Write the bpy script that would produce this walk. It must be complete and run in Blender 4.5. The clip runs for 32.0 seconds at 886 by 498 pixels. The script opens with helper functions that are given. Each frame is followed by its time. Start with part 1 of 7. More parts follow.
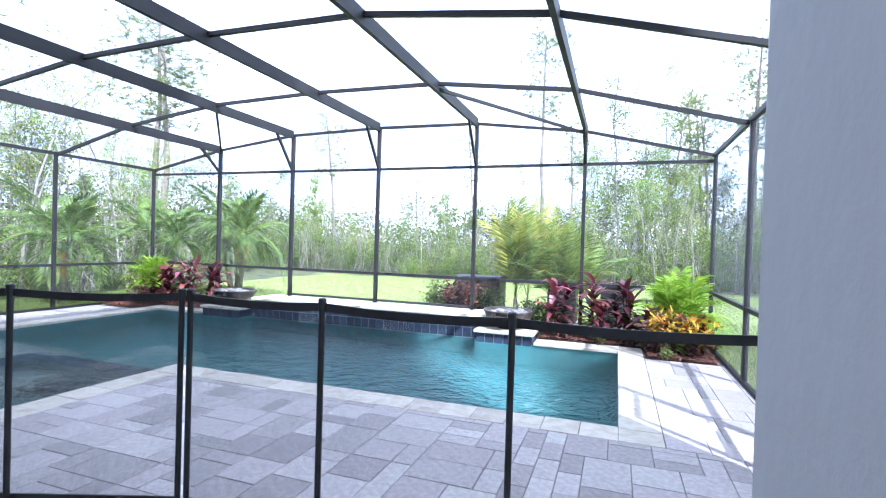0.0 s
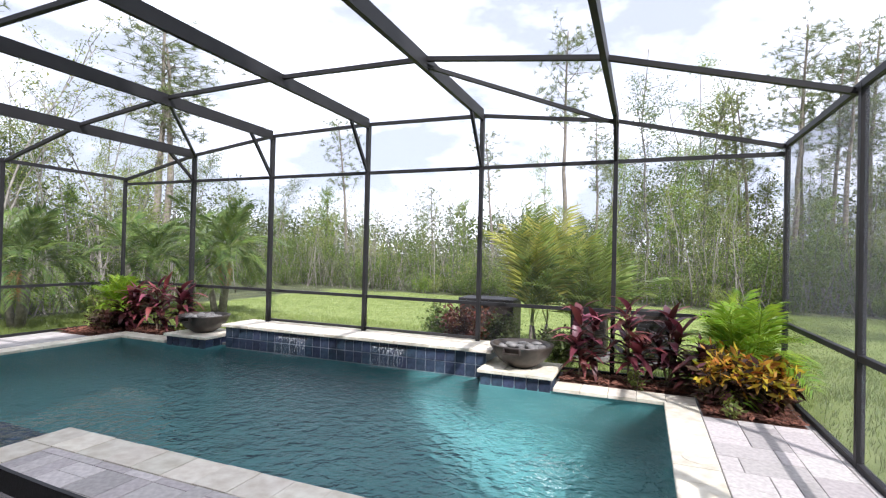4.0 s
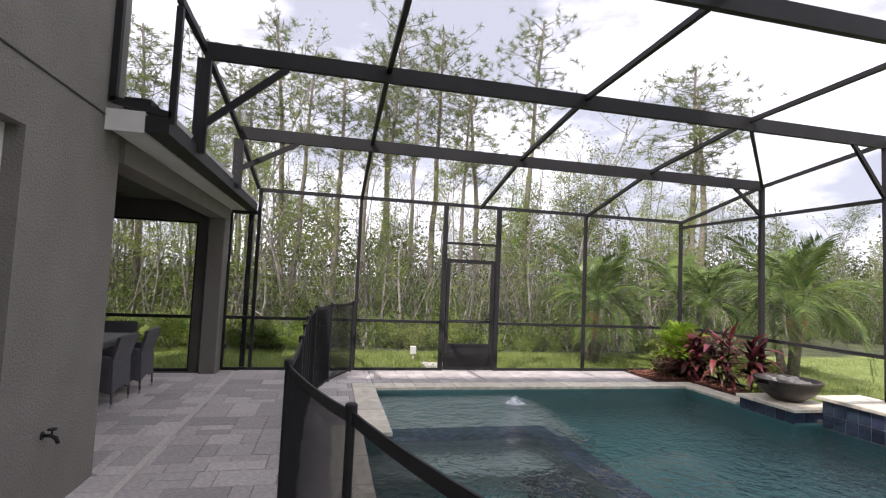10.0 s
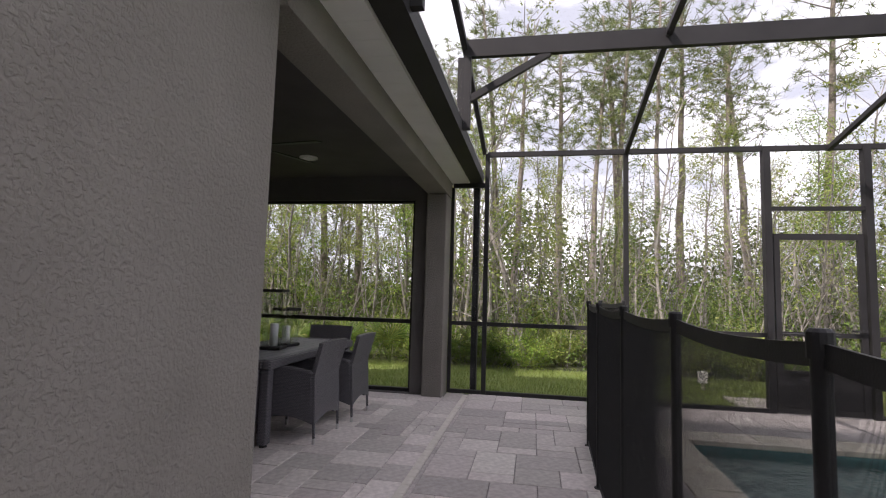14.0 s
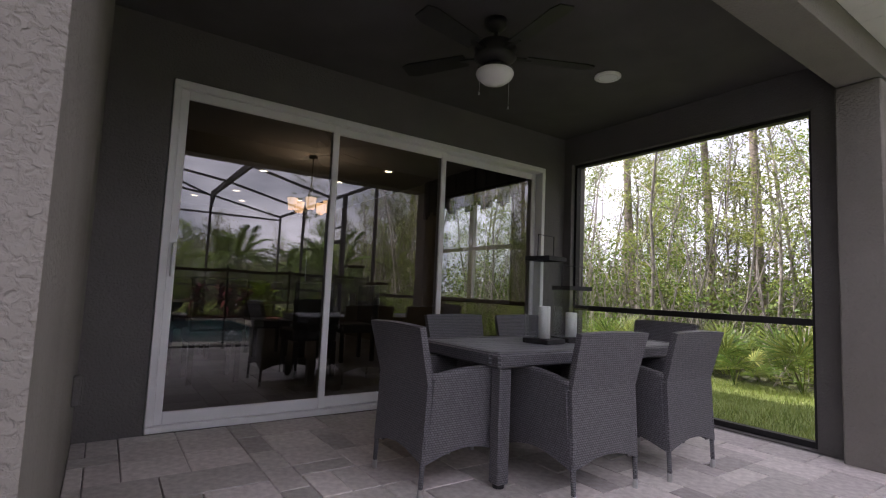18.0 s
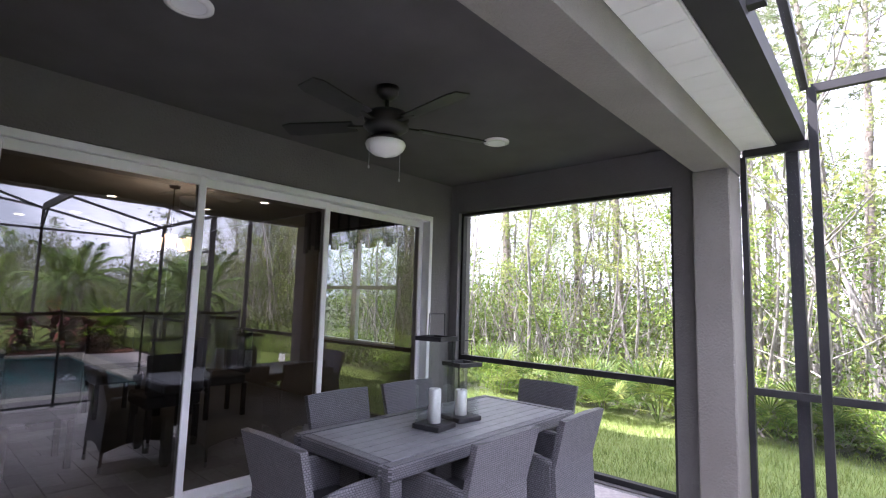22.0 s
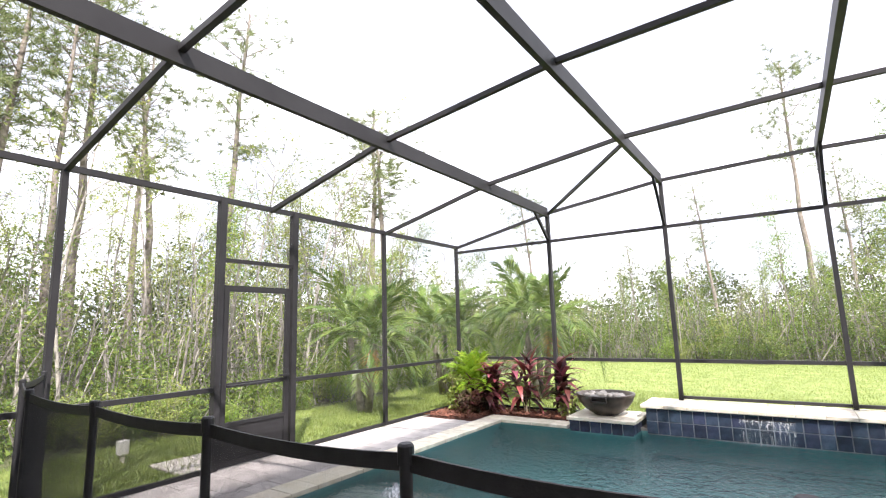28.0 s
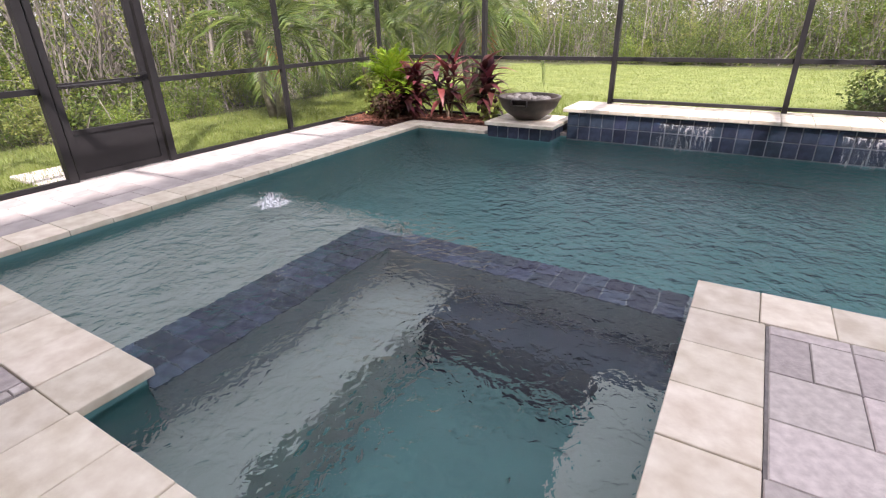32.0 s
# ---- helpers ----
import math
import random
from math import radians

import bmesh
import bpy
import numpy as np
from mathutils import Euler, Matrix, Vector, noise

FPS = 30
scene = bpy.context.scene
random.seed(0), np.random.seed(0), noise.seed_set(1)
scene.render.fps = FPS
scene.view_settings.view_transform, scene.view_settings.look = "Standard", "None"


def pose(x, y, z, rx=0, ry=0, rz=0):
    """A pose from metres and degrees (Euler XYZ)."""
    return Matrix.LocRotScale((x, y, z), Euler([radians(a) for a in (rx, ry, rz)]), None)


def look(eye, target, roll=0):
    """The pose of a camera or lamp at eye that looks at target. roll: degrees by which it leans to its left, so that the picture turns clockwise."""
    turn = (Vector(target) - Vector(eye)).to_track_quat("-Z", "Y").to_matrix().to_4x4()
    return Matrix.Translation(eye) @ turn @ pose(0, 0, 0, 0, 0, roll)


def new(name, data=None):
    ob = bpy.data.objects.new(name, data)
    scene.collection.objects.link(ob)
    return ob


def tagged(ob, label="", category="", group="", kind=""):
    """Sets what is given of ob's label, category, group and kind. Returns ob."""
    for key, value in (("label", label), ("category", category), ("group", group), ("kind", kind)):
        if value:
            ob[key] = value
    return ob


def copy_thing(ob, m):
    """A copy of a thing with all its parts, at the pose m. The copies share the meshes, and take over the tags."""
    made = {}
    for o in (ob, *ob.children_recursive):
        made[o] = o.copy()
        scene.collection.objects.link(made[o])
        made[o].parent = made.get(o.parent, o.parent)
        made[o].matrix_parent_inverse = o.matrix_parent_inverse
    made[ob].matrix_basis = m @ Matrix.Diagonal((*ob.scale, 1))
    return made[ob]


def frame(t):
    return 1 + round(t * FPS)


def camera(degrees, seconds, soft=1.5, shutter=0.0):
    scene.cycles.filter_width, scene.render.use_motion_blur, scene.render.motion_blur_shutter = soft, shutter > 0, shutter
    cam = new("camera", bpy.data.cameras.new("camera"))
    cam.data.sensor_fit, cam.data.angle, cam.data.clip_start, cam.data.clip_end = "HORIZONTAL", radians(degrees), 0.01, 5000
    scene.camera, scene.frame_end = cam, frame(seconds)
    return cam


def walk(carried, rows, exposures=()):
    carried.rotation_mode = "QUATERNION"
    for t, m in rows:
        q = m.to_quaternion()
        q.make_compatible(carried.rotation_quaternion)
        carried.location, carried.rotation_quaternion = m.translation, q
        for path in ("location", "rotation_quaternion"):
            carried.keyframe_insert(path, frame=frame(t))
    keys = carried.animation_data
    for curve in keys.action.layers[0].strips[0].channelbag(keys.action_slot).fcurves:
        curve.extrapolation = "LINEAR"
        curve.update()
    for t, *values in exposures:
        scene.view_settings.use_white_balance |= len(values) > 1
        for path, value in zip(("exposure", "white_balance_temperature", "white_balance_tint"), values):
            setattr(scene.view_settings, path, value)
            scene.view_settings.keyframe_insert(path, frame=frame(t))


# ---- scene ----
cam = camera(83.8, 32.0, soft=1.2)
PATH = [
    (0, (0.444, 0.462, 1.497), (-0.221, 2.348, 1.476), 1.7),
    (0.5, (0.407, 0.649, 1.506), (-0.369, 2.492, 1.486), 1.7),
    (1, (0.421, 0.835, 1.526), (-0.397, 2.66, 1.51), 1.7),
    (1.5, (0.451, 1.017, 1.531), (-0.38, 2.836, 1.519), 1.6),
    (2, (0.456, 1.189, 1.536), (-0.365, 3.013, 1.532), 1.6),
    (2.5, (0.425, 1.401, 1.562), (-0.386, 3.229, 1.56), 1.6),
    (4.5, (0.176, 2.252, 1.593), (-0.559, 4.112, 1.619), 1.5),
    (5, (0.085, 2.403, 1.561), (-0.64, 4.266, 1.548), 1.5),
    (5.5, (0.047, 2.463, 1.544), (-0.765, 4.282, 1.356), 1.7),
    (6, (0.056, 2.514, 1.559), (-0.968, 4.2, 1.226), 1.8),
    (6.5, (0.032, 2.509, 1.576), (-1.187, 4.048, 1.19), 2.0),
    (7, (0.001, 2.498, 1.581), (-1.397, 3.886, 1.233), 2.1),
    (7.5, (-0.05, 2.475, 1.613), (-1.601, 3.706, 1.327), 2.3),
    (8, (-0.165, 2.407, 1.622), (-1.838, 3.489, 1.446), 2.4),
    (8.5, (-0.314, 2.328, 1.633), (-2.079, 3.267, 1.582), 2.5),
    (9, (-0.52, 2.287, 1.608), (-2.358, 3.074, 1.65), 2.5),
    (9.5, (-0.767, 2.246, 1.616), (-2.662, 2.876, 1.718), 2.5),
    (10, (-1.043, 2.15, 1.618), (-2.991, 2.587, 1.745), 2.5),
    (10.5, (-1.33, 2.035, 1.615), (-3.305, 2.294, 1.785), 2.4),
    (11, (-1.639, 1.945, 1.578), (-3.632, 1.985, 1.746), 2.3),
    (11.5, (-1.91, 1.858, 1.563), (-3.896, 1.695, 1.724), 2.1),
    (12, (-2.236, 1.726, 1.514), (-4.215, 1.486, 1.677), 2.2),
    (12.5, (-2.567, 1.632, 1.452), (-4.543, 1.373, 1.62), 1.9),
    (13, (-2.938, 1.573, 1.375), (-4.909, 1.281, 1.547), 1.8),
    (13.5, (-3.27, 1.498, 1.321), (-5.239, 1.186, 1.489), 1.7),
    (15.5, (-4.635, 1.589, 1.01), (-6.464, 0.803, 1.201), 2.1),
    (16, (-4.892, 1.58, 0.982), (-6.602, 0.559, 1.16), 2.4),
    (16.5, (-5.111, 1.583, 0.972), (-6.643, 0.308, 1.145), 2.4),
    (17, (-5.288, 1.557, 0.979), (-6.654, 0.106, 1.145), 2.5),
    (17.5, (-5.447, 1.495, 0.979), (-6.696, -0.059, 1.144), 2.5),
    (18, (-5.548, 1.408, 0.978), (-6.672, -0.237, 1.148), 2.4),
    (18.5, (-5.63, 1.344, 0.981), (-6.588, -0.403, 1.152), 2.2),
    (19, (-5.708, 1.311, 1.012), (-6.553, -0.494, 1.184), 2.2),
    (19.5, (-5.723, 1.278, 1.151), (-6.564, -0.527, 1.332), 2.2),
    (20, (-5.71, 1.282, 1.271), (-6.572, -0.513, 1.459), 2.1),
    (20.5, (-5.705, 1.297, 1.34), (-6.611, -0.476, 1.532), 2.0),
    (21, (-5.696, 1.315, 1.401), (-6.707, -0.399, 1.599), 2.0),
    (21.5, (-5.65, 1.305, 1.448), (-6.875, -0.263, 1.649), 1.8),
    (22, (-5.602, 1.249, 1.444), (-7.081, -0.081, 1.654), 1.6),
    (22.5, (-5.539, 1.219, 1.426), (-7.245, 0.198, 1.648), 1.2),
    (23, (-5.44, 1.182, 1.393), (-7.251, 0.365, 1.623), 0.9),
    (23.5, (-5.275, 1.127, 1.352), (-7.116, 0.351, 1.443), 0.6),
    (24, (-5.195, 1.042, 1.315), (-7.039, 0.284, 1.153), 0.7),
    (24.5, (-5.126, 0.952, 1.284), (-6.962, 0.224, 0.965), 0.8),
    (26.5, (-4.812, 0.842, 1.44), (-6.722, 1.42, 1.311), -1.0),
    (27, (-4.71, 0.902, 1.47), (-6.433, 1.917, 1.462), -1.1),
    (27.5, (-4.622, 0.912, 1.467), (-6.07, 2.283, 1.61), -1.4),
    (28, (-4.542, 0.984, 1.486), (-5.664, 2.61, 1.794), -1.6),
    (28.5, (-4.464, 1.129, 1.509), (-5.275, 2.917, 1.891), -1.7),
    (29, (-4.409, 1.295, 1.528), (-4.941, 3.186, 1.903), -1.8),
    (29.5, (-4.316, 1.464, 1.538), (-4.641, 3.413, 1.846), -2.0),
    (30, (-4.291, 1.61, 1.552), (-4.554, 3.585, 1.725), -2.3),
    (30.5, (-4.25, 1.804, 1.473), (-4.54, 3.783, 1.432), -2.0),
    (31, (-4.271, 1.975, 1.416), (-4.737, 3.892, 1.088), -2.4),
    (31.5, (-4.313, 2.03, 1.362), (-5.038, 3.799, 0.776), -1.8),
    (32, (-4.321, 2.05, 1.331), (-5.278, 3.6, 0.505), -1.3),
]
walk(cam, [(t, look(eye, target, roll)) for t, eye, target, roll in PATH],
     exposures=[(0.0, 1.75, 5000, 17), (1.2, 1.38, 5150, 17), (2.5, 0.95, 5400, 17), (4.5, 0.6, 6000, 17), (6.0, 0.5, 6100, 19), (7.5, 0.55, 6100, 20), (9.0, 0.4, 6200, 21), (13.0, 0.45, 6450, 22), (16.5, 0.95, 6300, 25), (18.0, 1.2, 6300, 27), (19.0, 1.95, 6050, 28),
                (20.5, 2.3, 5900, 28), (22.0, 2.5, 5700, 28), (23.2, 2.55, 5700, 28), (24.3, 2.15, 5900, 28), (26.7, 2.05, 6000, 20), (28.0, 1.4, 6300, 18), (29.5, 0.5, 6700, 23), (30.5, 0.4, 6900, 25), (31.2, 0.78, 6850, 26), (32.0, 0.95, 6500, 28)])

# ---- world and sun ----
world = bpy.data.worlds.new("world")
scene.world = world
world.use_nodes = True
wn, wl = world.node_tree.nodes, world.node_tree.links
wn.clear()
SUN_EL, SUN_ROT = radians(50), radians(135)
sky = wn.new("ShaderNodeTexSky")
sky.sky_type, sky.sun_disc = "NISHITA", False
sky.sun_elevation, sky.sun_rotation = SUN_EL, SUN_ROT
coord = wn.new("ShaderNodeTexCoord")
mapn = wn.new("ShaderNodeMapping")
mapn.inputs["Scale"].default_value = (1.0, 1.0, 2.6)
wl.new(coord.outputs["Generated"], mapn.inputs["Vector"])
cl1 = wn.new("ShaderNodeTexNoise")
cl1.inputs["Scale"].default_value, cl1.inputs["Detail"].default_value, cl1.inputs["Roughness"].default_value = 2.6, 7.0, 0.55
wl.new(mapn.outputs[0], cl1.inputs["Vector"])
ramp = wn.new("ShaderNodeValToRGB")
ramp.color_ramp.elements[0].position, ramp.color_ramp.elements[0].color = 0.44, (4.4, 4.6, 4.95, 1)
ramp.color_ramp.elements[1].position, ramp.color_ramp.elements[1].color = 0.71, (15.0, 15.0, 15.2, 1)
wl.new(cl1.outputs["Fac"], ramp.inputs[0])
mixs = wn.new("ShaderNodeMix")
mixs.data_type = "RGBA"
mixs.inputs[0].default_value = 0.90
wl.new(sky.outputs[0], mixs.inputs[6])
wl.new(ramp.outputs[0], mixs.inputs[7])
bg = wn.new("ShaderNodeBackground")
bg.inputs["Strength"].default_value = 0.14
wl.new(mixs.outputs[2], bg.inputs["Color"])
wout = wn.new("ShaderNodeOutputWorld")
wl.new(bg.outputs[0], wout.inputs["Surface"])

sun_data = bpy.data.lights.new("sun", "SUN")
sun_data.energy, sun_data.angle, sun_data.color = 4.5, radians(1.0), (1.0, 0.95, 0.87)
sun = new("sun", sun_data)
sun.matrix_world = pose(0, 0, 20, 90 - math.degrees(SUN_EL), 0, 180 - math.degrees(SUN_ROT))


# ---- building blocks ----
def node_mat(name):
    m = bpy.data.materials.new(name)
    m.use_nodes = True
    nt = m.node_tree
    return m, nt, nt.nodes["Principled BSDF"]


def paint(name, c1, c2, scale=6.0, rough=0.7, bump=0.0, bscale=120.0, metal=0.0, per=0.0, spec=0.5, dist=0.004, detail=5.0, hue=0.0):
    """Two-tone noise colour, fine relief, and per-object variation (per)."""
    m, nt, b = node_mat(name)
    N, L = nt.nodes, nt.links
    tc = N.new("ShaderNodeTexCoord")
    n1 = N.new("ShaderNodeTexNoise")
    n1.inputs["Scale"].default_value, n1.inputs["Detail"].default_value = scale, detail
    L.new(tc.outputs["Object"], n1.inputs["Vector"])
    r = N.new("ShaderNodeValToRGB")
    r.color_ramp.elements[0].position, r.color_ramp.elements[1].position = 0.33, 0.68
    r.color_ramp.elements[0].color, r.color_ramp.elements[1].color = (*c1, 1), (*c2, 1)
    L.new(n1.outputs["Fac"], r.inputs[0])
    col = r.outputs[0]
    if per:
        oi = N.new("ShaderNodeObjectInfo")
        geo = N.new("ShaderNodeNewGeometry")
        add = N.new("ShaderNodeMath")
        add.operation = "ADD"
        L.new(oi.outputs["Random"], add.inputs[0])
        L.new(geo.outputs["Random Per Island"], add.inputs[1])
        fr = N.new("ShaderNodeMath")
        fr.operation = "FRACT"
        L.new(add.outputs[0], fr.inputs[0])
        mr = N.new("ShaderNodeMapRange")
        mr.inputs["To Min"].default_value, mr.inputs["To Max"].default_value = 1 - per, 1 + per
        L.new(fr.outputs[0], mr.inputs["Value"])
        hs = N.new("ShaderNodeHueSaturation")
        L.new(mr.outputs[0], hs.inputs["Value"])
        if hue:
            mh = N.new("ShaderNodeMapRange")
            mh.inputs["To Min"].default_value, mh.inputs["To Max"].default_value = 0.5 - hue, 0.5 + hue
            f2 = N.new("ShaderNodeMath")
            f2.operation = "MULTIPLY_ADD"
            f2.inputs[1].default_value, f2.inputs[2].default_value = 7.31, 0.13
            L.new(fr.outputs[0], f2.inputs[0])
            f3 = N.new("ShaderNodeMath")
            f3.operation = "FRACT"
            L.new(f2.outputs[0], f3.inputs[0])
            L.new(f3.outputs[0], mh.inputs["Value"])
            L.new(mh.outputs[0], hs.inputs["Hue"])
        L.new(col, hs.inputs["Color"])
        col = hs.outputs[0]
    L.new(col, b.inputs["Base Color"])
    b.inputs["Roughness"].default_value, b.inputs["Metallic"].default_value = rough, metal
    b.inputs["Specular IOR Level"].default_value = spec
    if bump:
        n2 = N.new("ShaderNodeTexNoise")
        n2.inputs["Scale"].default_value, n2.inputs["Detail"].default_value = bscale, 6.0
        L.new(tc.outputs["Object"], n2.inputs["Vector"])
        bp = N.new("ShaderNodeBump")
        bp.inputs["Strength"].default_value, bp.inputs["Distance"].default_value = bump, dist
        L.new(n2.outputs["Fac"], bp.inputs["Height"])
        L.new(bp.outputs[0], b.inputs["Normal"])
    return m


def box(bm, x0, x1, y0, y1, z0, z1):
    v = [bm.verts.new(p) for p in ((x0, y0, z0), (x1, y0, z0), (x1, y1, z0), (x0, y1, z0), (x0, y0, z1), (x1, y0, z1), (x1, y1, z1), (x0, y1, z1))]
    for f in ((3, 2, 1, 0), (4, 5, 6, 7), (0, 1, 5, 4), (1, 2, 6, 5), (2, 3, 7, 6), (3, 0, 4, 7)):
        bm.faces.new([v[i] for i in f])
    return v


def bevel(bm, w=0.004, seg=1):
    bmesh.ops.bevel(bm, geom=bm.edges[:], offset=w, segments=seg, affect="EDGES", profile=0.5)


def bar(bm, a, b, w, h=None, up=(0, 0, 1)):
    """A rectangular bar from a to b, w wide, h deep along up."""
    h = h or w
    a, b = Vector(a), Vector(b)
    d = (b - a).normalized()
    u = Vector(up)
    if abs(d.dot(u)) > 0.95:
        u = Vector((0, 1, 0))
    s = d.cross(u).normalized()
    u = s.cross(d).normalized()
    v = [bm.verts.new(p + s * i * w / 2 + u * j * h / 2) for p in (a, b) for i, j in ((-1, -1), (1, -1), (1, 1), (-1, 1))]
    for f in ((0, 1, 2, 3), (7, 6, 5, 4), (0, 4, 5, 1), (1, 5, 6, 2), (2, 6, 7, 3), (3, 7, 4, 0)):
        bm.faces.new([v[i] for i in f])


def tube(bm, pts, radii, n=8, caps=True):
    """A round tube through pts."""
    rings = []
    for i, p in enumerate(pts):
        p = Vector(p)
        d = (Vector(pts[min(i + 1, len(pts) - 1)]) - Vector(pts[max(i - 1, 0)])).normalized()
        s = d.orthogonal().normalized() if not rings else (prev - d * prev.dot(d)).normalized()
        prev = s
        u = d.cross(s)
        r = radii[i] if isinstance(radii, (list, tuple)) else radii
        rings.append([bm.verts.new(p + (s * math.cos(2 * math.pi * k / n) + u * math.sin(2 * math.pi * k / n)) * r) for k in range(n)])
    for a, b in zip(rings, rings[1:]):
        for k in range(n):
            bm.faces.new((a[k], a[(k + 1) % n], b[(k + 1) % n], b[k]))
    if caps:
        bm.faces.new(rings[0][::-1])
        bm.faces.new(rings[-1])


def lathe(bm, prof, n=24, at=(0, 0, 0), axis_z=True):
    """A turned shape from (radius, height) pairs."""
    rings = []
    for r, z in prof:
        if r < 1e-6:
            rings.append([bm.verts.new((at[0], at[1], at[2] + z))])
        else:
            rings.append([bm.verts.new((at[0] + r * math.cos(2 * math.pi * k / n), at[1] + r * math.sin(2 * math.pi * k / n), at[2] + z)) for k in range(n)])
    for a, b in zip(rings, rings[1:]):
        for k in range(n):
            q = [a[k % len(a)], a[(k + 1) % len(a)], b[(k + 1) % len(b)], b[k % len(b)]]
            q = list(dict.fromkeys(q))
            if len(q) > 2:
                bm.faces.new(q)


def mesh_of(bm, material, smooth=False):
    me = bpy.data.meshes.new("mesh")
    bm.normal_update()
    bm.to_mesh(me)
    bm.free()
    for m in material if isinstance(material, (list, tuple)) else (material,):
        me.materials.append(m)
    if smooth:
        for p in me.polygons:
            p.use_smooth = True
    return me


def part(name, bm, material, parent=None, label="", smooth=False):
    me = bm if isinstance(bm, bpy.types.Mesh) else mesh_of(bm, material, smooth)
    ob = new(name, me)
    if parent is not None:
        ob.parent = parent
    if label:
        ob["label"] = label
    return ob


def thing(name, label, category, at=None, group="", kind=""):
    ob = new(name)
    if at is not None:
        ob.matrix_basis = at if isinstance(at, Matrix) else pose(*at)
    ob.empty_display_size = 0.1
    return tagged(ob, label, category, group, kind)


def boxpart(name, dims, material, parent, label="", bev=0.0):
    bm = bmesh.new()
    box(bm, *dims)
    if bev:
        bevel(bm, bev)
    return part(name, bm, material, parent, label)


def structure(name, dims, material, label, category, bev=0.0):
    ob = boxpart(name, dims, material, None, "", bev)
    return tagged(ob, label, category, kind="structure")


# ---- materials ----
M = {}
M["bronze"] = paint("bronze_aluminium", (0.019, 0.018, 0.019), (0.028, 0.027, 0.028), 3, 0.55, 0.05, 60, spec=0.3)
M["paver"] = paint("concrete_paver", (0.44, 0.40, 0.375), (0.60, 0.555, 0.52), 24, 0.85, 0.6, 90, per=0.25, hue=0.02, dist=0.003)
M["joint"] = paint("joint_sand", (0.19, 0.178, 0.17), (0.28, 0.262, 0.25), 30, 0.95, 0.4, 200)
M["travertine"] = paint("travertine", (0.62, 0.55, 0.42), (0.80, 0.75, 0.62), 9, 0.6, 0.5, 60, per=0.11, hue=0.008, dist=0.002)
M["smooth_stucco"] = paint("smooth_trim_stucco", (0.40, 0.395, 0.385), (0.44, 0.435, 0.425), 1.5, 0.85, 0.15, 60)


def stucco_mat(name, c1, c2, strength):
    """Knock-down stucco: flattened islands above a fine sandy ground."""
    m = paint(name, c1, c2, 2.0, 0.93)
    nt = m.node_tree
    N, L = nt.nodes, nt.links
    b = N["Principled BSDF"]
    tc = N.new("ShaderNodeTexCoord")
    n1 = N.new("ShaderNodeTexNoise")
    n1.inputs["Scale"].default_value, n1.inputs["Detail"].default_value, n1.inputs["Distortion"].default_value = 60.0, 4.0, 0.4
    n2 = N.new("ShaderNodeTexNoise")
    n2.inputs["Scale"].default_value, n2.inputs["Detail"].default_value = 220.0, 3.0
    for n in (n1, n2):
        L.new(tc.outputs["Object"], n.inputs["Vector"])
    mr = N.new("ShaderNodeMapRange")
    mr.interpolation_type = "SMOOTHSTEP"
    mr.inputs["From Min"].default_value, mr.inputs["From Max"].default_value = 0.36, 0.62
    L.new(n1.outputs["Fac"], mr.inputs["Value"])
    ma = N.new("ShaderNodeMath")
    ma.operation = "MULTIPLY_ADD"
    ma.inputs[1].default_value = 0.22
    L.new(n2.outputs["Fac"], ma.inputs[0])
    L.new(mr.outputs[0], ma.inputs[2])
    bp = N.new("ShaderNodeBump")
    bp.inputs["Strength"].default_value, bp.inputs["Distance"].default_value = strength, 0.0032
    L.new(ma.outputs[0], bp.inputs["Height"])
    L.new(bp.outputs[0], b.inputs["Normal"])
    return m


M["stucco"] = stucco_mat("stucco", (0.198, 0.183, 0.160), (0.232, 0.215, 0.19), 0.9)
# darker copy of the house stucco: the porch's shade is put into its colour
M["stucco_shaded"] = stucco_mat("stucco_porch_shade", (0.125, 0.118, 0.112), (0.147, 0.139, 0.132), 0.7)
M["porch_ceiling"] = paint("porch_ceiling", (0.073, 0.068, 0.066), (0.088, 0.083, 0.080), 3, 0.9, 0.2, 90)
M["soffit"] = paint("soffit_vinyl", (0.66, 0.65, 0.61), (0.72, 0.71, 0.67), 3, 0.6, 0.1, 40)
M["drain"] = paint("drain_plastic", (0.56, 0.52, 0.46), (0.66, 0.62, 0.56), 20, 0.7)
M["white_frame"] = paint("white_vinyl", (0.72, 0.72, 0.72), (0.80, 0.80, 0.80), 4, 0.4, 0.05, 40)
M["plaster"] = paint("pool_plaster", (0.098, 0.275, 0.28), (0.142, 0.34, 0.34), 2.0, 0.7, 0.2, 60)
M["plaster_spa"] = paint("spa_floor_plaster", (0.10, 0.27, 0.27), (0.15, 0.34, 0.335), 3.0, 0.7, 0.2, 60)
M["paver_pale"] = paint("pale_paver", (0.37, 0.34, 0.318), (0.49, 0.458, 0.432), 5, 0.85, 0.5, 90, per=0.12, hue=0.01, dist=0.003)
M["plaster_grey"] = paint("shelf_plaster", (0.50, 0.49, 0.455), (0.60, 0.585, 0.545), 2.0, 0.7, 0.2, 60)
M["tile"] = paint("blue_slate_tile", (0.015, 0.023, 0.046), (0.056, 0.074, 0.118), 12, 0.4, 0.35, 40, per=0.35, dist=0.003, hue=0.02)
M["tile_wet"] = paint("wet_slate_tile", (0.040, 0.052, 0.105), (0.115, 0.132, 0.205), 14, 0.35, 0.4, 40, per=0.35, dist=0.003, hue=0.02)
M["grout"] = paint("grout", (0.30, 0.32, 0.35), (0.40, 0.42, 0.45), 20, 0.9)
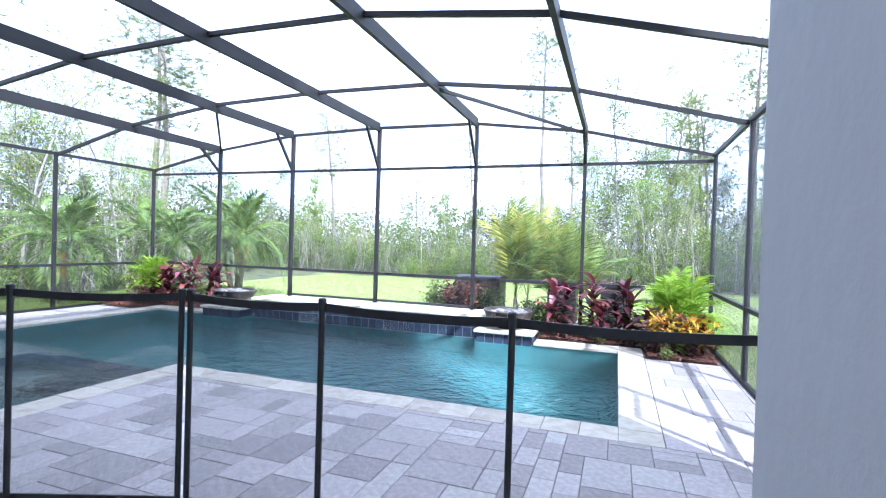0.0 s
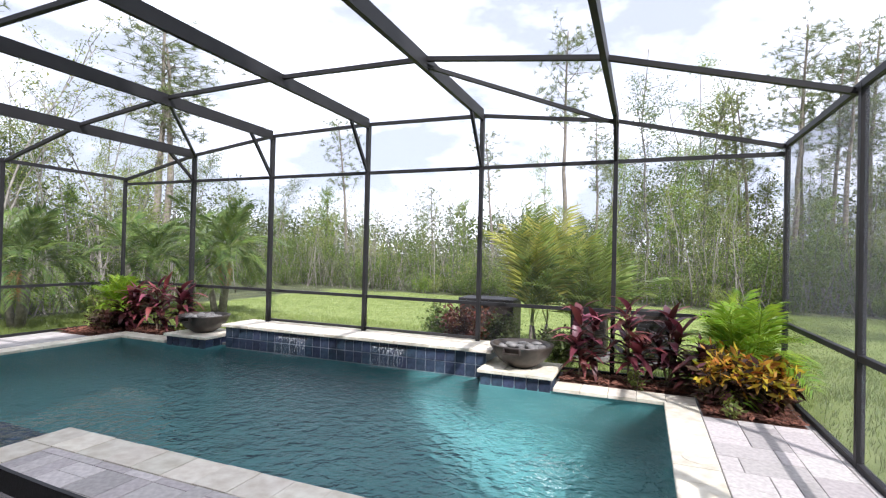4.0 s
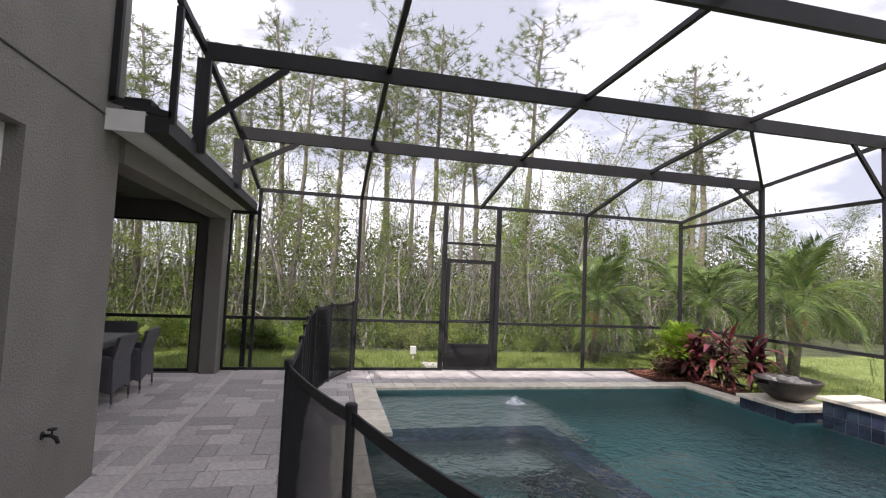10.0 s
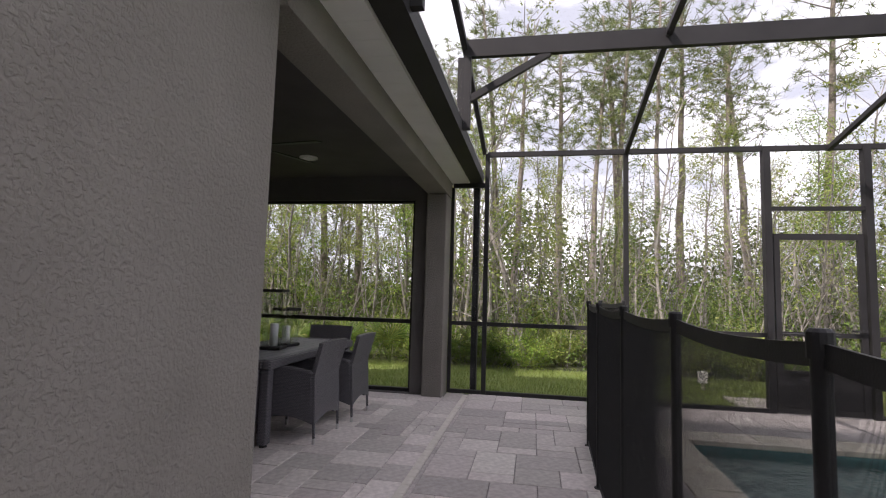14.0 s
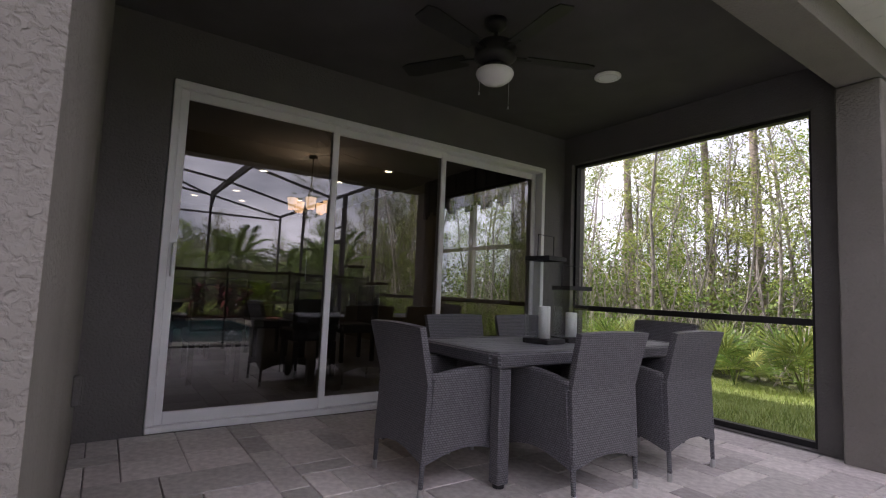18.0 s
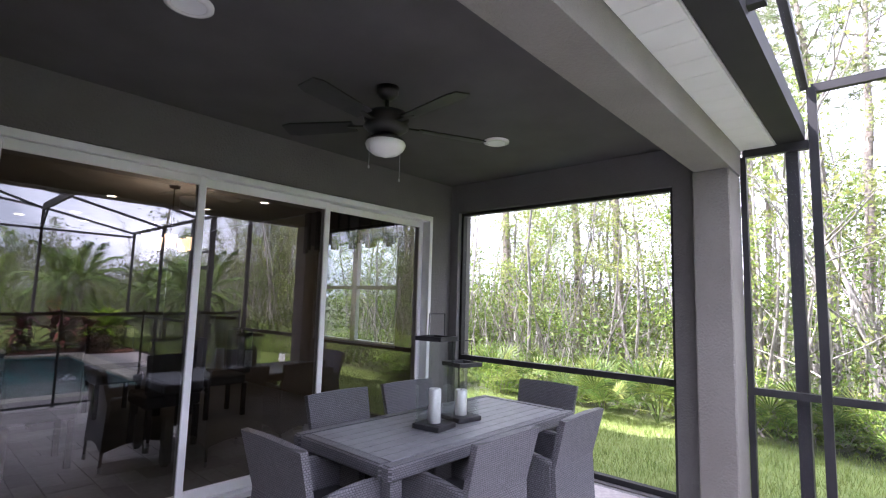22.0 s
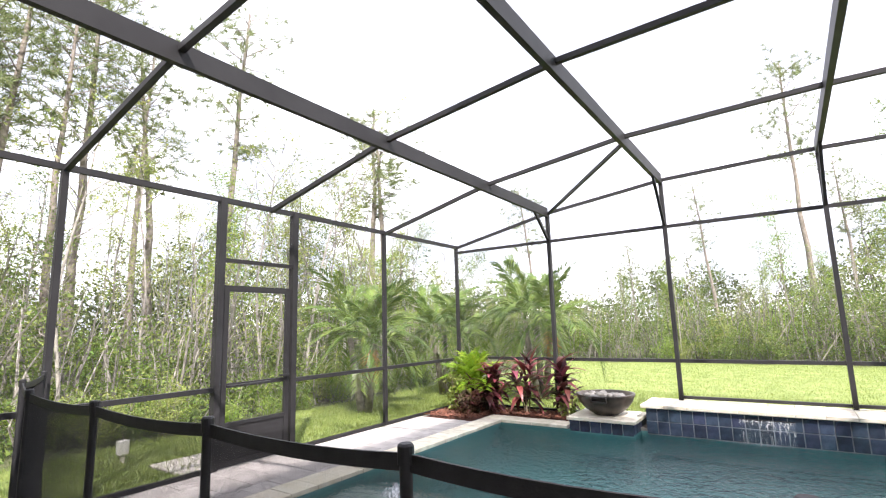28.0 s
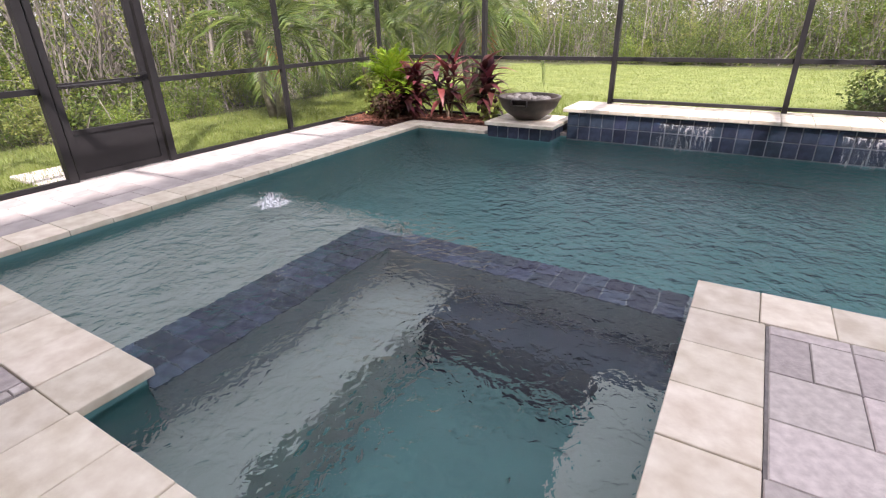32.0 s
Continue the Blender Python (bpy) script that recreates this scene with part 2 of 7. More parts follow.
M["fence_black"] = paint("fence_band", (0.010, 0.010, 0.011), (0.018, 0.018, 0.019), 20, 0.6, 0.2, 200)
M["mulch"] = paint("pine_bark_mulch", (0.060, 0.026, 0.017), (0.15, 0.065, 0.04), 40, 0.95, 0.8, 70, dist=0.02)


def veil(name, colour, opacity, rough=0.8):
    """A woven screen: part open, part thread."""
    m, nt, b = node_mat(name)
    N, L = nt.nodes, nt.links
    b.inputs["Base Color"].default_value = (*colour, 1)
    b.inputs["Roughness"].default_value = rough
    tr = N.new("ShaderNodeBsdfTransparent")
    mx = N.new("ShaderNodeMixShader")
    tc = N.new("ShaderNodeTexCoord")
    ns = N.new("ShaderNodeTexNoise")
    ns.inputs["Scale"].default_value = 2.0
    L.new(tc.outputs["Object"], ns.inputs["Vector"])
    mr = N.new("ShaderNodeMapRange")
    mr.inputs["To Min"].default_value, mr.inputs["To Max"].default_value = opacity * 0.85, opacity * 1.15
    L.new(ns.outputs["Fac"], mr.inputs["Value"])
    L.new(mr.outputs[0], mx.inputs[0])
    L.new(tr.outputs[0], mx.inputs[1])
    L.new(b.outputs[0], mx.inputs[2])
    L.new(mx.outputs[0], N["Material Output"].inputs["Surface"])
    return m


M["screen"] = veil("insect_screen", (0.10, 0.10, 0.107), 0.09)
# east screens: the grey haze of a slanting view put into colour and opacity
M["screen_dense"] = veil("oblique_screen", (0.22, 0.22, 0.24), 0.42)
M["fence_mesh"] = veil("fence_mesh", (0.014, 0.014, 0.016), 0.38)


def glass_mat(name, tint, gloss_share=0.08, rough=0.0):
    """Tinted pane; gloss_share: its mirror share seen straight on."""
    m, nt, b = node_mat(name)
    N, L = nt.nodes, nt.links
    N.remove(b)
    tr = N.new("ShaderNodeBsdfTransparent")
    tr.inputs["Color"].default_value = (*tint, 1)
    gl = N.new("ShaderNodeBsdfGlossy")
    gl.inputs["Roughness"].default_value = rough
    lw = N.new("ShaderNodeLayerWeight")
    lw.inputs["Blend"].default_value = 0.5
    pw = N.new("ShaderNodeMath")
    pw.operation = "POWER"
    pw.inputs[1].default_value = 4.0
    L.new(lw.outputs["Facing"], pw.inputs[0])
    fr = N.new("ShaderNodeMath")
    fr.operation = "MULTIPLY_ADD"
    fr.inputs[1].default_value, fr.inputs[2].default_value = 0.85, gloss_share
    fr.use_clamp = True
    L.new(pw.outputs[0], fr.inputs[0])
    mx = N.new("ShaderNodeMixShader")
    L.new(fr.outputs[0], mx.inputs[0])
    L.new(tr.outputs[0], mx.inputs[1])
    L.new(gl.outputs[0], mx.inputs[2])
    L.new(mx.outputs[0], N["Material Output"].inputs["Surface"])
    return m


M["glass"] = glass_mat("window_glass", (0.22, 0.24, 0.24), 0.17)
M["clear_glass"] = glass_mat("clear_glass", (0.92, 0.95, 0.94), 0.10)


def water_mat():
    m, nt, b = node_mat("pool_water")
    N, L = nt.nodes, nt.links
    N.remove(b)
    tc = N.new("ShaderNodeTexCoord")
    hts = []
    for sc, amp in ((3.0, 0.6), (7.0, 0.62), (15.0, 0.36), (34.0, 0.08)):
        n = N.new("ShaderNodeTexNoise")
        n.inputs["Scale"].default_value, n.inputs["Detail"].default_value, n.inputs["Distortion"].default_value = sc, 2.0, 0.6
        L.new(tc.outputs["Object"], n.inputs["Vector"])
        mu = N.new("ShaderNodeMath")
        mu.operation = "MULTIPLY"
        mu.inputs[1].default_value = amp
        L.new(n.outputs["Fac"], mu.inputs[0])
        hts.append(mu)
    a2 = hts[0]
    for nxt in hts[1:]:
        ad = N.new("ShaderNodeMath")
        L.new(a2.outputs[0], ad.inputs[0])
        L.new(nxt.outputs[0], ad.inputs[1])
        a2 = ad
    bp = N.new("ShaderNodeBump")
    bp.inputs["Strength"].default_value, bp.inputs["Distance"].default_value = 1.0, 0.07
    L.new(a2.outputs[0], bp.inputs["Height"])
    rf = N.new("ShaderNodeBsdfRefraction")
    rf.inputs["Color"].default_value, rf.inputs["IOR"].default_value, rf.inputs["Roughness"].default_value = (0.84, 0.96, 0.955, 1), 1.33, 0.0
    gl = N.new("ShaderNodeBsdfGlossy")
    gl.inputs["Roughness"].default_value = 0.01
    fr = N.new("ShaderNodeFresnel")
    fr.inputs["IOR"].default_value = 1.33
    mx = N.new("ShaderNodeMixShader")
    for s in (rf, gl, fr):
        L.new(bp.outputs[0], s.inputs["Normal"])
    L.new(fr.outputs[0], mx.inputs[0])
    L.new(rf.outputs[0], mx.inputs[1])
    L.new(gl.outputs[0], mx.inputs[2])
    L.new(mx.outputs[0], N["Material Output"].inputs["Surface"])
    return m


M["water"] = water_mat()

# ---- plan ----
XW, XE, YN = -9.85, 1.85, 9.13          # screen walls
YH = 0.43                               # house wall
XP = -5.47                              # porch's east wall
YS = -2.27                              # slider wall
WATER = -0.085
PX = [-9.85, -7.89, -5.98, -3.99, -2.02, -0.11, 1.85]
PZ = [3.03, 3.44, 3.68, 3.74, 3.72, 3.49, 3.02]
PURLINS = [7.0, 4.82, 2.61]


def outline(poly, z0, z1, bm):
    """A closed wall ring that follows poly."""
    lo = [bm.verts.new((x, y, z0)) for x, y in poly]
    hi = [bm.verts.new((x, y, z1)) for x, y in poly]
    n = len(poly)
    for i in range(n):
        bm.faces.new((lo[i], lo[(i + 1) % n], hi[(i + 1) % n], hi[i]))
    return lo, hi


# ---- ground ----
def build_ground():
    m, nt, b = node_mat("ground_cover")
    N, L = nt.nodes, nt.links
    tc = N.new("ShaderNodeTexCoord")
    sx = N.new("ShaderNodeSeparateXYZ")
    L.new(tc.outputs["Object"], sx.inputs[0])
    nz = N.new("ShaderNodeTexNoise")
    nz.inputs["Scale"].default_value, nz.inputs["Detail"].default_value = 0.5, 6
    L.new(tc.outputs["Object"], nz.inputs["Vector"])

    def math_node(op, a, bb):
        n = N.new("ShaderNodeMath")
        n.operation = op
        for i, v in enumerate((a, bb)):
            if isinstance(v, (int, float)):
                n.inputs[i].default_value = v
            else:
                L.new(v, n.inputs[i])
        return n.outputs[0]

    west = math_node("SUBTRACT", -12.3, sx.outputs[0])
    north = math_node("SUBTRACT", sx.outputs[1], 20.5)
    edge = math_node("MAXIMUM", west, north)
    edge = math_node("ADD", edge, math_node("MULTIPLY", math_node("SUBTRACT", nz.outputs["Fac"], 0.5), 2.5))
    mr = N.new("ShaderNodeMapRange")
    mr.inputs["From Min"].default_value, mr.inputs["From Max"].default_value = -0.2, 0.5
    L.new(edge, mr.inputs["Value"])

    def two(c1, c2, sc):
        n = N.new("ShaderNodeTexNoise")
        n.inputs["Scale"].default_value, n.inputs["Detail"].default_value = sc, 8
        L.new(tc.outputs["Object"], n.inputs["Vector"])
        r = N.new("ShaderNodeValToRGB")
        r.color_ramp.elements[0].position, r.color_ramp.elements[1].position = 0.35, 0.65
        r.color_ramp.elements[0].color, r.color_ramp.elements[1].color = (*c1, 1), (*c2, 1)
        L.new(n.outputs["Fac"], r.inputs[0])
        return r.outputs[0]

    mx = N.new("ShaderNodeMix")
    mx.data_type = "RGBA"
    L.new(mr.outputs[0], mx.inputs[0])
    L.new(two((0.17, 0.225, 0.05), (0.27, 0.325, 0.095), 2.5), mx.inputs[6])
    L.new(two((0.035, 0.045, 0.015), (0.10, 0.11, 0.04), 1.4), mx.inputs[7])
    L.new(mx.outputs[2], b.inputs["Base Color"])
    b.inputs["Roughness"].default_value = 0.95
    n2 = N.new("ShaderNodeTexNoise")
    n2.inputs["Scale"].default_value, n2.inputs["Detail"].default_value = 40, 8
    L.new(tc.outputs["Object"], n2.inputs["Vector"])
    bp = N.new("ShaderNodeBump")
    bp.inputs["Strength"].default_value, bp.inputs["Distance"].default_value = 0.9, 0.04
    L.new(n2.outputs["Fac"], bp.inputs["Height"])
    L.new(bp.outputs[0], b.inputs["Normal"])
    bm = bmesh.new()
    F = 900.0
    xs, ys, z = [-F, XW - 0.06, XE + 0.06, F], [-F, YH - 0.4, YN + 0.06, F], -0.06
    g = [[bm.verts.new((x, y, z)) for y in ys] for x in xs]
    for i in range(3):
        for j in range(3):
            if (i, j) != (1, 1):
                bm.faces.new((g[i][j], g[i + 1][j], g[i + 1][j + 1], g[i][j + 1]))
    tagged(part("ground", bm, m), "sunlit green lawn running into dark forest floor", "ground", kind="structure")


build_ground()

# ---- pool ----


def build_pool():
    pool = thing("swimming_pool", "L-shaped teal plaster swimming pool with tiled spa and sun shelf", "pool", kind="structure")
    edge = [(0.53, 4.85), (0.53, 8.2), (-1.69, 8.2), (-1.69, 8.545), (-6.44, 8.545), (-6.44, 8.2), (-8.5, 8.2), (-8.5, 2.85), (-6.36, 2.85), (-6.36, 2.54), (-4.36, 2.54), (-4.36, 4.85)]
    bm = bmesh.new()
    outline(edge[::-1], -1.5, -0.05, bm)
    part("pool_wall", bm, M["plaster"], pool)
    bm = bmesh.new()
    box(bm, -8.6, 0.6, 2.4, 8.7, -1.6, -1.5)
    part("pool_floor", bm, M["plaster"], pool)
    boxpart("sun_shelf", (-8.5, -6.78, 2.85, 5.0, -1.5, -0.30), M["plaster_grey"], pool, "pale grey plaster sun shelf under shallow water")
    boxpart("step", (-8.5, -6.78, 5.0, 5.35, -1.5, -0.55), M["plaster_grey"], pool)
    # spa: dam, benches, floor
    boxpart("spa_dam", (-6.77, -6.345, 2.85, 4.85, -1.5, -0.135), M["grout"], pool)
    boxpart("spa_dam", (-6.345, -4.365, 4.575, 4.85, -1.5, -0.135), M["grout"], pool)
    boxpart("spa_bench", (-6.34, -5.80, 2.545, 4.57, -1.5, -0.52), M["plaster_grey"], pool)
    boxpart("spa_bench", (-4.72, -4.365, 2.545, 4.20, -1.5, -0.52), M["plaster_grey"], pool)
    boxpart("spa_bench", (-5.797, -4.365, 4.203, 4.57, -1.5, -0.52), M["tile"], pool)
    boxpart("spa_floor", (-5.797, -4.723, 2.545, 4.20, -1.5, -0.95), M["plaster_spa"], pool)
    # submerged dam tiles
    bm = bmesh.new()
    box(bm, -0.071, 0.071, -0.071, 0.071, -0.006, 0.006)
    me = mesh_of(bm, M["tile_wet"])
    for i in range(3):
        for j in range(13):
            o = part("tile", me, None, pool)
            o.location = (-6.70 + i * 0.148, 2.93 + j * 0.148, -0.131)
    for i in range(13):
        for j in range(2):
            o = part("tile", me, None, pool)
            o.location = (-6.26 + i * 0.148, 4.645 + j * 0.148, -0.131)
    # water line tiles round the pool, inside the shell
    bm = bmesh.new()
    box(bm, -0.071, 0.071, -0.006, 0.006, -0.071, 0.071)
    bevel(bm, 0.002)
    me = mesh_of(bm, M["tile"])
    for k in range(14):
        o = part("tile", me, None, pool)
        o.location = (-8.45 + k * 0.148, 2.858, -0.12)
    for x, y in ((-0.60, 7.30), (-0.60, 6.17)):
        bm = bmesh.new()
        lathe(bm, [(0.14, 0.0), (0.14, 0.012), (0.11, 0.03), (0.0, 0.036)], 24, (x, y, -1.5))
        part("drain_cover", bm, M["white_frame"], pool, "round white main drain cover", True)
    water = tagged(part("water", bmesh.new(), M["water"]), "clear rippled teal pool water", "water", kind="structure")
    bm = bmesh.new()
    v = [bm.verts.new((x, y, WATER)) for x, y in edge]
    f = bm.faces.new(v)
    if f.normal.z < 0:
        f.normal_flip()
    bm.normal_update()
    if bm.faces[:][0].normal.z < 0:
        bmesh.ops.reverse_faces(bm, faces=bm.faces[:])
    bm.to_mesh(water.data)
    bm.free()
    water.visible_shadow = False
    return pool


pool = build_pool()


def coping_run(parent, a, b, depth, side, z=0.0):
    """Travertine slabs from a to b, reaching depth towards side."""
    a, b, side = Vector(a), Vector(b), Vector(side)
    n = max(1, round((b - a).length / 0.305))
    d = (b - a) / n
    gap = d.normalized() * 0.002
    for k in range(n):
        p, q = a + d * k + gap, a + d * (k + 1) - gap
        s = side * depth
        xs = sorted((p.x, q.x, (p + s).x, (q + s).x))
        ys = sorted((p.y, q.y, (p + s).y, (q + s).y))
        bm = bmesh.new()
        box(bm, xs[0], xs[-1], ys[0], ys[-1], z - 0.045, z + 0.002 * math.sin(k * 2.3))
        bevel(bm, 0.006, 2)
        part("coping_stone", bm, M["travertine"], parent)


def build_coping():
    c = thing("pool_coping", "cream travertine coping stones along the pool edge", "coping", kind="structure")
    o = 0.03
    coping_run(c, (-4.36 - o, 4.85 + o), (0.53 - o, 4.85 + o), 0.33, (0, -1))
    coping_run(c, (0.53 - o, 4.85 - 0.30), (0.53 - o, 8.2 - o), 0.34, (1, 0))
    coping_run(c, (0.53 + 0.31, 8.2 - o), (-0.74, 8.2 - o), 0.36, (0, 1))
    coping_run(c, (-7.39, 8.2 - o), (-8.8, 8.2 - o), 0.33, (0, 1))
    coping_run(c, (-8.5 + o, 8.2 - o), (-8.5 + o, 2.85 + o), 0.33, (-1, 0))
    coping_run(c, (-8.8, 2.85 + o), (-6.36 + o, 2.85 + o), 0.33, (0, -1))
    coping_run(c, (-6.36 - 0.27, 2.85 - 0.302), (-6.36 - 0.27, 2.24), 0.30, (1, 0))
    coping_run(c, (-6.33, 2.54 + o), (-4.06, 2.54 + o), 0.33, (0, -1))
    coping_run(c, (-4.36 - o, 2.574), (-4.36 - o, 4.548), 0.33, (1, 0))


build_coping()


def tiled_block(parent, x0, x1, y0, y1, z0, z1, sides):
    """A masonry block faced with square tiles on the given sides."""
    boxpart("block", (x0 + 0.01, x1 - 0.01, y0 + 0.01, y1, z0 - 0.02, z1), M["grout"], parent)
    boxpart("footing", (x0 + 0.002, x1 - 0.002, y0 + 0.002, y1, z0 - 0.9, z0 - 0.021), M["plaster"], parent)
    s = 0.15
    for side in sides:
        w = (x1 - x0) if side == "front" else (y1 - y0)
        nx, nz = round(w / s), max(1, round((z1 - z0) / s))
        bm = bmesh.new()
        tw, th = w / nx, (z1 - z0) / nz
        box(bm, -tw / 2 + 0.006, tw / 2 - 0.006, -0.006, 0.006, -th / 2 + 0.006, th / 2 - 0.006)
        bevel(bm, 0.002)
        me = mesh_of(bm, M["tile"])
        for i in range(nx):
            for k in range(nz):
                o = part("tile", me, None, parent)
                zz = z0 + (k + 0.5) * th
                if side == "front":
                    o.matrix_basis = pose(x0 + (i + 0.5) * tw, y0 + 0.005, zz)
                elif side == "east":
                    o.matrix_basis = pose(x1 - 0.005, y0 + (i + 0.5) * tw, zz, 0, 0, 90)
                else:
                    o.matrix_basis = pose(x0 + 0.005, y0 + (i + 0.5) * tw, zz, 0, 0, 90)


def build_features():
    w = thing("spillway_wall", "raised wall faced with dark blue slate tiles", "wall", kind="structure")
    tiled_block(w, -6.36, -1.70, 8.53, 9.2, -0.08, 0.265, ["front"])
    coping_run(w, (-6.42, 8.49), (-1.62, 8.49), 0.40, (0, 1), 0.315)
    coping_run(w, (-6.42, 8.893), (-1.62, 8.893), 0.34, (0, 1), 0.315)
    for x0, x1 in ((-7.36, -6.45), (-1.68, -0.77)):
        p = thing("tiled_pedestal", "low blue-tiled pedestal with a cream stone top", "pedestal", kind="structure")
        tiled_block(p, x0, x1, 8.2, 9.0, -0.08, 0.085, ["front", "east", "west"])
        coping_run(p, (x0 - 0.03, 8.16), (x1 + 0.03, 8.16), 0.86, (0, 1), 0.13)


build_features()


# ---- paved deck ----
def pave(name, x0, x1, y0, y1, label, skip=(), mat="paver", limit=300, near=None, seed=1):
    """Random ashlar of rectangular pavers on a 0.15 m grid, sunk into a joint bed."""
    rnd = random.Random(seed)
    fl = thing(name, label, "floor", kind="structure")
    g = 0.155
    nx, ny = math.ceil((x1 - x0) / g), math.ceil((y1 - y0) / g)
    used = [[False] * ny for _ in range(nx)]
    pieces = []
    for j in range(ny):
        for i in range(nx):
            if used[i][j]:
                continue
            sizes = [(3, 2), (2, 2), (2, 3), (3, 2), (2, 1), (2, 2), (1, 2)]
            rnd.shuffle(sizes)
            for w, h in sizes + [(1, 1)]:
                if i + w <= nx and j + h <= ny and not any(used[a][b] for a in range(i, i + w) for b in range(j, j + h)):
                    for a in range(i, i + w):
                        for b in range(j, j + h):
                            used[a][b] = True
                    pieces.append((x0 + i * g, min(x0 + (i + w) * g, x1), y0 + j * g, min(y0 + (j + h) * g, y1)))
                    break
    cut = []
    for a, b, c, d in pieces:
        todo = [(a, b, c, d)]
        for sa, sb, sc, sd in skip:
            nxt = []
            for pa, pb, pc, pd in todo:
                if pb <= sa or pa >= sb or pd <= sc or pc >= sd:
                    nxt.append((pa, pb, pc, pd))
                    continue
                if pa < sa:
                    nxt.append((pa, sa, pc, pd))
                if pb > sb:
                    nxt.append((sb, pb, pc, pd))
                ma, mb = max(pa, sa), min(pb, sb)
                if pc < sc:
                    nxt.append((ma, mb, pc, sc))
                if pd > sd:
                    nxt.append((ma, mb, sd, pd))
            todo = nxt
        cut += [p for p in todo if p[1] - p[0] > 0.03 and p[3] - p[2] > 0.03]
    if near:
        cut.sort(key=lambda p: math.hypot((p[0] + p[1]) / 2 - near[0], (p[2] + p[3]) / 2 - near[1]))
    cache = {}

    def paver(bm, w, h):
        e, r = 0.002, 0.0035
        lo = [bm.verts.new(p) for p in ((-w / 2 + e, -h / 2 + e, -0.05), (w / 2 - e, -h / 2 + e, -0.05), (w / 2 - e, h / 2 - e, -0.05), (-w / 2 + e, h / 2 - e, -0.05))]
        mi = [bm.verts.new((v.co.x, v.co.y, -0.006)) for v in lo]
        hi = [bm.verts.new((v.co.x - math.copysign(r, v.co.x), v.co.y - math.copysign(r, v.co.y), 0)) for v in lo]
        for k in range(4):
            q = (k + 1) % 4
            bm.faces.new((lo[k], lo[q], mi[q], mi[k]))
            bm.faces.new((mi[k], mi[q], hi[q], hi[k]))
        bm.faces.new(hi)

    rest = bmesh.new()
    for n, (a, b, c, d) in enumerate(cut):
        w, h = round(b - a, 3), round(d - c, 3)
        dz = rnd.uniform(-0.003, 0.001)
        if n < limit:
            if (w, h) not in cache:
                bm = bmesh.new()
                paver(bm, w, h)
                cache[w, h] = mesh_of(bm, M[mat])
            o = part("paver", cache[w, h], None, fl)
            o.location = ((a + b) / 2, (c + d) / 2, dz)
        else:
            k0 = len(rest.verts)
            paver(rest, w, h)
            rest.verts.ensure_lookup_table()
            for v in rest.verts[k0:]:
                v.co += Vector(((a + b) / 2, (c + d) / 2, dz))
    if rest.verts:
        tagged(part("pavers", rest, M[mat], fl), kind="stuff")
    else:
        rest.free()
    return fl


def build_deck():
    bed = thing("paving_bed", "sand bed under the pavers", "floor", kind="structure")
    for d in ((XW, XE, -0.3, 2.24), (XP, 0.6, -0.9, -0.302), (XW, -8.80, 2.243, YN), (-4.056, XE, 2.243, 4.547), (0.845, XE, 4.55, YN), (-8.8, -6.64, 2.243, 2.52), (-9.75, XP, YS - 0.1, -0.303), (-8.827, 0.857, 8.55, YN)):
        boxpart("bed", (d[0], d[1], d[2], d[3], -0.2, -0.012), M["joint"], bed)


build_deck()


# ---- house ----
def wall_with_hole(name, x0, x1, y0, y1, z0, z1, hole, axis, material, label):
    """A thick wall along axis with one opening through it: hole = (from, to, sill, head)."""
    w = thing(name, label, "wall", kind="structure")
    a, b, c, d = hole
    if axis == "x":
        segs = [(x0, a, y0, y1, z0, z1), (b, x1, y0, y1, z0, z1), (a, b, y0, y1, d, z1)] + ([(a, b, y0, y1, z0, c)] if c > z0 else [])
    else:
        segs = [(x0, x1, y0, a, z0, z1), (x0, x1, b, y1, z0, z1), (x0, x1, a, b, d, z1)] + ([(x0, x1, a, b, z0, c)] if c > z0 else [])
    for s in segs:
        if s[1] - s[0] > 0.001 and s[3] - s[2] > 0.001:
            boxpart("masonry", s, material, w)
    return w


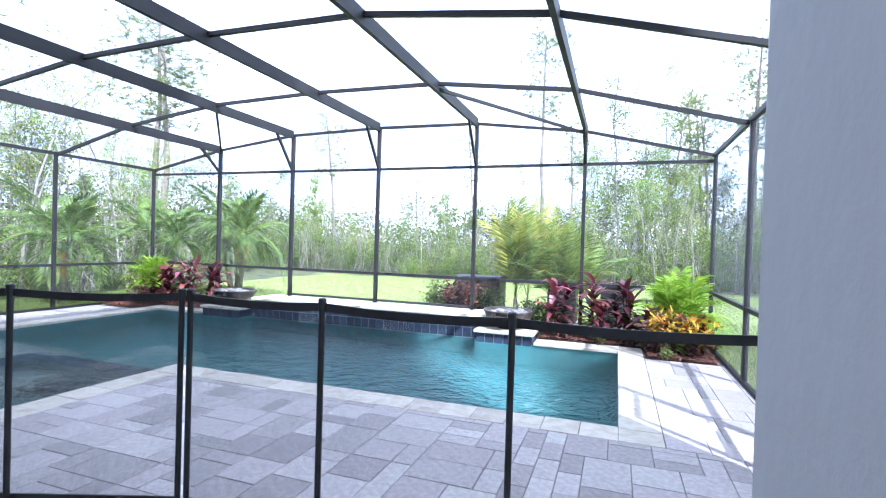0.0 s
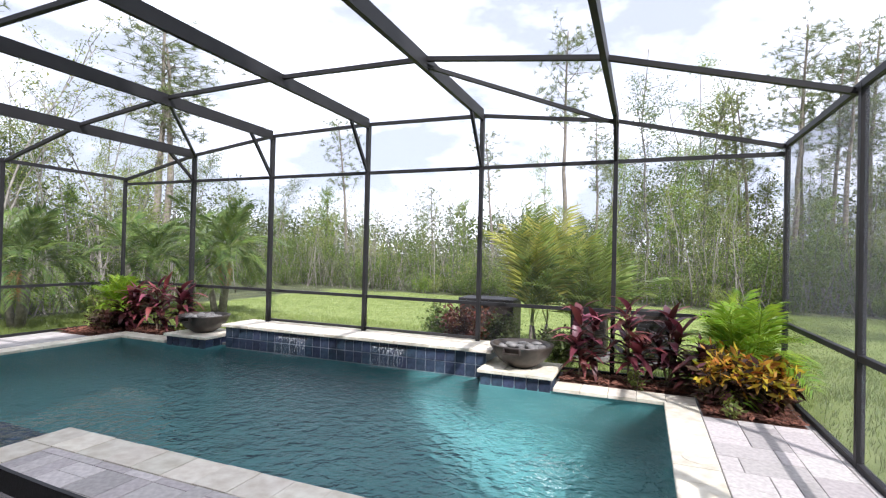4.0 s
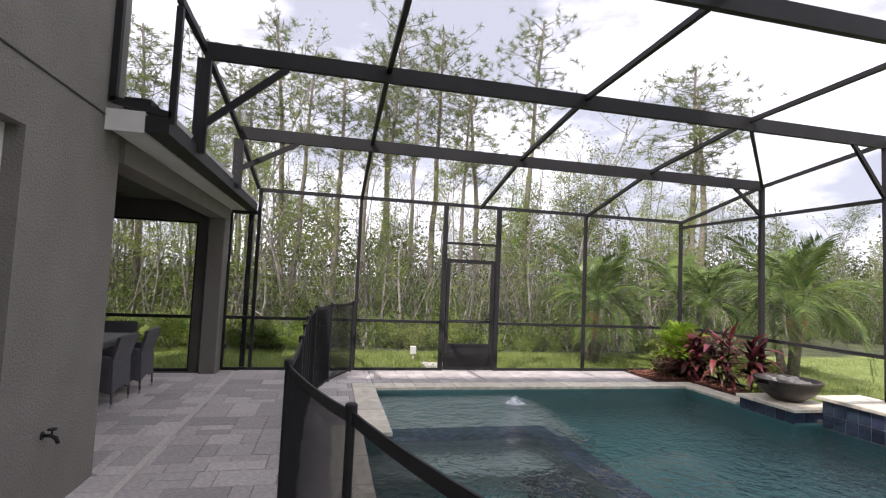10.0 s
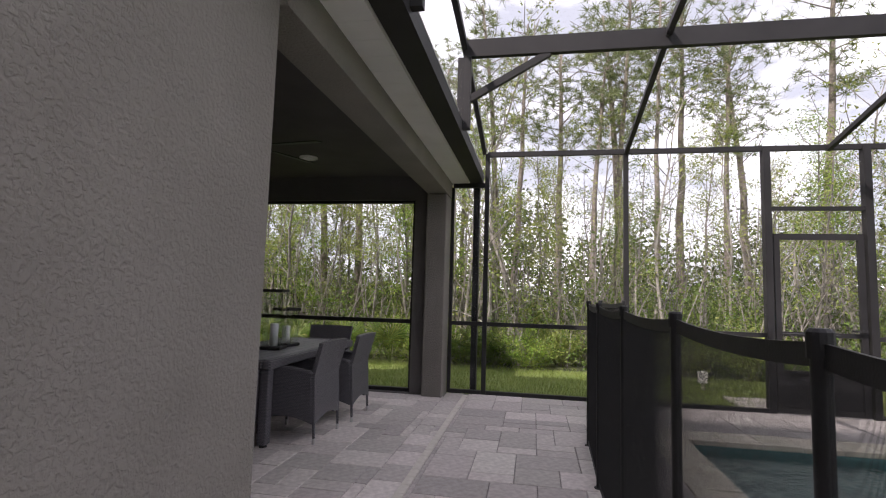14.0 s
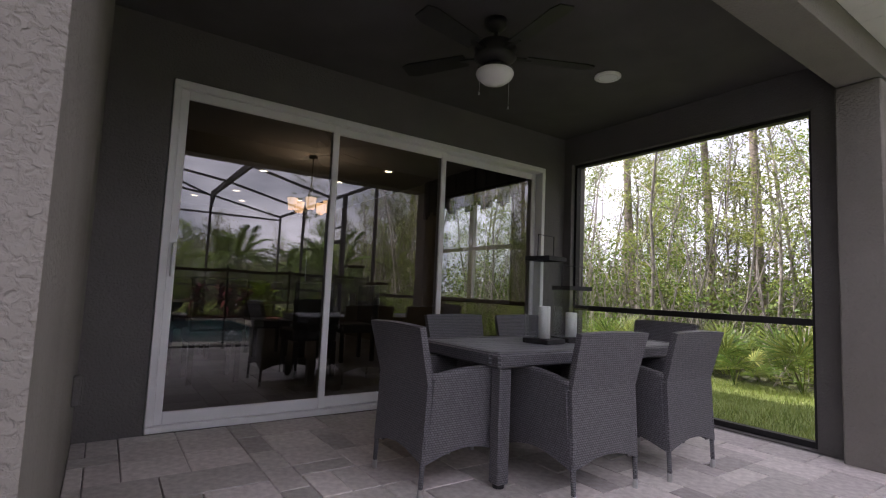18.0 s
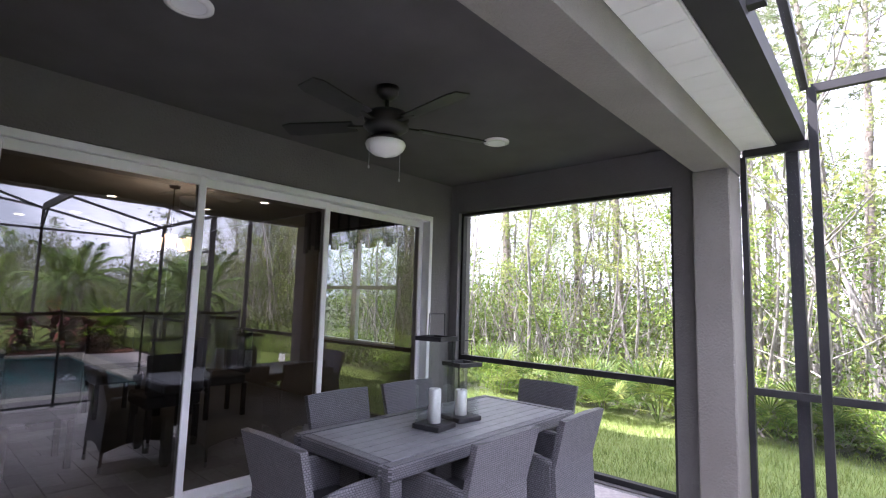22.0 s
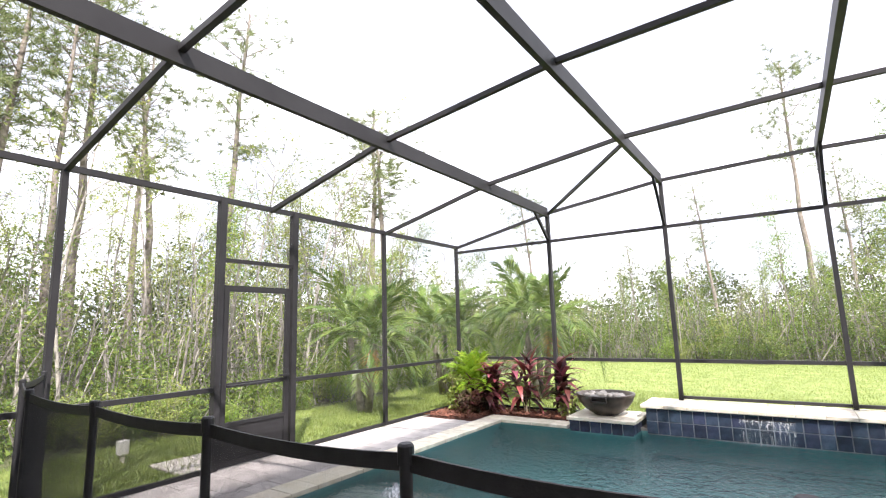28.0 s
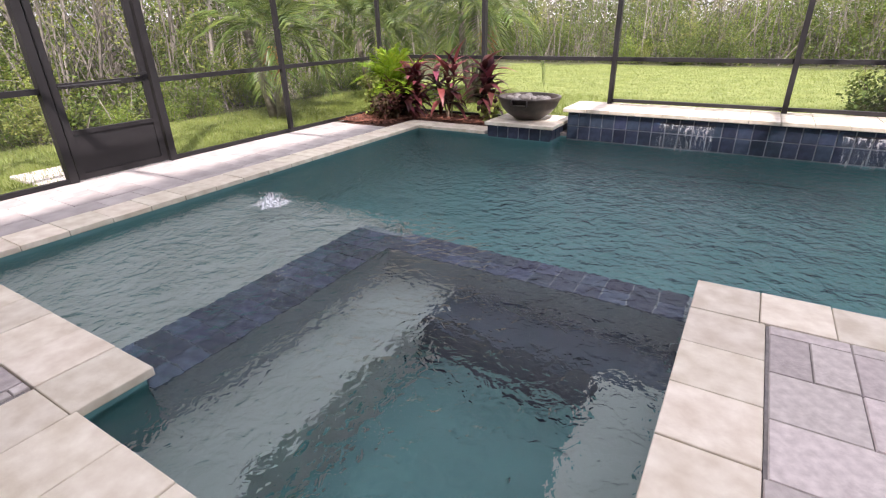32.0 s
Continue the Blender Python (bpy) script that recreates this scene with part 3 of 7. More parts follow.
def build_house():
    # main wall with the kitchen window
    wall_with_hole("wall_pool_side", XP, -0.3, YH - 0.25, YH, -0.1, 6.2, (-4.235, -3.34, 0.92, 2.39), "x", M["stucco"], "warm grey textured stucco house wall")
    structure("wall_start", (0.472, 4.5, -4.0, 0.58, -0.1, 6.2), M["smooth_stucco"], "smooth pale grey stucco house corner", "wall")
    structure("wall_recess", (-0.55, 0.469, -1.2, -1.0, -0.1, 6.2), M["stucco"], "plain stucco wall of a recess", "wall")
    structure("wall_recess_side", (-0.55, -0.302, -0.998, YH, -0.1, 6.2), M["stucco"], "plain stucco wall of a recess", "wall")
    structure("wall_band", (XP - 0.004, -0.3, YH + 0.001, YH + 0.006, 2.748, 2.759), M["bronze"], "thin dark control joint in the house wall", "trim")
    # porch: east wall, back wall with the slider, west opening, column, beam, ceiling
    structure("wall_porch_east", (XP, XP + 0.2, YS, YH - 0.252, -0.1, 2.9), M["stucco"], "dark grey stucco porch side wall", "wall")
    wall_with_hole("wall_porch_back", -9.85, XP, YS - 0.2, YS, -0.1, 2.9, (-9.34, -5.835, 0.0, 2.325), "x", M["stucco_shaded"], "grey stucco porch back wall, darkened in colour for the porch's shade")
    wall_with_hole("wall_porch_west", -9.85, -9.64, YS, 0.21, -0.1, 2.9, (-2.165, 0.03, 0.0, 2.40), "y", M["stucco_shaded"], "grey porch side wall with a screened opening, darkened in colour for shade")
    structure("porch_column", (-9.85, -9.495, 0.213, 0.458, -0.1, 2.448), M["stucco"], "grey stucco column at the porch corner", "column", bev=0.01)
    structure("porch_beam", (-9.85, XP, 0.222, 0.468, 2.45, 2.9), M["stucco"], "dark grey stucco beam across the porch front", "beam")
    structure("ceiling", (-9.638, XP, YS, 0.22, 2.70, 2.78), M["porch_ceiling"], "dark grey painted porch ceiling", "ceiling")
    structure("roof_porch", (-9.9, XP, YS - 0.3, YH + 0.2, 2.903, 3.0), M["bronze"], "flat roof cover above the porch", "roof")
    structure("wall_upper", (-9.9, XP, -2.6, -2.45, 2.9, 6.2), M["stucco"], "upper house wall behind the porch roof", "wall")
    # soffit and gutter
    s = thing("soffit", "cream vinyl soffit panels under the eave", "soffit", kind="structure")
    n = 24
    for k in range(n):
        a = -9.86 + (9.86 - 5.18) * k / n
        boxpart("panel", (a + 0.002, a + (9.86 - 5.18) / n - 0.002, 0.471, 0.69, 2.645, 2.66), M["soffit"], s)
    boxpart("fascia", (-9.86, -5.18, 0.471, 0.695, 2.662, 2.80), M["soffit"], s)
    boxpart("end_cap", (-5.179, -5.165, YH + 0.002, 0.70, 2.64, 2.805), M["soffit"], s)
    structure("gutter", (-9.86, -5.17, 0.702, 0.872, 2.655, 2.78), M["bronze"], "dark bronze aluminium gutter beam", "gutter")
    d = thing("trench_drain", "narrow pale slotted trench drain in the paving", "drain", kind="structure")
    for k in range(64):
        x = -9.74 + k * 0.145
        boxpart("grate", (x + 0.002, x + 0.143, 0.685, 0.745, -0.02, -0.001), M["drain"], d)


def build_pool_shade():
    """The unseen upper house: an added block whose clipped profile shades the pool."""
    g = thing("wall_gable", "unseen stucco block above the house wall, shaped to shade the pool", "wall", kind="structure")
    # outline set by its shadow: pool covered, north-east corner and west walk left sunlit
    prof = ((XP, 6.203), (5.3, 6.203), (5.3, 13.8), (-1.0, 13.8), (-4.4, 7.4))
    bm = bmesh.new()
    f = [bm.verts.new((x, YH, z)) for x, z in prof]
    k = [bm.verts.new((x, -6, z)) for x, z in prof]
    bm.faces.new(f)
    bm.faces.new(k[::-1])
    for i in range(len(prof)):
        j = (i + 1) % len(prof)
        bm.faces.new((f[j], f[i], k[i], k[j]))
    bmesh.ops.recalc_face_normals(bm, faces=bm.faces[:])
    part("shade_block", bm, M["stucco"], g)


build_pool_shade()
build_house()


# ---- screen enclosure ----
def build_cage():
    cage = thing("screen_enclosure", "dark bronze aluminium pool screen enclosure", "enclosure", kind="structure")

    def member(name, a, b, w, h=None, up=(0, 0, 1)):
        bm = bmesh.new()
        bar(bm, a, b, w, h, up)
        part(name, bm, M["bronze"], cage)

    def panel(pts, mat="screen"):
        bm = bmesh.new()
        bm.faces.new([bm.verts.new(p) for p in pts])
        part("screen", bm, M[mat], cage)

    # north wall
    for i, (x, z) in enumerate(zip(PX, PZ)):
        base = 0.315 if -6.3 < x < -1.7 else 0.0
        member("post", (x, YN, base), (x, YN, z), 0.055, 0.08 if i not in (0, 6) else 0.055)
    for (xa, za), (xb, zb) in zip(zip(PX, PZ), zip(PX[1:], PZ[1:])):
        xa2, xb2 = xa + 0.03, xb - 0.03
        member("rail", (xa, YN, za - 0.025), (xb, YN, zb - 0.025), 0.05, 0.05)
        member("rail", (xa2, YN, 2.91), (xb2, YN, 2.91), 0.05, 0.05)
        member("rail", (xa2, YN, 0.88), (xb2, YN, 0.88), 0.05, 0.05)
        base = 0.34 if -6.4 < xa < -1.8 and xb < -1.5 else 0.02
        member("rail", (xa2, YN, base + 0.02), (xb2, YN, base + 0.02), 0.05, 0.04)
        panel(((xa, YN, base), (xb, YN, base), (xb, YN, 0.88), (xa, YN, 0.88)))
        panel(((xa, YN, 0.88), (xb, YN, 0.88), (xb, YN, 2.91), (xa, YN, 2.91)))
        panel(((xa, YN, 2.91), (xb, YN, 2.91), (xb, YN, zb), (xa, YN, za)))
    # side walls
    for X, ys, door in ((XW, [9.13, 6.98, 5.19, 4.16, 2.61, 0.92], (4.16, 5.19)), (XE, [9.13, 6.90, 4.85, 3.82, 2.61, 0.64], (3.82, 4.85))):
        for y in ys[1:]:
            dj = y in door
            member("post", (X, y, 0), (X, y, 3.03), 0.055 if not dj else 0.09, 0.055 if not dj else 0.075)
        member("rail", (X, ys[0], 3.02), (X, ys[-1], 3.02), 0.05, 0.06)
        for ya, yb in zip(ys, ys[1:]):
            if (yb, ya) == door:
                continue
            member("rail", (X, ya - 0.03, 0.86), (X, yb + 0.03, 0.86), 0.05, 0.05)
            member("rail", (X, ya - 0.03, 0.02), (X, yb + 0.03, 0.02), 0.05, 0.045)
            panel(((X, ya, 0), (X, yb, 0), (X, yb, 0.86), (X, ya, 0.86)), "screen_dense" if X > 0 else "screen")
            panel(((X, ya, 0.86), (X, yb, 0.86), (X, yb, 3.02), (X, ya, 3.02)), "screen_dense" if X > 0 else "screen")
        y0, y1 = door
        member("rail", (X, y0, 2.31), (X, y1, 2.31), 0.05, 0.045)
        panel(((X, y0, 2.06), (X, y1, 2.06), (X, y1, 3.02), (X, y0, 3.02)))
    # thick corner post by the porch column and the narrow bay
    member("downspout", (XW - 0.075, 0.785, -0.05), (XW - 0.075, 0.785, 2.66), 0.10, 0.075)
    member("rail", (XW, 0.50, 0.86), (XW, 0.89, 0.86), 0.05, 0.05)
    member("rail", (XW, 0.50, 0.02), (XW, 0.89, 0.02), 0.05, 0.045)
    member("rail", (XW, 0.485, 2.62), (XW, 0.89, 2.62), 0.05, 0.06)
    member("post", (XW, 0.483, 0), (XW, 0.483, 2.59), 0.05, 0.04)
    panel(((XW, 0.48, 0), (XW, 0.90, 0), (XW, 0.90, 2.6), (XW, 0.48, 2.6)))
    # roof beams and purlins
    ye = 0.88
    for x, z in list(zip(PX, PZ))[1:-1]:
        y0 = ye if x < XP else YH + 0.01
        member("beam", (x, y0, z + 0.005), (x, YN - 0.03, z - 0.015), 0.055, 0.16)
        member("brace", (x, YN - 0.02, 2.93), (x, YN - 0.55, z - 0.07), 0.04, 0.05)
        if x < XP:
            member("post", (x, ye, 2.70), (x, ye, z - 0.08), 0.055, 0.12)
            member("brace", (x, ye, 2.95), (x, ye + 0.75, z - 0.07), 0.045, 0.06)
    for y in PURLINS:
        for (xa, za), (xb, zb) in zip(zip(PX, PZ), zip(PX[1:], PZ[1:])):
            member("purlin", (xa, y, za + (0.03 if xa > -9 else -0.03)), (xb, y, zb + (0.03 if xb < 1.8 else -0.03)), 0.05, 0.05)
    for (xa, za), (xb, zb) in zip(zip(PX, PZ), zip(PX[1:], PZ[1:])):
        cuts = [YN, *PURLINS, ye]
        for ya, yb in zip(cuts, cuts[1:]):
            panel(((xa, ya, za + 0.085), (xb, ya, zb + 0.085), (xb, yb, zb + 0.085), (xa, yb, za + 0.085)))
        if xb <= -5.9:
            member("rail", (xa, ye, za + 0.02), (xb, ye, zb + 0.02), 0.05, 0.06)
            panel(((xa, ye, 2.74), (xb, ye, 2.74), (xb, ye, zb), (xa, ye, za)))
    member("rail", (-5.98, ye, 3.70), (-5.17, ye, 3.73), 0.05, 0.06)
    member("post", (-5.2, ye, 2.74), (-5.2, ye, 3.68), 0.05, 0.05)
    member("post", (-5.2, YH + 0.03, 2.87), (-5.2, YH + 0.03, 3.7), 0.05, 0.05)
    member("rail", (-5.2, YH + 0.02, 2.885), (-5.2, ye, 2.80), 0.05, 0.05)
    panel(((-5.98, ye, 2.74), (-5.2, ye, 2.74), (-5.2, ye, 3.68), (-5.98, ye, 3.65)))
    panel(((-5.2, YH, 2.8), (-5.2, ye, 2.8), (-5.2, ye, 3.68), (-5.2, YH, 3.68)))
    # pale flashing behind the gutter, between the short posts
    for xa, xb in ((-9.80, -7.96), (-7.82, -6.05), (-5.91, -5.24)):
        bm = bmesh.new()
        bar(bm, (xa, ye - 0.045, 2.815), (xb, ye - 0.045, 2.815), 0.006, 0.07, (0, 0.35, 0.94))
        part("flashing", bm, M["soffit"], cage)
    # diagonals in the corner roof bays
    member("brace", (-7.86, YN - 0.02, 3.40), (-5.98, 7.02, 3.64), 0.04, 0.045)
    member("brace", (-0.14, YN - 0.02, 3.44), (-2.02, 7.02, 3.68), 0.04, 0.045)
    return cage


build_cage()


# ---- forest ----
def leaf_mat(name, c1, c2, trans=0.35, per=0.25, hue=0.02):
    m = paint(name, c1, c2, 3.0, 0.55, per=per, hue=hue, spec=0.3)
    nt = m.node_tree
    N, L = nt.nodes, nt.links
    b = N["Principled BSDF"]
    tl = N.new("ShaderNodeBsdfTranslucent")
    src = b.inputs["Base Color"].links[0].from_socket
    L.new(src, tl.inputs["Color"])
    mx = N.new("ShaderNodeMixShader")
    mx.inputs[0].default_value = trans
    L.new(b.outputs[0], mx.inputs[1])
    L.new(tl.outputs[0], mx.inputs[2])
    L.new(mx.outputs[0], N["Material Output"].inputs["Surface"])
    return m


M["leaf"] = leaf_mat("leaf_green", (0.075, 0.125, 0.022), (0.18, 0.24, 0.050), per=0.4, hue=0.025)
M["leaf_light"] = leaf_mat("leaf_light", (0.18, 0.23, 0.050), (0.34, 0.38, 0.11), per=0.4, hue=0.025)
M["leaf_fresh"] = leaf_mat("leaf_fresh", (0.14, 0.23, 0.030), (0.30, 0.40, 0.075), per=0.4, hue=0.025)
# dark green leaves; in the far wood this tone stands in for shade
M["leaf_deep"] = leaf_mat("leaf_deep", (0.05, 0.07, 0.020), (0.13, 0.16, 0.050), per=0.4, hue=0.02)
M["needle"] = leaf_mat("pine_needle", (0.13, 0.165, 0.065), (0.27, 0.31, 0.135), 0.4, per=0.3)
M["bark"] = paint("bark_grey", (0.14, 0.125, 0.105), (0.32, 0.295, 0.25), 8, 0.95, 0.8, 25, per=0.35, dist=0.02)
M["bark_pale"] = paint("bark_pale", (0.17, 0.155, 0.13), (0.36, 0.335, 0.29), 8, 0.95, 0.8, 25, per=0.35, dist=0.02)
M["bark_pine"] = paint("bark_pine", (0.15, 0.125, 0.10), (0.31, 0.27, 0.225), 10, 0.95, 1.0, 20, per=0.2, dist=0.03)


def leaf_quads(pts, rnd, size, flat=0.0, jitter=0.35, elong=1.6):
    """Vertices and faces of one small leaf-shaped quad at each point."""
    vs, fs = [], []
    for p in pts:
        a = rnd.uniform(0, 2 * math.pi)
        e = rnd.uniform(-0.9, 0.9) * (1 - flat)
        d = Vector((math.cos(a) * math.cos(e), math.sin(a) * math.cos(e), math.sin(e)))
        n = Vector((rnd.gauss(0, 1), rnd.gauss(0, 1), rnd.gauss(0.6, 1)))
        s = d.cross(n).normalized()
        L = size * rnd.uniform(1 - jitter, 1 + jitter)
        W = L / elong / 2
        p = Vector(p)
        k = len(vs)
        vs += [p, p + d * L * 0.5 + s * W, p + d * L, p + d * L * 0.5 - s * W]
        fs.append((k, k + 1, k + 2, k + 3))
    return vs, fs


def cloud_mesh(vs, fs, material):
    me = bpy.data.meshes.new("mesh")
    me.from_pydata([tuple(v) for v in vs], [], fs)
    me.materials.append(material)
    return me


def tri_mesh(v, material):
    """A mesh of loose triangles from an (n, 3, 3) array."""
    n = len(v)
    me = bpy.data.meshes.new("mesh")
    me.vertices.add(3 * n)
    me.vertices.foreach_set("co", v.reshape(-1).astype(np.float32))
    me.loops.add(3 * n)
    me.loops.foreach_set("vertex_index", np.arange(3 * n, dtype=np.int32))
    me.polygons.add(n)
    me.polygons.foreach_set("loop_start", np.arange(0, 3 * n, 3, dtype=np.int32))
    me.update(calc_edges=True)
    me.materials.append(material)
    return me


def leaf_tris(centres, rng, length, width, up=0.0, outward=None):
    """One pointed leaf at each centre, turned at random."""
    c = np.asarray(centres, float)
    n = len(c)
    d = rng.normal(0, 1, (n, 3))
    d[:, 2] = d[:, 2] * 0.7 + up
    if outward is not None:
        d = d * 0.5 + outward
    d /= np.linalg.norm(d, axis=1, keepdims=True) + 1e-9
    s = np.cross(d, rng.normal(0, 1, (n, 3)))
    s /= np.linalg.norm(s, axis=1, keepdims=True) + 1e-9
    L = (length * rng.uniform(0.6, 1.4, n))[:, None]
    W = (width * rng.uniform(0.7, 1.3, n))[:, None] * 0.5
    return np.stack([c - s * W, c + s * W, c + d * L], 1)


def limb_path(rnd, base, top, bend, n=7):
    pts = []
    ox, oy = rnd.uniform(-bend, bend), rnd.uniform(-bend, bend)
    for i in range(n):
        t = i / (n - 1)
        p = Vector(base).lerp(Vector(top), t)
        w = math.sin(math.pi * t)
        pts.append(p + Vector((ox * w + rnd.uniform(-1, 1) * bend * 0.15, oy * w + rnd.uniform(-1, 1) * bend * 0.15, 0)))
    pts[0] = Vector(base)
    return pts


def along(tr, t):
    n = len(tr) - 1
    i = min(n - 1, int(t * n))
    return tr[i].lerp(tr[i + 1], t * n - i)


def make_tree(kind, seed):
    """Meshes (trunk, limbs, foliage) of one plant that stands at the origin."""
    rnd = random.Random(seed)
    rng = np.random.default_rng(seed)
    wood = bmesh.new()
    limbs = bmesh.new()
    cen, out = [], []
    if kind == "pine":  # ten metres high
        tr = limb_path(rnd, (0, 0, 0), (rnd.uniform(-0.4, 0.4), rnd.uniform(-0.4, 0.4), 10), 0.22, 10)
        tube(wood, tr, [0.105 * (1 - 0.85 * i / 9) + 0.012 for i in range(10)], 8)
        nb = 30
        lo = rnd.uniform(0.52, 0.68)
        for k in range(nb):
            t = lo + (0.99 - lo) * (k / nb)
            p = along(tr, t)
            a = k * 2.4 + rnd.uniform(-0.5, 0.5)
            f = (t - lo) / (1 - lo)
            ln = rnd.uniform(0.55, 1.2) * (0.5 + 1.0 * math.sin(math.pi * min(1, 0.12 + 0.80 * f)))
            if rnd.random() < 0.16:
                ln *= 0.4
            q = p + Vector((math.cos(a) * ln, math.sin(a) * ln, ln * rnd.uniform(0.05, 0.75)))
            bp = limb_path(rnd, p, q, 0.14, 5)
            tube(limbs, bp, [0.018, 0.014, 0.010, 0.007, 0.004], 4, False)
            for _ in range(rnd.randint(4, 8)):
                s = rnd.uniform(0.35, 1.0)
                c = along(bp, s) + Vector((rnd.gauss(0, 0.20), rnd.gauss(0, 0.20), rnd.gauss(0.05, 0.15)))
                for _ in range(22):
                    v = Vector((rnd.gauss(0, 1), rnd.gauss(0, 1), rnd.gauss(0.35, 0.8))).normalized()
                    cen.append(c + v * rnd.uniform(0, 0.04))
                    out.append(v)
        v = leaf_tris(cen, rng, 0.19, 0.020, outward=np.array(out) * 2.2)
        mat_ = M["needle"]
    elif kind == "slim":  # six to eight metres
        h = rnd.uniform(6, 8.5)
        tr = limb_path(rnd, (0, 0, 0), (rnd.uniform(-0.9, 0.9), rnd.uniform(-0.9, 0.9), h), 0.4, 10)
        tube(wood, tr, [0.040 * (1 - 0.85 * i / 9) + 0.006 for i in range(10)], 7)
        for k in range(26):
            t = rnd.uniform(0.22, 1.0)
            p = along(tr, t)
            a = rnd.uniform(0, 2 * math.pi)
            ln = rnd.uniform(0.4, 1.3) * (1.25 - 0.7 * t)
            q = p + Vector((math.cos(a) * ln, math.sin(a) * ln, rnd.uniform(0.1, 0.9)))
            bp = limb_path(rnd, p, q, 0.15, 4)
            tube(limbs, bp, [0.016, 0.012, 0.008, 0.004], 4, False)
            for _ in range(rnd.randint(3, 7)):
                c = along(bp, rnd.uniform(0.3, 1.0)) + Vector((rnd.gauss(0, 0.16), rnd.gauss(0, 0.16), rnd.gauss(0, 0.14)))
                for _ in range(rnd.randint(20, 44)):
                    cen.append(c + Vector((rnd.gauss(0, 0.15), rnd.gauss(0, 0.15), rnd.gauss(0, 0.10))))
        v = leaf_tris(cen, rng, 0.066, 0.036)
        mat_ = (M["leaf_light"], M["leaf"], M["leaf_fresh"])[seed // 100 % 3]
    elif kind == "bare":
        h = rnd.uniform(3.5, 7)
        tr = limb_path(rnd, (0, 0, 0), (rnd.uniform(-1.3, 1.3), rnd.uniform(-1.3, 1.3), h), 0.5, 8)
        tube(wood, tr, [0.036 * (1 - 0.85 * i / 7) + 0.005 for i in range(8)], 6)
        for k in range(14):
            p = along(tr, rnd.uniform(0.15, 1.0))
            a = rnd.uniform(0, 2 * math.pi)
            ln = rnd.uniform(0.4, 1.3)
            q = p + Vector((math.cos(a) * ln, math.sin(a) * ln, rnd.uniform(0.3, 1.5)))
            bp = limb_path(rnd, p, q, 0.2, 4)
            tube(limbs, bp, [0.013, 0.010, 0.007, 0.003], 4, False)
            for _ in range(26):
                cen.append(along(bp, rnd.uniform(0.4, 1.0)) + Vector((rnd.gauss(0, 0.12), rnd.gauss(0, 0.12), rnd.gauss(0, 0.12))))
        v = leaf_tris(cen, rng, 0.085, 0.05)
        mat_ = M["leaf_light"]
    elif kind == "round":  # four metres, a close upright crown
        tr = limb_path(rnd, (0, 0, 0), (rnd.uniform(-0.1, 0.1), rnd.uniform(-0.1, 0.1), 4), 0.08, 8)
        tube(wood, tr, [0.05 * (1 - 0.85 * i / 7) + 0.006 for i in range(8)], 7)
        for k in range(60):
            t = rnd.uniform(0.18, 0.98)
            p = along(tr, t)
            a = rnd.uniform(0, 2 * math.pi)
            ln = rnd.uniform(0.5, 1.05) * (0.25 + 0.75 * math.sin(math.pi * min(1, 0.15 + 0.85 * t)))
            q = p + Vector((math.cos(a) * ln, math.sin(a) * ln, rnd.uniform(0.15, 0.6)))
            bp = limb_path(rnd, p, q, 0.08, 4)
            tube(limbs, bp, [0.012, 0.009, 0.006, 0.003], 4, False)
            for _ in range(110):
                cen.append(along(bp, rnd.uniform(0.2, 1.0)) + Vector((rnd.gauss(0, 0.09), rnd.gauss(0, 0.09), rnd.gauss(0, 0.08))))
        v = leaf_tris(cen, rng, 0.07, 0.035, up=0.4)
        mat_ = M["leaf_fresh"]
    else:  # bush
        h = rnd.uniform(1.6, 2.4)
        for k in range(16):
            a, r = rnd.uniform(0, 2 * math.pi), rnd.uniform(0.15, 1.15)
            q = Vector((math.cos(a) * r, math.sin(a) * r, h * rnd.uniform(0.45, 1.0)))
            bp = limb_path(rnd, (q.x * 0.25, q.y * 0.25, 0), q, 0.15, 5)
            tube(limbs, bp, [0.014, 0.012, 0.009, 0.006, 0.003], 4, False)
            for _ in range(8):
                c = along(bp, rnd.uniform(0.12, 1.0)) + Vector((rnd.gauss(0, 0.13), rnd.gauss(0, 0.13), rnd.gauss(0, 0.08)))
                for _ in range(rnd.randint(14, 30)):
                    cen.append(c + Vector((rnd.gauss(0, 0.13), rnd.gauss(0, 0.13), rnd.gauss(0, 0.09))))
        v = leaf_tris(cen, rng, 0.075, 0.042, up=0.3)
        mat_ = (M["leaf"], M["leaf_light"], M["leaf"], M["leaf_fresh"])[seed // 100 % 4]
    bk = M["bark_pine"] if kind == "pine" else M["bark_pale"] if kind == "bare" else M["bark"]
    return mesh_of(wood, bk, True) if kind != "bush" else None, mesh_of(limbs, bk, True), tri_mesh(v, mat_)


KINDS = {"pine": ("pine_tree", "tall slender pine with an open tufted crown", "tree"), "slim": ("woodland_tree", "slim young woodland tree with light green leaves", "tree"),
         "bare": ("sapling", "thin pale leaning sapling with few leaves", "tree"), "round": ("woodland_tree", "young tree with a close bright green crown", "tree"), "bush": ("shrub", "dense wild green shrub at the wood's edge", "shrub")}


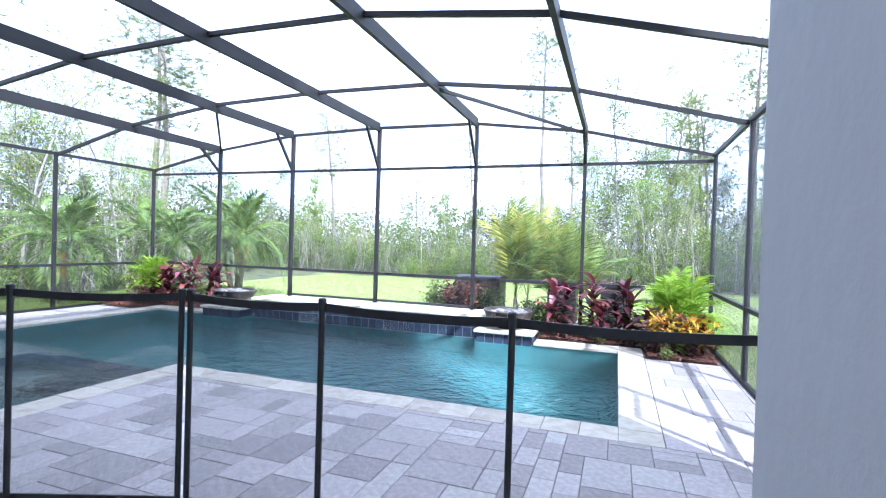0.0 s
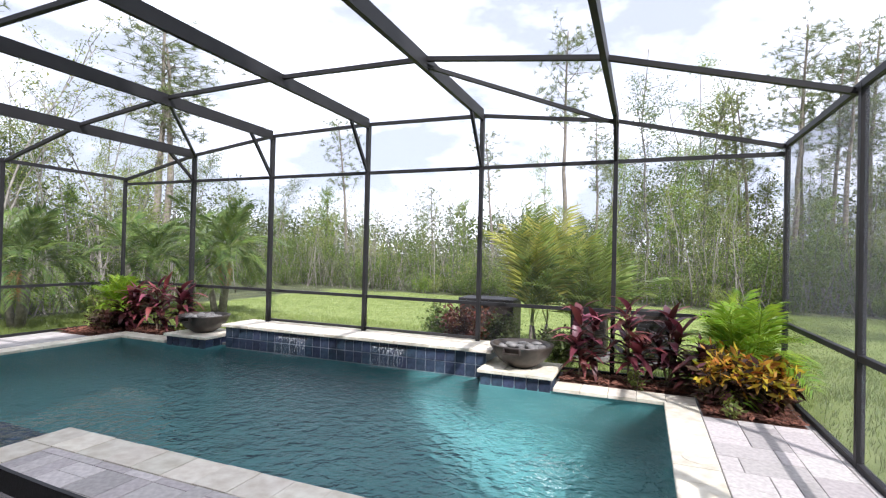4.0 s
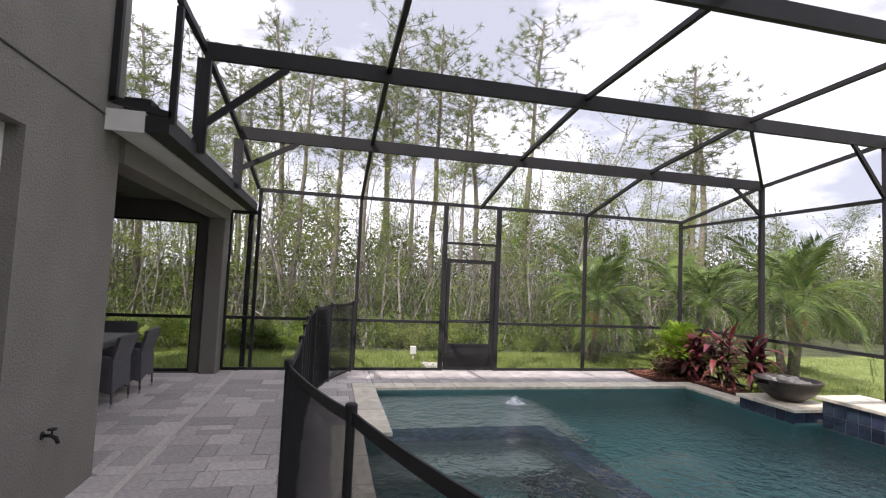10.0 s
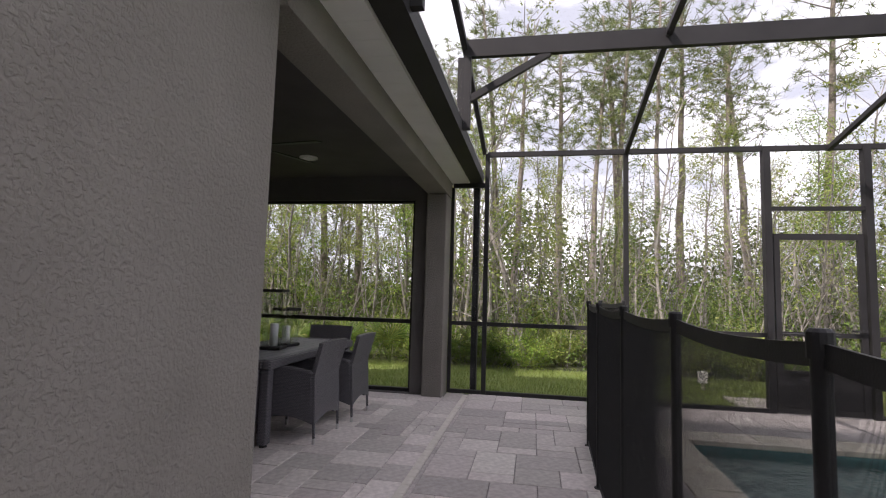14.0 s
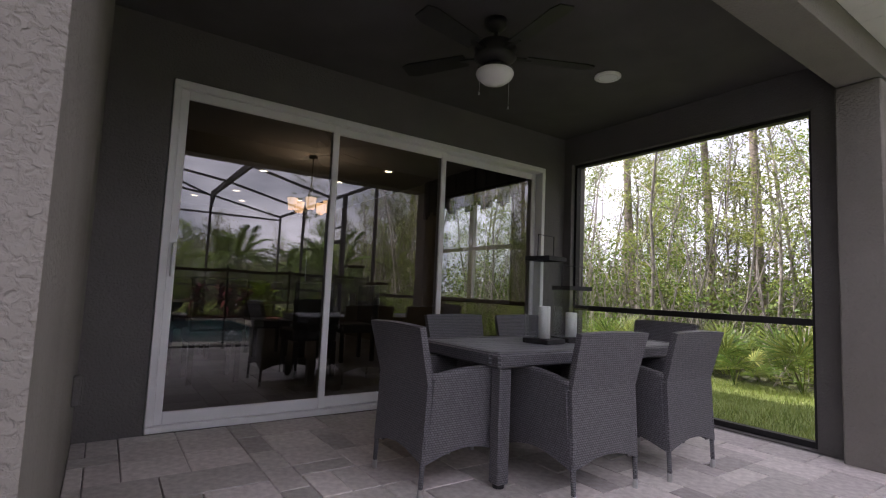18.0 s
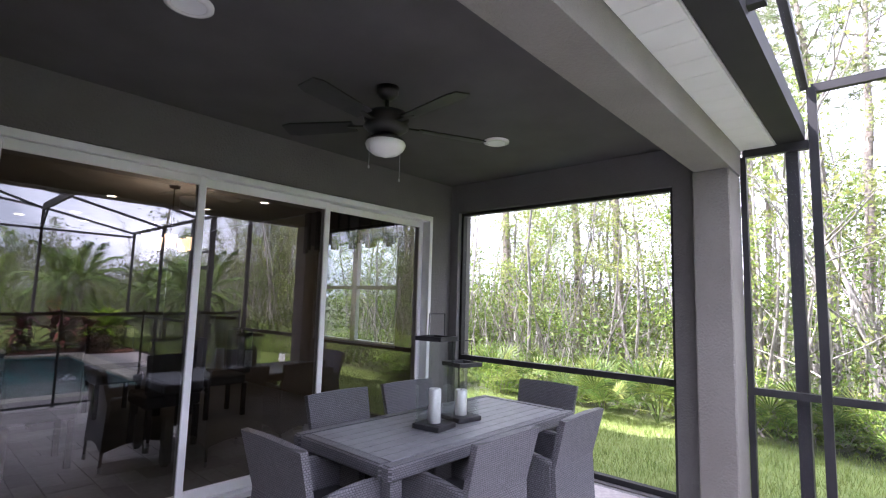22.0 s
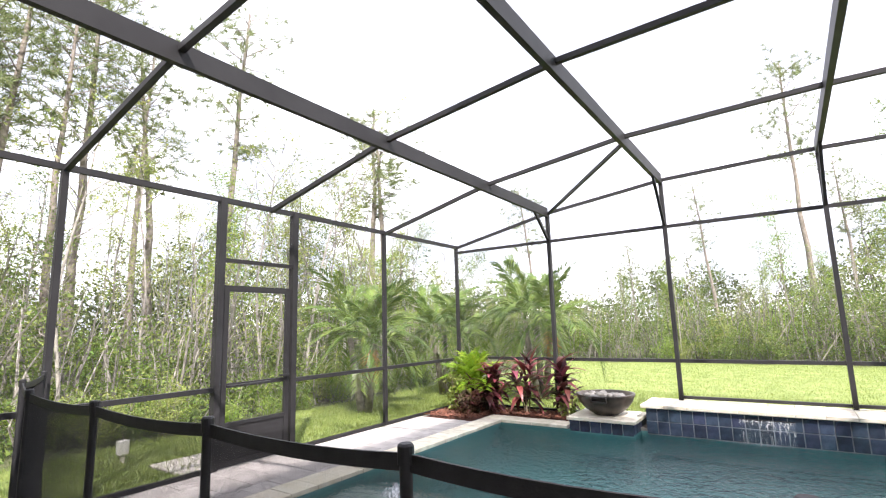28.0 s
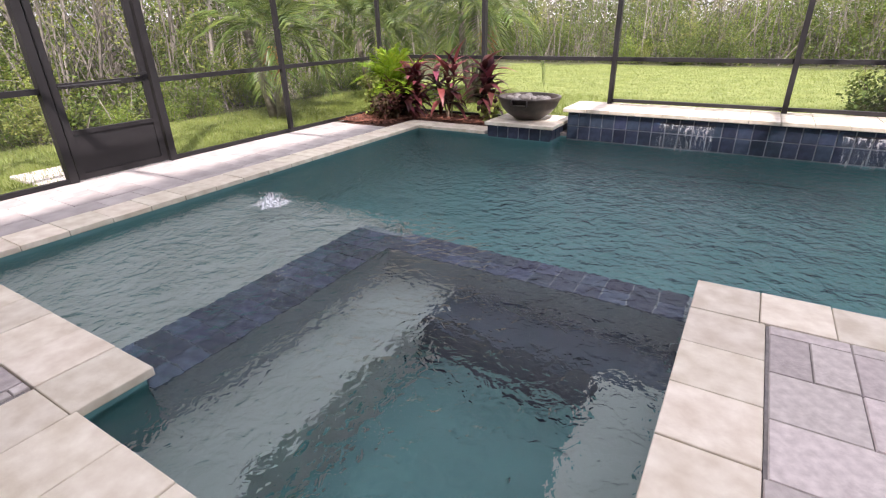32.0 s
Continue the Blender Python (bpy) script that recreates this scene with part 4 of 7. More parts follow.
def build_forest():
    rnd = random.Random(11)
    stock = {k: [make_tree(k, 100 * i + n) for i in range(n0)] for n, (k, n0) in enumerate((("pine", 6), ("slim", 9), ("bare", 5), ("bush", 8), ("round", 2)))}

    def plant(kind, x, y, s=1.0, wide=1.0):
        name, label, cat = KINDS[kind]
        w, l, c = stock[kind][rnd.randrange(len(stock[kind]))]
        t = thing(name, label, cat, pose(x, y, -0.07, rnd.uniform(-3, 3), rnd.uniform(-3, 3), rnd.uniform(0, 360)), group="trees of the wood" if cat == "tree" else "shrubs of the wood's edge")
        t.scale = (s * wide, s * wide, s * rnd.uniform(0.9, 1.1))
        if w:
            part("trunk", w, None, t)
        tagged(part("limbwork", l, None, t), kind="stuff")
        part("crown" if cat == "tree" else "foliage", c, None, t)

    def band(kind, n, x0, x1, y0, y1, s0, s1):
        for _ in range(n):
            plant(kind, rnd.uniform(x0, x1), rnd.uniform(y0, y1), rnd.uniform(s0, s1))

    # west wood, close behind a strip of lawn
    band("bush", 80, -14.4, -12.5, -9, 13, 0.22, 0.52)
    band("bush", 40, -19, -14.3, -10, 19, 0.55, 1.05)
    band("slim", 44, -18, -13.8, -10, 17, 0.55, 0.80)
    band("bare", 70, -18, -13.4, -9, 15, 0.6, 1.0)
    band("slim", 10, -27, -17, -14, 4, 0.7, 0.95)
    band("slim", 10, -27, -17, 4, 26, 0.7, 0.9)
    band("pine", 6, -30, -18.5, -14, -1, 0.7, 1.05)
    # north wood, beyond the wide lawn
    band("bush", 40, -22, 22, 21.2, 24, 0.4, 0.8)
    band("bush", 36, -24, 24, 25, 29, 0.9, 1.5)
    band("bare", 100, -20, 20, 21.4, 27, 0.4, 0.72)
    band("slim", 36, -26, -2, 24, 31, 0.42, 0.66)
    band("slim", 34, -2, 22, 24, 33, 0.6, 1.05)
    band("pine", 5, 8, 26, 30, 40, 0.9, 1.2)
    band("slim", 18, 2, 16, 24, 30, 0.55, 0.85)
    band("bush", 16, 0, 16, 24.5, 28, 1.1, 1.6)
    band("pine", 6, 3, 14, 27, 33, 1.0, 1.3)
    # east side
    band("slim", 16, 9, 22, 9, 26, 0.8, 1.15)
    band("pine", 12, 9, 24, 8, 28, 0.9, 1.3)
    band("bush", 22, 9, 20, 11, 26, 0.9, 1.5)
    # south-west, seen through the rooms
    band("slim", 10, -26, -14, -24, -10, 0.8, 1.1)
    # tall single pines: west row, corner, north
    for x, y, s in ((-17.6, -0.5, 0.80), (-17.0, 0.9, 0.92), (-17.0, 3.0, 0.86), (-17.8, 3.7, 0.99), (-17.1, 4.7, 0.84), (-17.6, 6.5, 0.88), (-17.3, 8.6, 1.16),
                    (-16.6, 28.0, 0.98), (-11.3, 29.0, 0.62), (-7.2, 28.0, 0.80), (-3.5, 28.0, 1.26), (-2.0, 28.5, 0.86), (6.0, 27.0, 1.18), (7.7, 26.5, 1.16), (8.9, 27.5, 1.22), (4.8, 28.5, 0.95), (12.5, 24.0, 1.2)):
        plant("pine", x, y, s)
    plant("pine", -19.9, 17.9, 1.2, 1.5)
    plant("pine", -20.5, 17.7, 1.12, 1.6)
    for x, y, s in ((-16.5, -1.6, 0.85), (-16.2, -3.0, 0.90), (-17.0, -4.4, 0.95), (-16.0, -5.6, 0.90), (-17.5, -7.0, 0.95), (-19.0, -1.0, 0.95), (-19.3, 0.4, 1.05), (-18.8, 2.2, 1.0), (-19.5, 4.2, 1.1), (-19.0, 5.7, 1.0), (-18.6, 7.4, 0.95)):
        plant("pine", x, y, s, 1.2)
    # tall wispy trees and close young ones of the north wood
    for x, y, s in ((0.6, 28.0, 1.55), (2.8, 28.0, 1.70), (1.7, 29.0, 1.40), (-4.5, 27.5, 1.08), (-1.2, 29.5, 1.3), (3.9, 29.5, 1.4)):
        plant("slim", x, y, s)
    for x, y, s in ((-18.3, 28.0, 1.40), (1.3, 26.0, 1.12), (-9.5, 29.5, 1.15), (6.5, 24.5, 1.0), (-15.6, 11.5, 0.8), (-15.9, 14.0, 0.95)):
        plant("round", x, y, s)


build_forest()


def build_far_woods():
    """The closed green depth of the wood behind the single trees, its shade in the leaf colour."""
    rng = np.random.default_rng(31)
    n = 150000
    side = rng.uniform(0, 1, n)
    x = np.where(side < 0.45, rng.uniform(-33, -21, n), rng.uniform(-34, 40, n))
    y = np.where(side < 0.45, rng.uniform(-24, 34, n), rng.uniform(30, 46, n))
    run = np.where(side < 0.45, y, x)
    top = 3.8 + 0.9 * np.sin(run * 0.53 + 1.0) + 0.8 * np.sin(run * 1.37) + 0.5 * np.sin(run * 2.9 + 2) + np.where((side >= 0.45) & (x > -2), 1.6, 0.0)
    top = np.where((side < 0.45) & (y < -1), top * 0.5, top)
    z = -0.05 + top * rng.uniform(0, 1, n) ** 0.8
    c = np.stack([x, y, z], 1)
    k = rng.normal(0, 0.25, (n, 3))
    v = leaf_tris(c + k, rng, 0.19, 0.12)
    tagged(new("far_woods", tri_mesh(v, M["leaf_deep"])), "dense green undergrowth deep in the wood, its shade put into darker leaves", "wood", kind="stuff")


build_far_woods()


def build_thicket(name, label, seed, spans, leaves, stems, leaf, bark):
    """Undergrowth between x0, x1, y0, y1 up to a height: clumped small leaves, and thin leaning stems."""
    rng = np.random.default_rng(seed)
    vl, vb = [], []
    for x0, x1, y0, y1, top in spans:
        n = int(leaves * (x1 - x0) * (y1 - y0))
        m = max(12, n // 70)
        cx, cy = rng.uniform(x0, x1, m), rng.uniform(y0, y1, m)
        cz = top * rng.uniform(0.02, 1.0, m) ** 1.25 * (0.75 + 0.25 * np.sin(cx * 0.9 + cy * 0.7))
        k = rng.integers(0, m, n)
        c = np.stack([cx[k], cy[k], cz[k]], 1) + rng.normal(0, 1, (n, 3)) * np.array([0.26, 0.26, 0.16])
        c[:, 2] = np.maximum(c[:, 2], -0.03)
        vl.append(leaf_tris(c, rng, 0.075, 0.042, up=0.2))
        n = int(stems * (x1 - x0) * (y1 - y0))
        base = np.stack([rng.uniform(x0, x1, n), rng.uniform(y0, y1, n), np.full(n, -0.07)], 1)
        L = top * rng.uniform(0.5, 1.35, n)
        tip = base + np.stack([rng.normal(0, 0.28, n) * L, rng.normal(0, 0.28, n) * L, L], 1)
        mid = (base + tip) / 2 + rng.normal(0, 0.10, (n, 3))
        w = rng.uniform(0.008, 0.022, n)[:, None]
        for sx, sy in ((1, 0), (0, 1)):
            d = np.array([sx, sy, 0.0]) * w
            vb += [np.stack([base - d, base + d, mid + d * 0.8], 1), np.stack([base - d, mid + d * 0.8, mid - d * 0.8], 1), np.stack([mid - d * 0.8, mid + d * 0.8, tip], 1)]
    t = tagged(new(name), label, "undergrowth", kind="stuff")
    part("leaves", tri_mesh(np.concatenate(vl), leaf), None, t)
    part("stems", tri_mesh(np.concatenate(vb), bark), None, t)


build_thicket("west_undergrowth", "tangled green undergrowth with thin pale stems", 51, ((-16.4, -13.3, -9, 15, 2.7), (-13.9, -12.6, -9, 13, 0.75)), 430, 9.0, M["leaf"], M["bark_pale"])
build_thicket("north_undergrowth", "olive undergrowth with many thin pale stems", 52, ((-22, 14, 21.5, 24.5, 2.5),), 900, 8.0, M["leaf"], M["bark"])


def fan_mesh(seed, material):
    """A saw palmetto fan: a stalk with stiff blades spread from its end."""
    rnd = random.Random(seed)
    vs, fs = [(0, -0.006, 0), (0, 0.006, 0), (0.42, 0.004, 0.30), (0.42, -0.004, 0.30)], [(0, 1, 2, 3)]
    for k in range(17):
        a = radians(-105 + 210 * k / 16)
        L = 0.42 * (0.75 + 0.25 * math.cos(a)) * rnd.uniform(0.9, 1.1)
        d = Vector((math.cos(a) * 0.8, math.sin(a), math.cos(a) * 0.5 + 0.1)).normalized()
        p = Vector((0.42, 0, 0.30))
        s = d.cross(Vector((-0.5, 0, 0.85))).normalized() * 0.014
        b = len(vs)
        vs += [p, p + d * L * 0.55 + s, p + d * L - Vector((0, 0, 0.04)), p + d * L * 0.55 - s]
        fs.append((b, b + 1, b + 2, b + 3))
    return cloud_mesh([tuple(v) for v in vs], fs, material)


def build_palmettos():
    rnd = random.Random(21)
    fans = [fan_mesh(i, M["leaf_light"] if i == 2 else M["leaf"]) for i in range(3)]
    for x, y in ((-12.5, -0.3), (-12.8, -1.4), (-12.3, -2.2), (-13.2, -2.9), (-12.9, 0.6), (-12.6, -3.8), (-13.4, 1.9), (-13.5, -0.8), (-12.4, -5.0), (-12.3, -1.0), (-12.6, 0.2), (-13.0, -2.1), (-12.5, -3.0), (-12.7, 1.2), (-13.6, 0.0), (-13.0, -0.6), (-12.2, -1.7)):
        t = thing("saw_palmetto", "low saw palmetto with stiff green fan leaves", "palm", (x, y, -0.07, 0, 0, rnd.uniform(0, 360)), group="palmettos of the wood's edge")
        for k in range(14):
            o = part("fan_leaf", fans[k % 3], None, t)
            o.matrix_basis = pose(0, 0, 0.02, 0, rnd.uniform(-35, 25), k * 137.5) @ Matrix.Scale(rnd.uniform(0.65, 1.1), 4)


build_palmettos()


def build_far_fence():
    f = thing("paddock_fence", "white rail fence far behind the trees", "fence", (-33, 0, -0.06))
    for k in range(14):
        boxpart("post", (-0.06, 0.06, -24 + 2.4 * k - 0.06, -24 + 2.4 * k + 0.06, 0, 1.3), M["white_frame"], f)
    for z in (0.45, 0.85, 1.2):
        boxpart("rail", (0.061, 0.10, -24, 7.3, z, z + 0.12), M["white_frame"], f)


build_far_fence()


# ---- pool fence ----
def build_fence():
    """Posts with their mesh panels; the panels hang from a heavy top band."""
    line = [(-9.74, 2.56), (-8.90, 2.19), (-8.03, 1.985), (-7.09, 1.95), (-6.20, 1.955), (-5.35, 1.97), (-4.55, 1.985), (-3.57, 1.975), (-2.71, 2.24), (-1.83, 2.57), (-0.95, 2.61), (0.02, 2.61), (1.01, 2.67), (1.80, 2.64)]
    H = 1.205
    fence = thing("pool_fence", "black mesh removable pool safety fence on slim posts", "fence")
    spots = []
    for i, (x, y) in enumerate(line):
        spots += [(x, y)] + ([(x + 0.045, y + 0.017)] if i == 9 else [])
    for x, y in spots:
        bm = bmesh.new()
        lathe(bm, [(0.016, 0.0), (0.016, H - 0.05)], 10, (x, y, 0))
        post = part("post", bm, M["fence_black"], fence, smooth=True)
        bm = bmesh.new()
        lathe(bm, [(0.0, H - 0.052), (0.021, H - 0.05), (0.021, H - 0.006), (0.016, H), (0.0, H)], 12, (x, y, 0))
        part("cap", bm, M["fence_black"], post)
        bm = bmesh.new()
        lathe(bm, [(0.03, 0.0), (0.03, 0.006), (0.0, 0.006)], 12, (x, y, 0))
        part("sleeve", bm, M["bronze"], post)
    for i, ((xa, ya), (xb, yb)) in enumerate(zip(line, line[1:])):
        if i == 9:
            xa, ya = xa + 0.045, ya + 0.017
        o = Vector((xa, ya, 0))
        d = Vector((xb - xa, yb - ya, 0))
        n = 8
        off = d.normalized() * 0.017
        cols = []
        for k in range(n + 1):
            t = k / n
            cols.append((o + off + (d - 2 * off) * t, H - 0.045 - 0.016 * 4 * t * (1 - t)))
        bm = bmesh.new()
        lo = [bm.verts.new((q.x, q.y, 0.03)) for q, _ in cols]
        hi = [bm.verts.new((q.x, q.y, z - 0.015)) for q, z in cols]
        for k in range(n):
            bm.faces.new((lo[k], lo[k + 1], hi[k + 1], hi[k]))
        p = part("mesh_panel", bm, M["fence_mesh"], fence)
        # upright threads of the weave, a little proud to both sides
        m = int((d.length - 0.034) / 0.0025)
        run, out = d.normalized(), Vector((-d.y, d.x, 0)).normalized() * 0.0003
        vs, fs = [], []
        for k in range(m):
            q = o + off + run * 0.0025 * (k + 0.5)
            t = (k + 0.5) / m
            z = H - 0.066 - 0.016 * 4 * t * (1 - t)
            vs += [q - out + Vector((0, 0, 0.042)), q + out + Vector((0, 0, 0.042)), q + out + Vector((0, 0, z)), q - out + Vector((0, 0, z))]
            fs.append((4 * k, 4 * k + 1, 4 * k + 2, 4 * k + 3))
        me = bpy.data.meshes.new("mesh")
        me.from_pydata([tuple(v) for v in vs], [], fs)
        me.materials.append(M["fence_black"])
        tagged(part("threads", me, None, p), kind="stuff")
        side = Vector((-d.y, d.x, 0)).normalized() * 0.004
        for nm, w, top in (("top_band", 0.042, True), ("bottom_band", 0.028, False)):
            bm = bmesh.new()
            r = [[bm.verts.new((q.x + side.x * s, q.y + side.y * s, (z if top else 0.028) + dz)) for s, dz in ((-1, -w / 2), (1, -w / 2), (1, w / 2), (-1, w / 2))] for q, z in cols]
            for a, b in zip(r, r[1:]):
                for k in range(4):
                    bm.faces.new((a[k], a[(k + 1) % 4], b[(k + 1) % 4], b[k]))
            bm.faces.new(r[0])
            bm.faces.new(r[-1][::-1])
            part(nm, bm, M["fence_black"], p)


build_fence()


# ---- screen doors ----
def build_screen_door(X, y0, y1, inward, handle_at):
    d = thing("screen_door", "dark bronze framed screen door with a solid kick panel", "door", (X, (y0 + y1) / 2, 0), kind="")
    w = (y1 - y0) / 2 - 0.055
    t = 0.018

    def bx(name, a, b, c, e, mat="bronze", th=t):
        boxpart(name, (-th, th, a, b, c, e), M[mat], d)

    bx("stile", -w, -w + 0.065, 0.01, 2.02)
    bx("stile", w - 0.065, w, 0.01, 2.02)
    bx("rail", -w + 0.066, w - 0.066, 1.95, 2.02)
    bx("rail", -w + 0.066, w - 0.066, 0.86, 0.91)
    bx("rail", -w + 0.066, w - 0.066, 0.44, 0.48)
    bx("rail", -w + 0.066, w - 0.066, 0.01, 0.07)
    bx("kick_panel", -w + 0.067, w - 0.067, 0.071, 0.439, "bronze", 0.006)
    for a, b in ((0.481, 0.859), (0.911, 1.949)):
        bm = bmesh.new()
        bm.faces.new([bm.verts.new(p) for p in ((0, -w + 0.066, a), (0, w - 0.066, a), (0, w - 0.066, b), (0, -w + 0.066, b))])
        part("screen", bm, M["screen"], d)
    s = inward
    hy = handle_at * (w - 0.035)
    bm = bmesh.new()
    box(bm, s * 0.018 - 0.004, s * 0.018 + 0.004, hy - 0.02, hy + 0.02, 0.87, 1.01)
    box(bm, s * 0.03 - 0.012, s * 0.03 + 0.012, hy - 0.010, hy + 0.010, 0.93, 0.95)
    box(bm, s * 0.048 - 0.008, s * 0.048 + 0.008, hy - handle_at * 0.06 - 0.075, hy - handle_at * 0.06 + 0.075, 0.93, 0.952)
    part("lever_handle", bm, M["fence_black"], d)
    bm = bmesh.new()
    tube(bm, [(s * 0.05, -w + 0.05, 0.885), (s * 0.05, w * 0.35, 0.885)], 0.012, 8)
    part("door_closer", bm, M["fence_black"], d)


build_screen_door(XW, 4.16, 5.19, 1, 1)
build_screen_door(XE, 3.92, 4.95, -1, 1)


# ---- windows and sliding door ----
def sheet(name, pts, material, parent):
    bm = bmesh.new()
    bm.faces.new([bm.verts.new(p) for p in pts])
    o = part(name, bm, material, parent)
    o.visible_shadow = False
    return o


def pane(parent, d):
    """A sheet of glass that fills a frame in an x-z plane."""
    y = (d[2] + d[3]) / 2
    return sheet("pane", ((d[0], y, d[4]), (d[1], y, d[4]), (d[1], y, d[5]), (d[0], y, d[5])), M["glass"], parent)


def build_kitchen_window():
    w = thing("window_kitchen", "white vinyl single-hung window in a stucco reveal", "window", kind="structure")
    x0, x1, z0, z1, y = -4.235, -3.34, 0.945, 2.39, YH - 0.17
    fw = 0.05
    for nm, d in (("frame", (x0, x0 + fw, y, y + 0.07, z0, z1)), ("frame", (x1 - fw, x1, y, y + 0.07, z0, z1)),
                  ("frame", (x0 + fw, x1 - fw, y, y + 0.07, z1 - fw, z1)), ("frame", (x0 + fw, x1 - fw, y, y + 0.07, z0, z0 + fw))):
        boxpart(nm, d, M["white_frame"], w, bev=0.004)
    zm = 1.70
    a, b = x0 + fw + 0.001, x1 - fw - 0.001
    for yy, lo, hi in ((y + 0.012, z0 + fw, zm + 0.02), (y + 0.042, zm - 0.025, z1 - fw)):
        for d in ((a, a + 0.035, yy, yy + 0.026, lo, hi), (b - 0.035, b, yy, yy + 0.026, lo, hi), (a + 0.036, b - 0.036, yy, yy + 0.026, lo, lo + 0.045), (a + 0.036, b - 0.036, yy, yy + 0.026, hi - 0.04, hi)):
            boxpart("sash", d, M["white_frame"], w, bev=0.003)
        pane(w, (a + 0.036, b - 0.036, yy + 0.010, yy + 0.015, lo + 0.046, hi - 0.041))
    boxpart("sill", (x0 + 0.001, x1 - 0.001, y + 0.072, YH + 0.02, 0.915, 0.943), M["stucco"], w, bev=0.004)
    r = thing("kitchen_room", "dim kitchen behind the window", "room", kind="structure")
    for d in ((-6.0, -5.9, -1.6, 0.2, 0, 2.7), (-2.1, -2.0, -1.6, 0.2, 0, 2.7), (-5.9, -2.1, -1.7, -1.6, 0, 2.7), (-5.2, -2.1, -1.6, 0.19, 2.7, 2.75), (-5.2, -2.1, -1.6, 0.19, -0.05, 0)):
        boxpart("wall", (max(d[0], -5.20), max(d[1], -5.19), *d[2:]) if d[0] < -5.2 else d, M["room_wall"], r)
    c = thing("curtain", "dark curtain with pale ring medallions", "curtain", (-4.30, -0.05, 0))
    bm = bmesh.new()
    n = 24
    lo = [bm.verts.new((0.012 * k, 0.02 * math.sin(k * 1.1), 0.75)) for k in range(n)]
    hi = [bm.verts.new((0.012 * k, 0.02 * math.sin(k * 1.1), 2.35)) for k in range(n)]
    for k in range(n - 1):
        bm.faces.new((lo[k], lo[k + 1], hi[k + 1], hi[k]))
    bmesh.ops.solidify(bm, geom=bm.faces[:], thickness=0.004)
    part("cloth", bm, M["dark_cloth"], c, smooth=True)
    for k in range(9):
        bm = bmesh.new()
        lathe(bm, [(0.055, 0.0), (0.055, 0.004), (0.035, 0.004), (0.035, 0.0)], 16)
        o = part("medallion", bm, M["medallion"], c)
        o.matrix_basis = pose(0.07 + 0.12 * (k % 2), 0.03, 0.9 + 0.15 * k, -90, 0, 0)


M["medallion"] = paint("grey_medallion", (0.10, 0.098, 0.095), (0.15, 0.147, 0.14), 20, 0.9)
M["room_wall"] = paint("room_wall_tan", (0.20, 0.17, 0.13), (0.25, 0.21, 0.165), 3, 0.9)
M["room_floor"] = paint("room_floor_tile", (0.16, 0.14, 0.13), (0.24, 0.22, 0.20), 2, 0.35)
M["room_ceiling"] = paint("room_ceiling", (0.34, 0.32, 0.29), (0.38, 0.36, 0.33), 3, 0.9)
M["dark_cloth"] = paint("dark_cloth", (0.020, 0.018, 0.018), (0.035, 0.03, 0.03), 30, 0.9, 0.3, 200)
M["dark_wood"] = paint("dark_wood", (0.025, 0.017, 0.012), (0.05, 0.035, 0.025), 12, 0.4)
M["chair_cloth"] = paint("chair_cloth", (0.07, 0.065, 0.062), (0.10, 0.094, 0.09), 20, 0.9, 0.3, 200)


def emit_mat(name, colour, strength):
    m, nt, b = node_mat(name)
    b.inputs["Base Color"].default_value = (*colour, 1)
    b.inputs["Emission Color"].default_value = (*colour, 1)
    b.inputs["Emission Strength"].default_value = strength
    return m


M["lamp_warm"] = emit_mat("lamp_warm", (1.0, 0.78, 0.45), 9.0)
M["shade_warm"] = emit_mat("lamp_shade_glow", (1.0, 0.62, 0.30), 1.1)
build_kitchen_window()


def build_slider():
    s = thing("sliding_door", "white framed three-panel sliding glass door", "door", kind="structure")
    x0, x1, z1 = -9.335, -5.838, 2.32
    yb = YS - 0.12
    W = M["white_frame"]
    boxpart("track", (x0, x1, yb, YS + 0.02, 0.002, 0.045), W, s, bev=0.004)
    boxpart("head", (x0, x1, yb, YS + 0.015, z1 - 0.05, z1), W, s, bev=0.004)
    boxpart("jamb", (x0, x0 + 0.045, yb, YS + 0.015, 0.046, z1 - 0.051), W, s, bev=0.004)
    boxpart("jamb", (x1 - 0.045, x1, yb, YS + 0.015, 0.046, z1 - 0.051), W, s, bev=0.004)
    cuts = [(x1 - 0.046, -7.025, 0.0), (-6.975, -8.095, -0.035), (-8.045, x0 + 0.046, -0.07)]
    for b, a, dy in cuts:
        p = thing("door_panel", "white framed tinted glass sliding panel", "door panel")
        p.parent = s
        del p["category"]
        y = YS - 0.012 + dy
        for d in ((a, a + 0.05, y - 0.03, y, 0.047, z1 - 0.053), (b - 0.05, b, y - 0.03, y, 0.047, z1 - 0.053), (a + 0.051, b - 0.051, y - 0.03, y, 0.047, 0.125), (a + 0.051, b - 0.051, y - 0.03, y, z1 - 0.115, z1 - 0.053)):
            boxpart("stile", d, W, p, bev=0.004)
        pane(p, (a + 0.051, b - 0.051, y - 0.018, y - 0.012, 0.126, z1 - 0.116))
    bm = bmesh.new()
    box(bm, -5.925, -5.905, YS - 0.012, YS + 0.03, 1.0, 1.22)
    bevel(bm, 0.006, 2)
    part("pull_handle", bm, W, s)


build_slider()


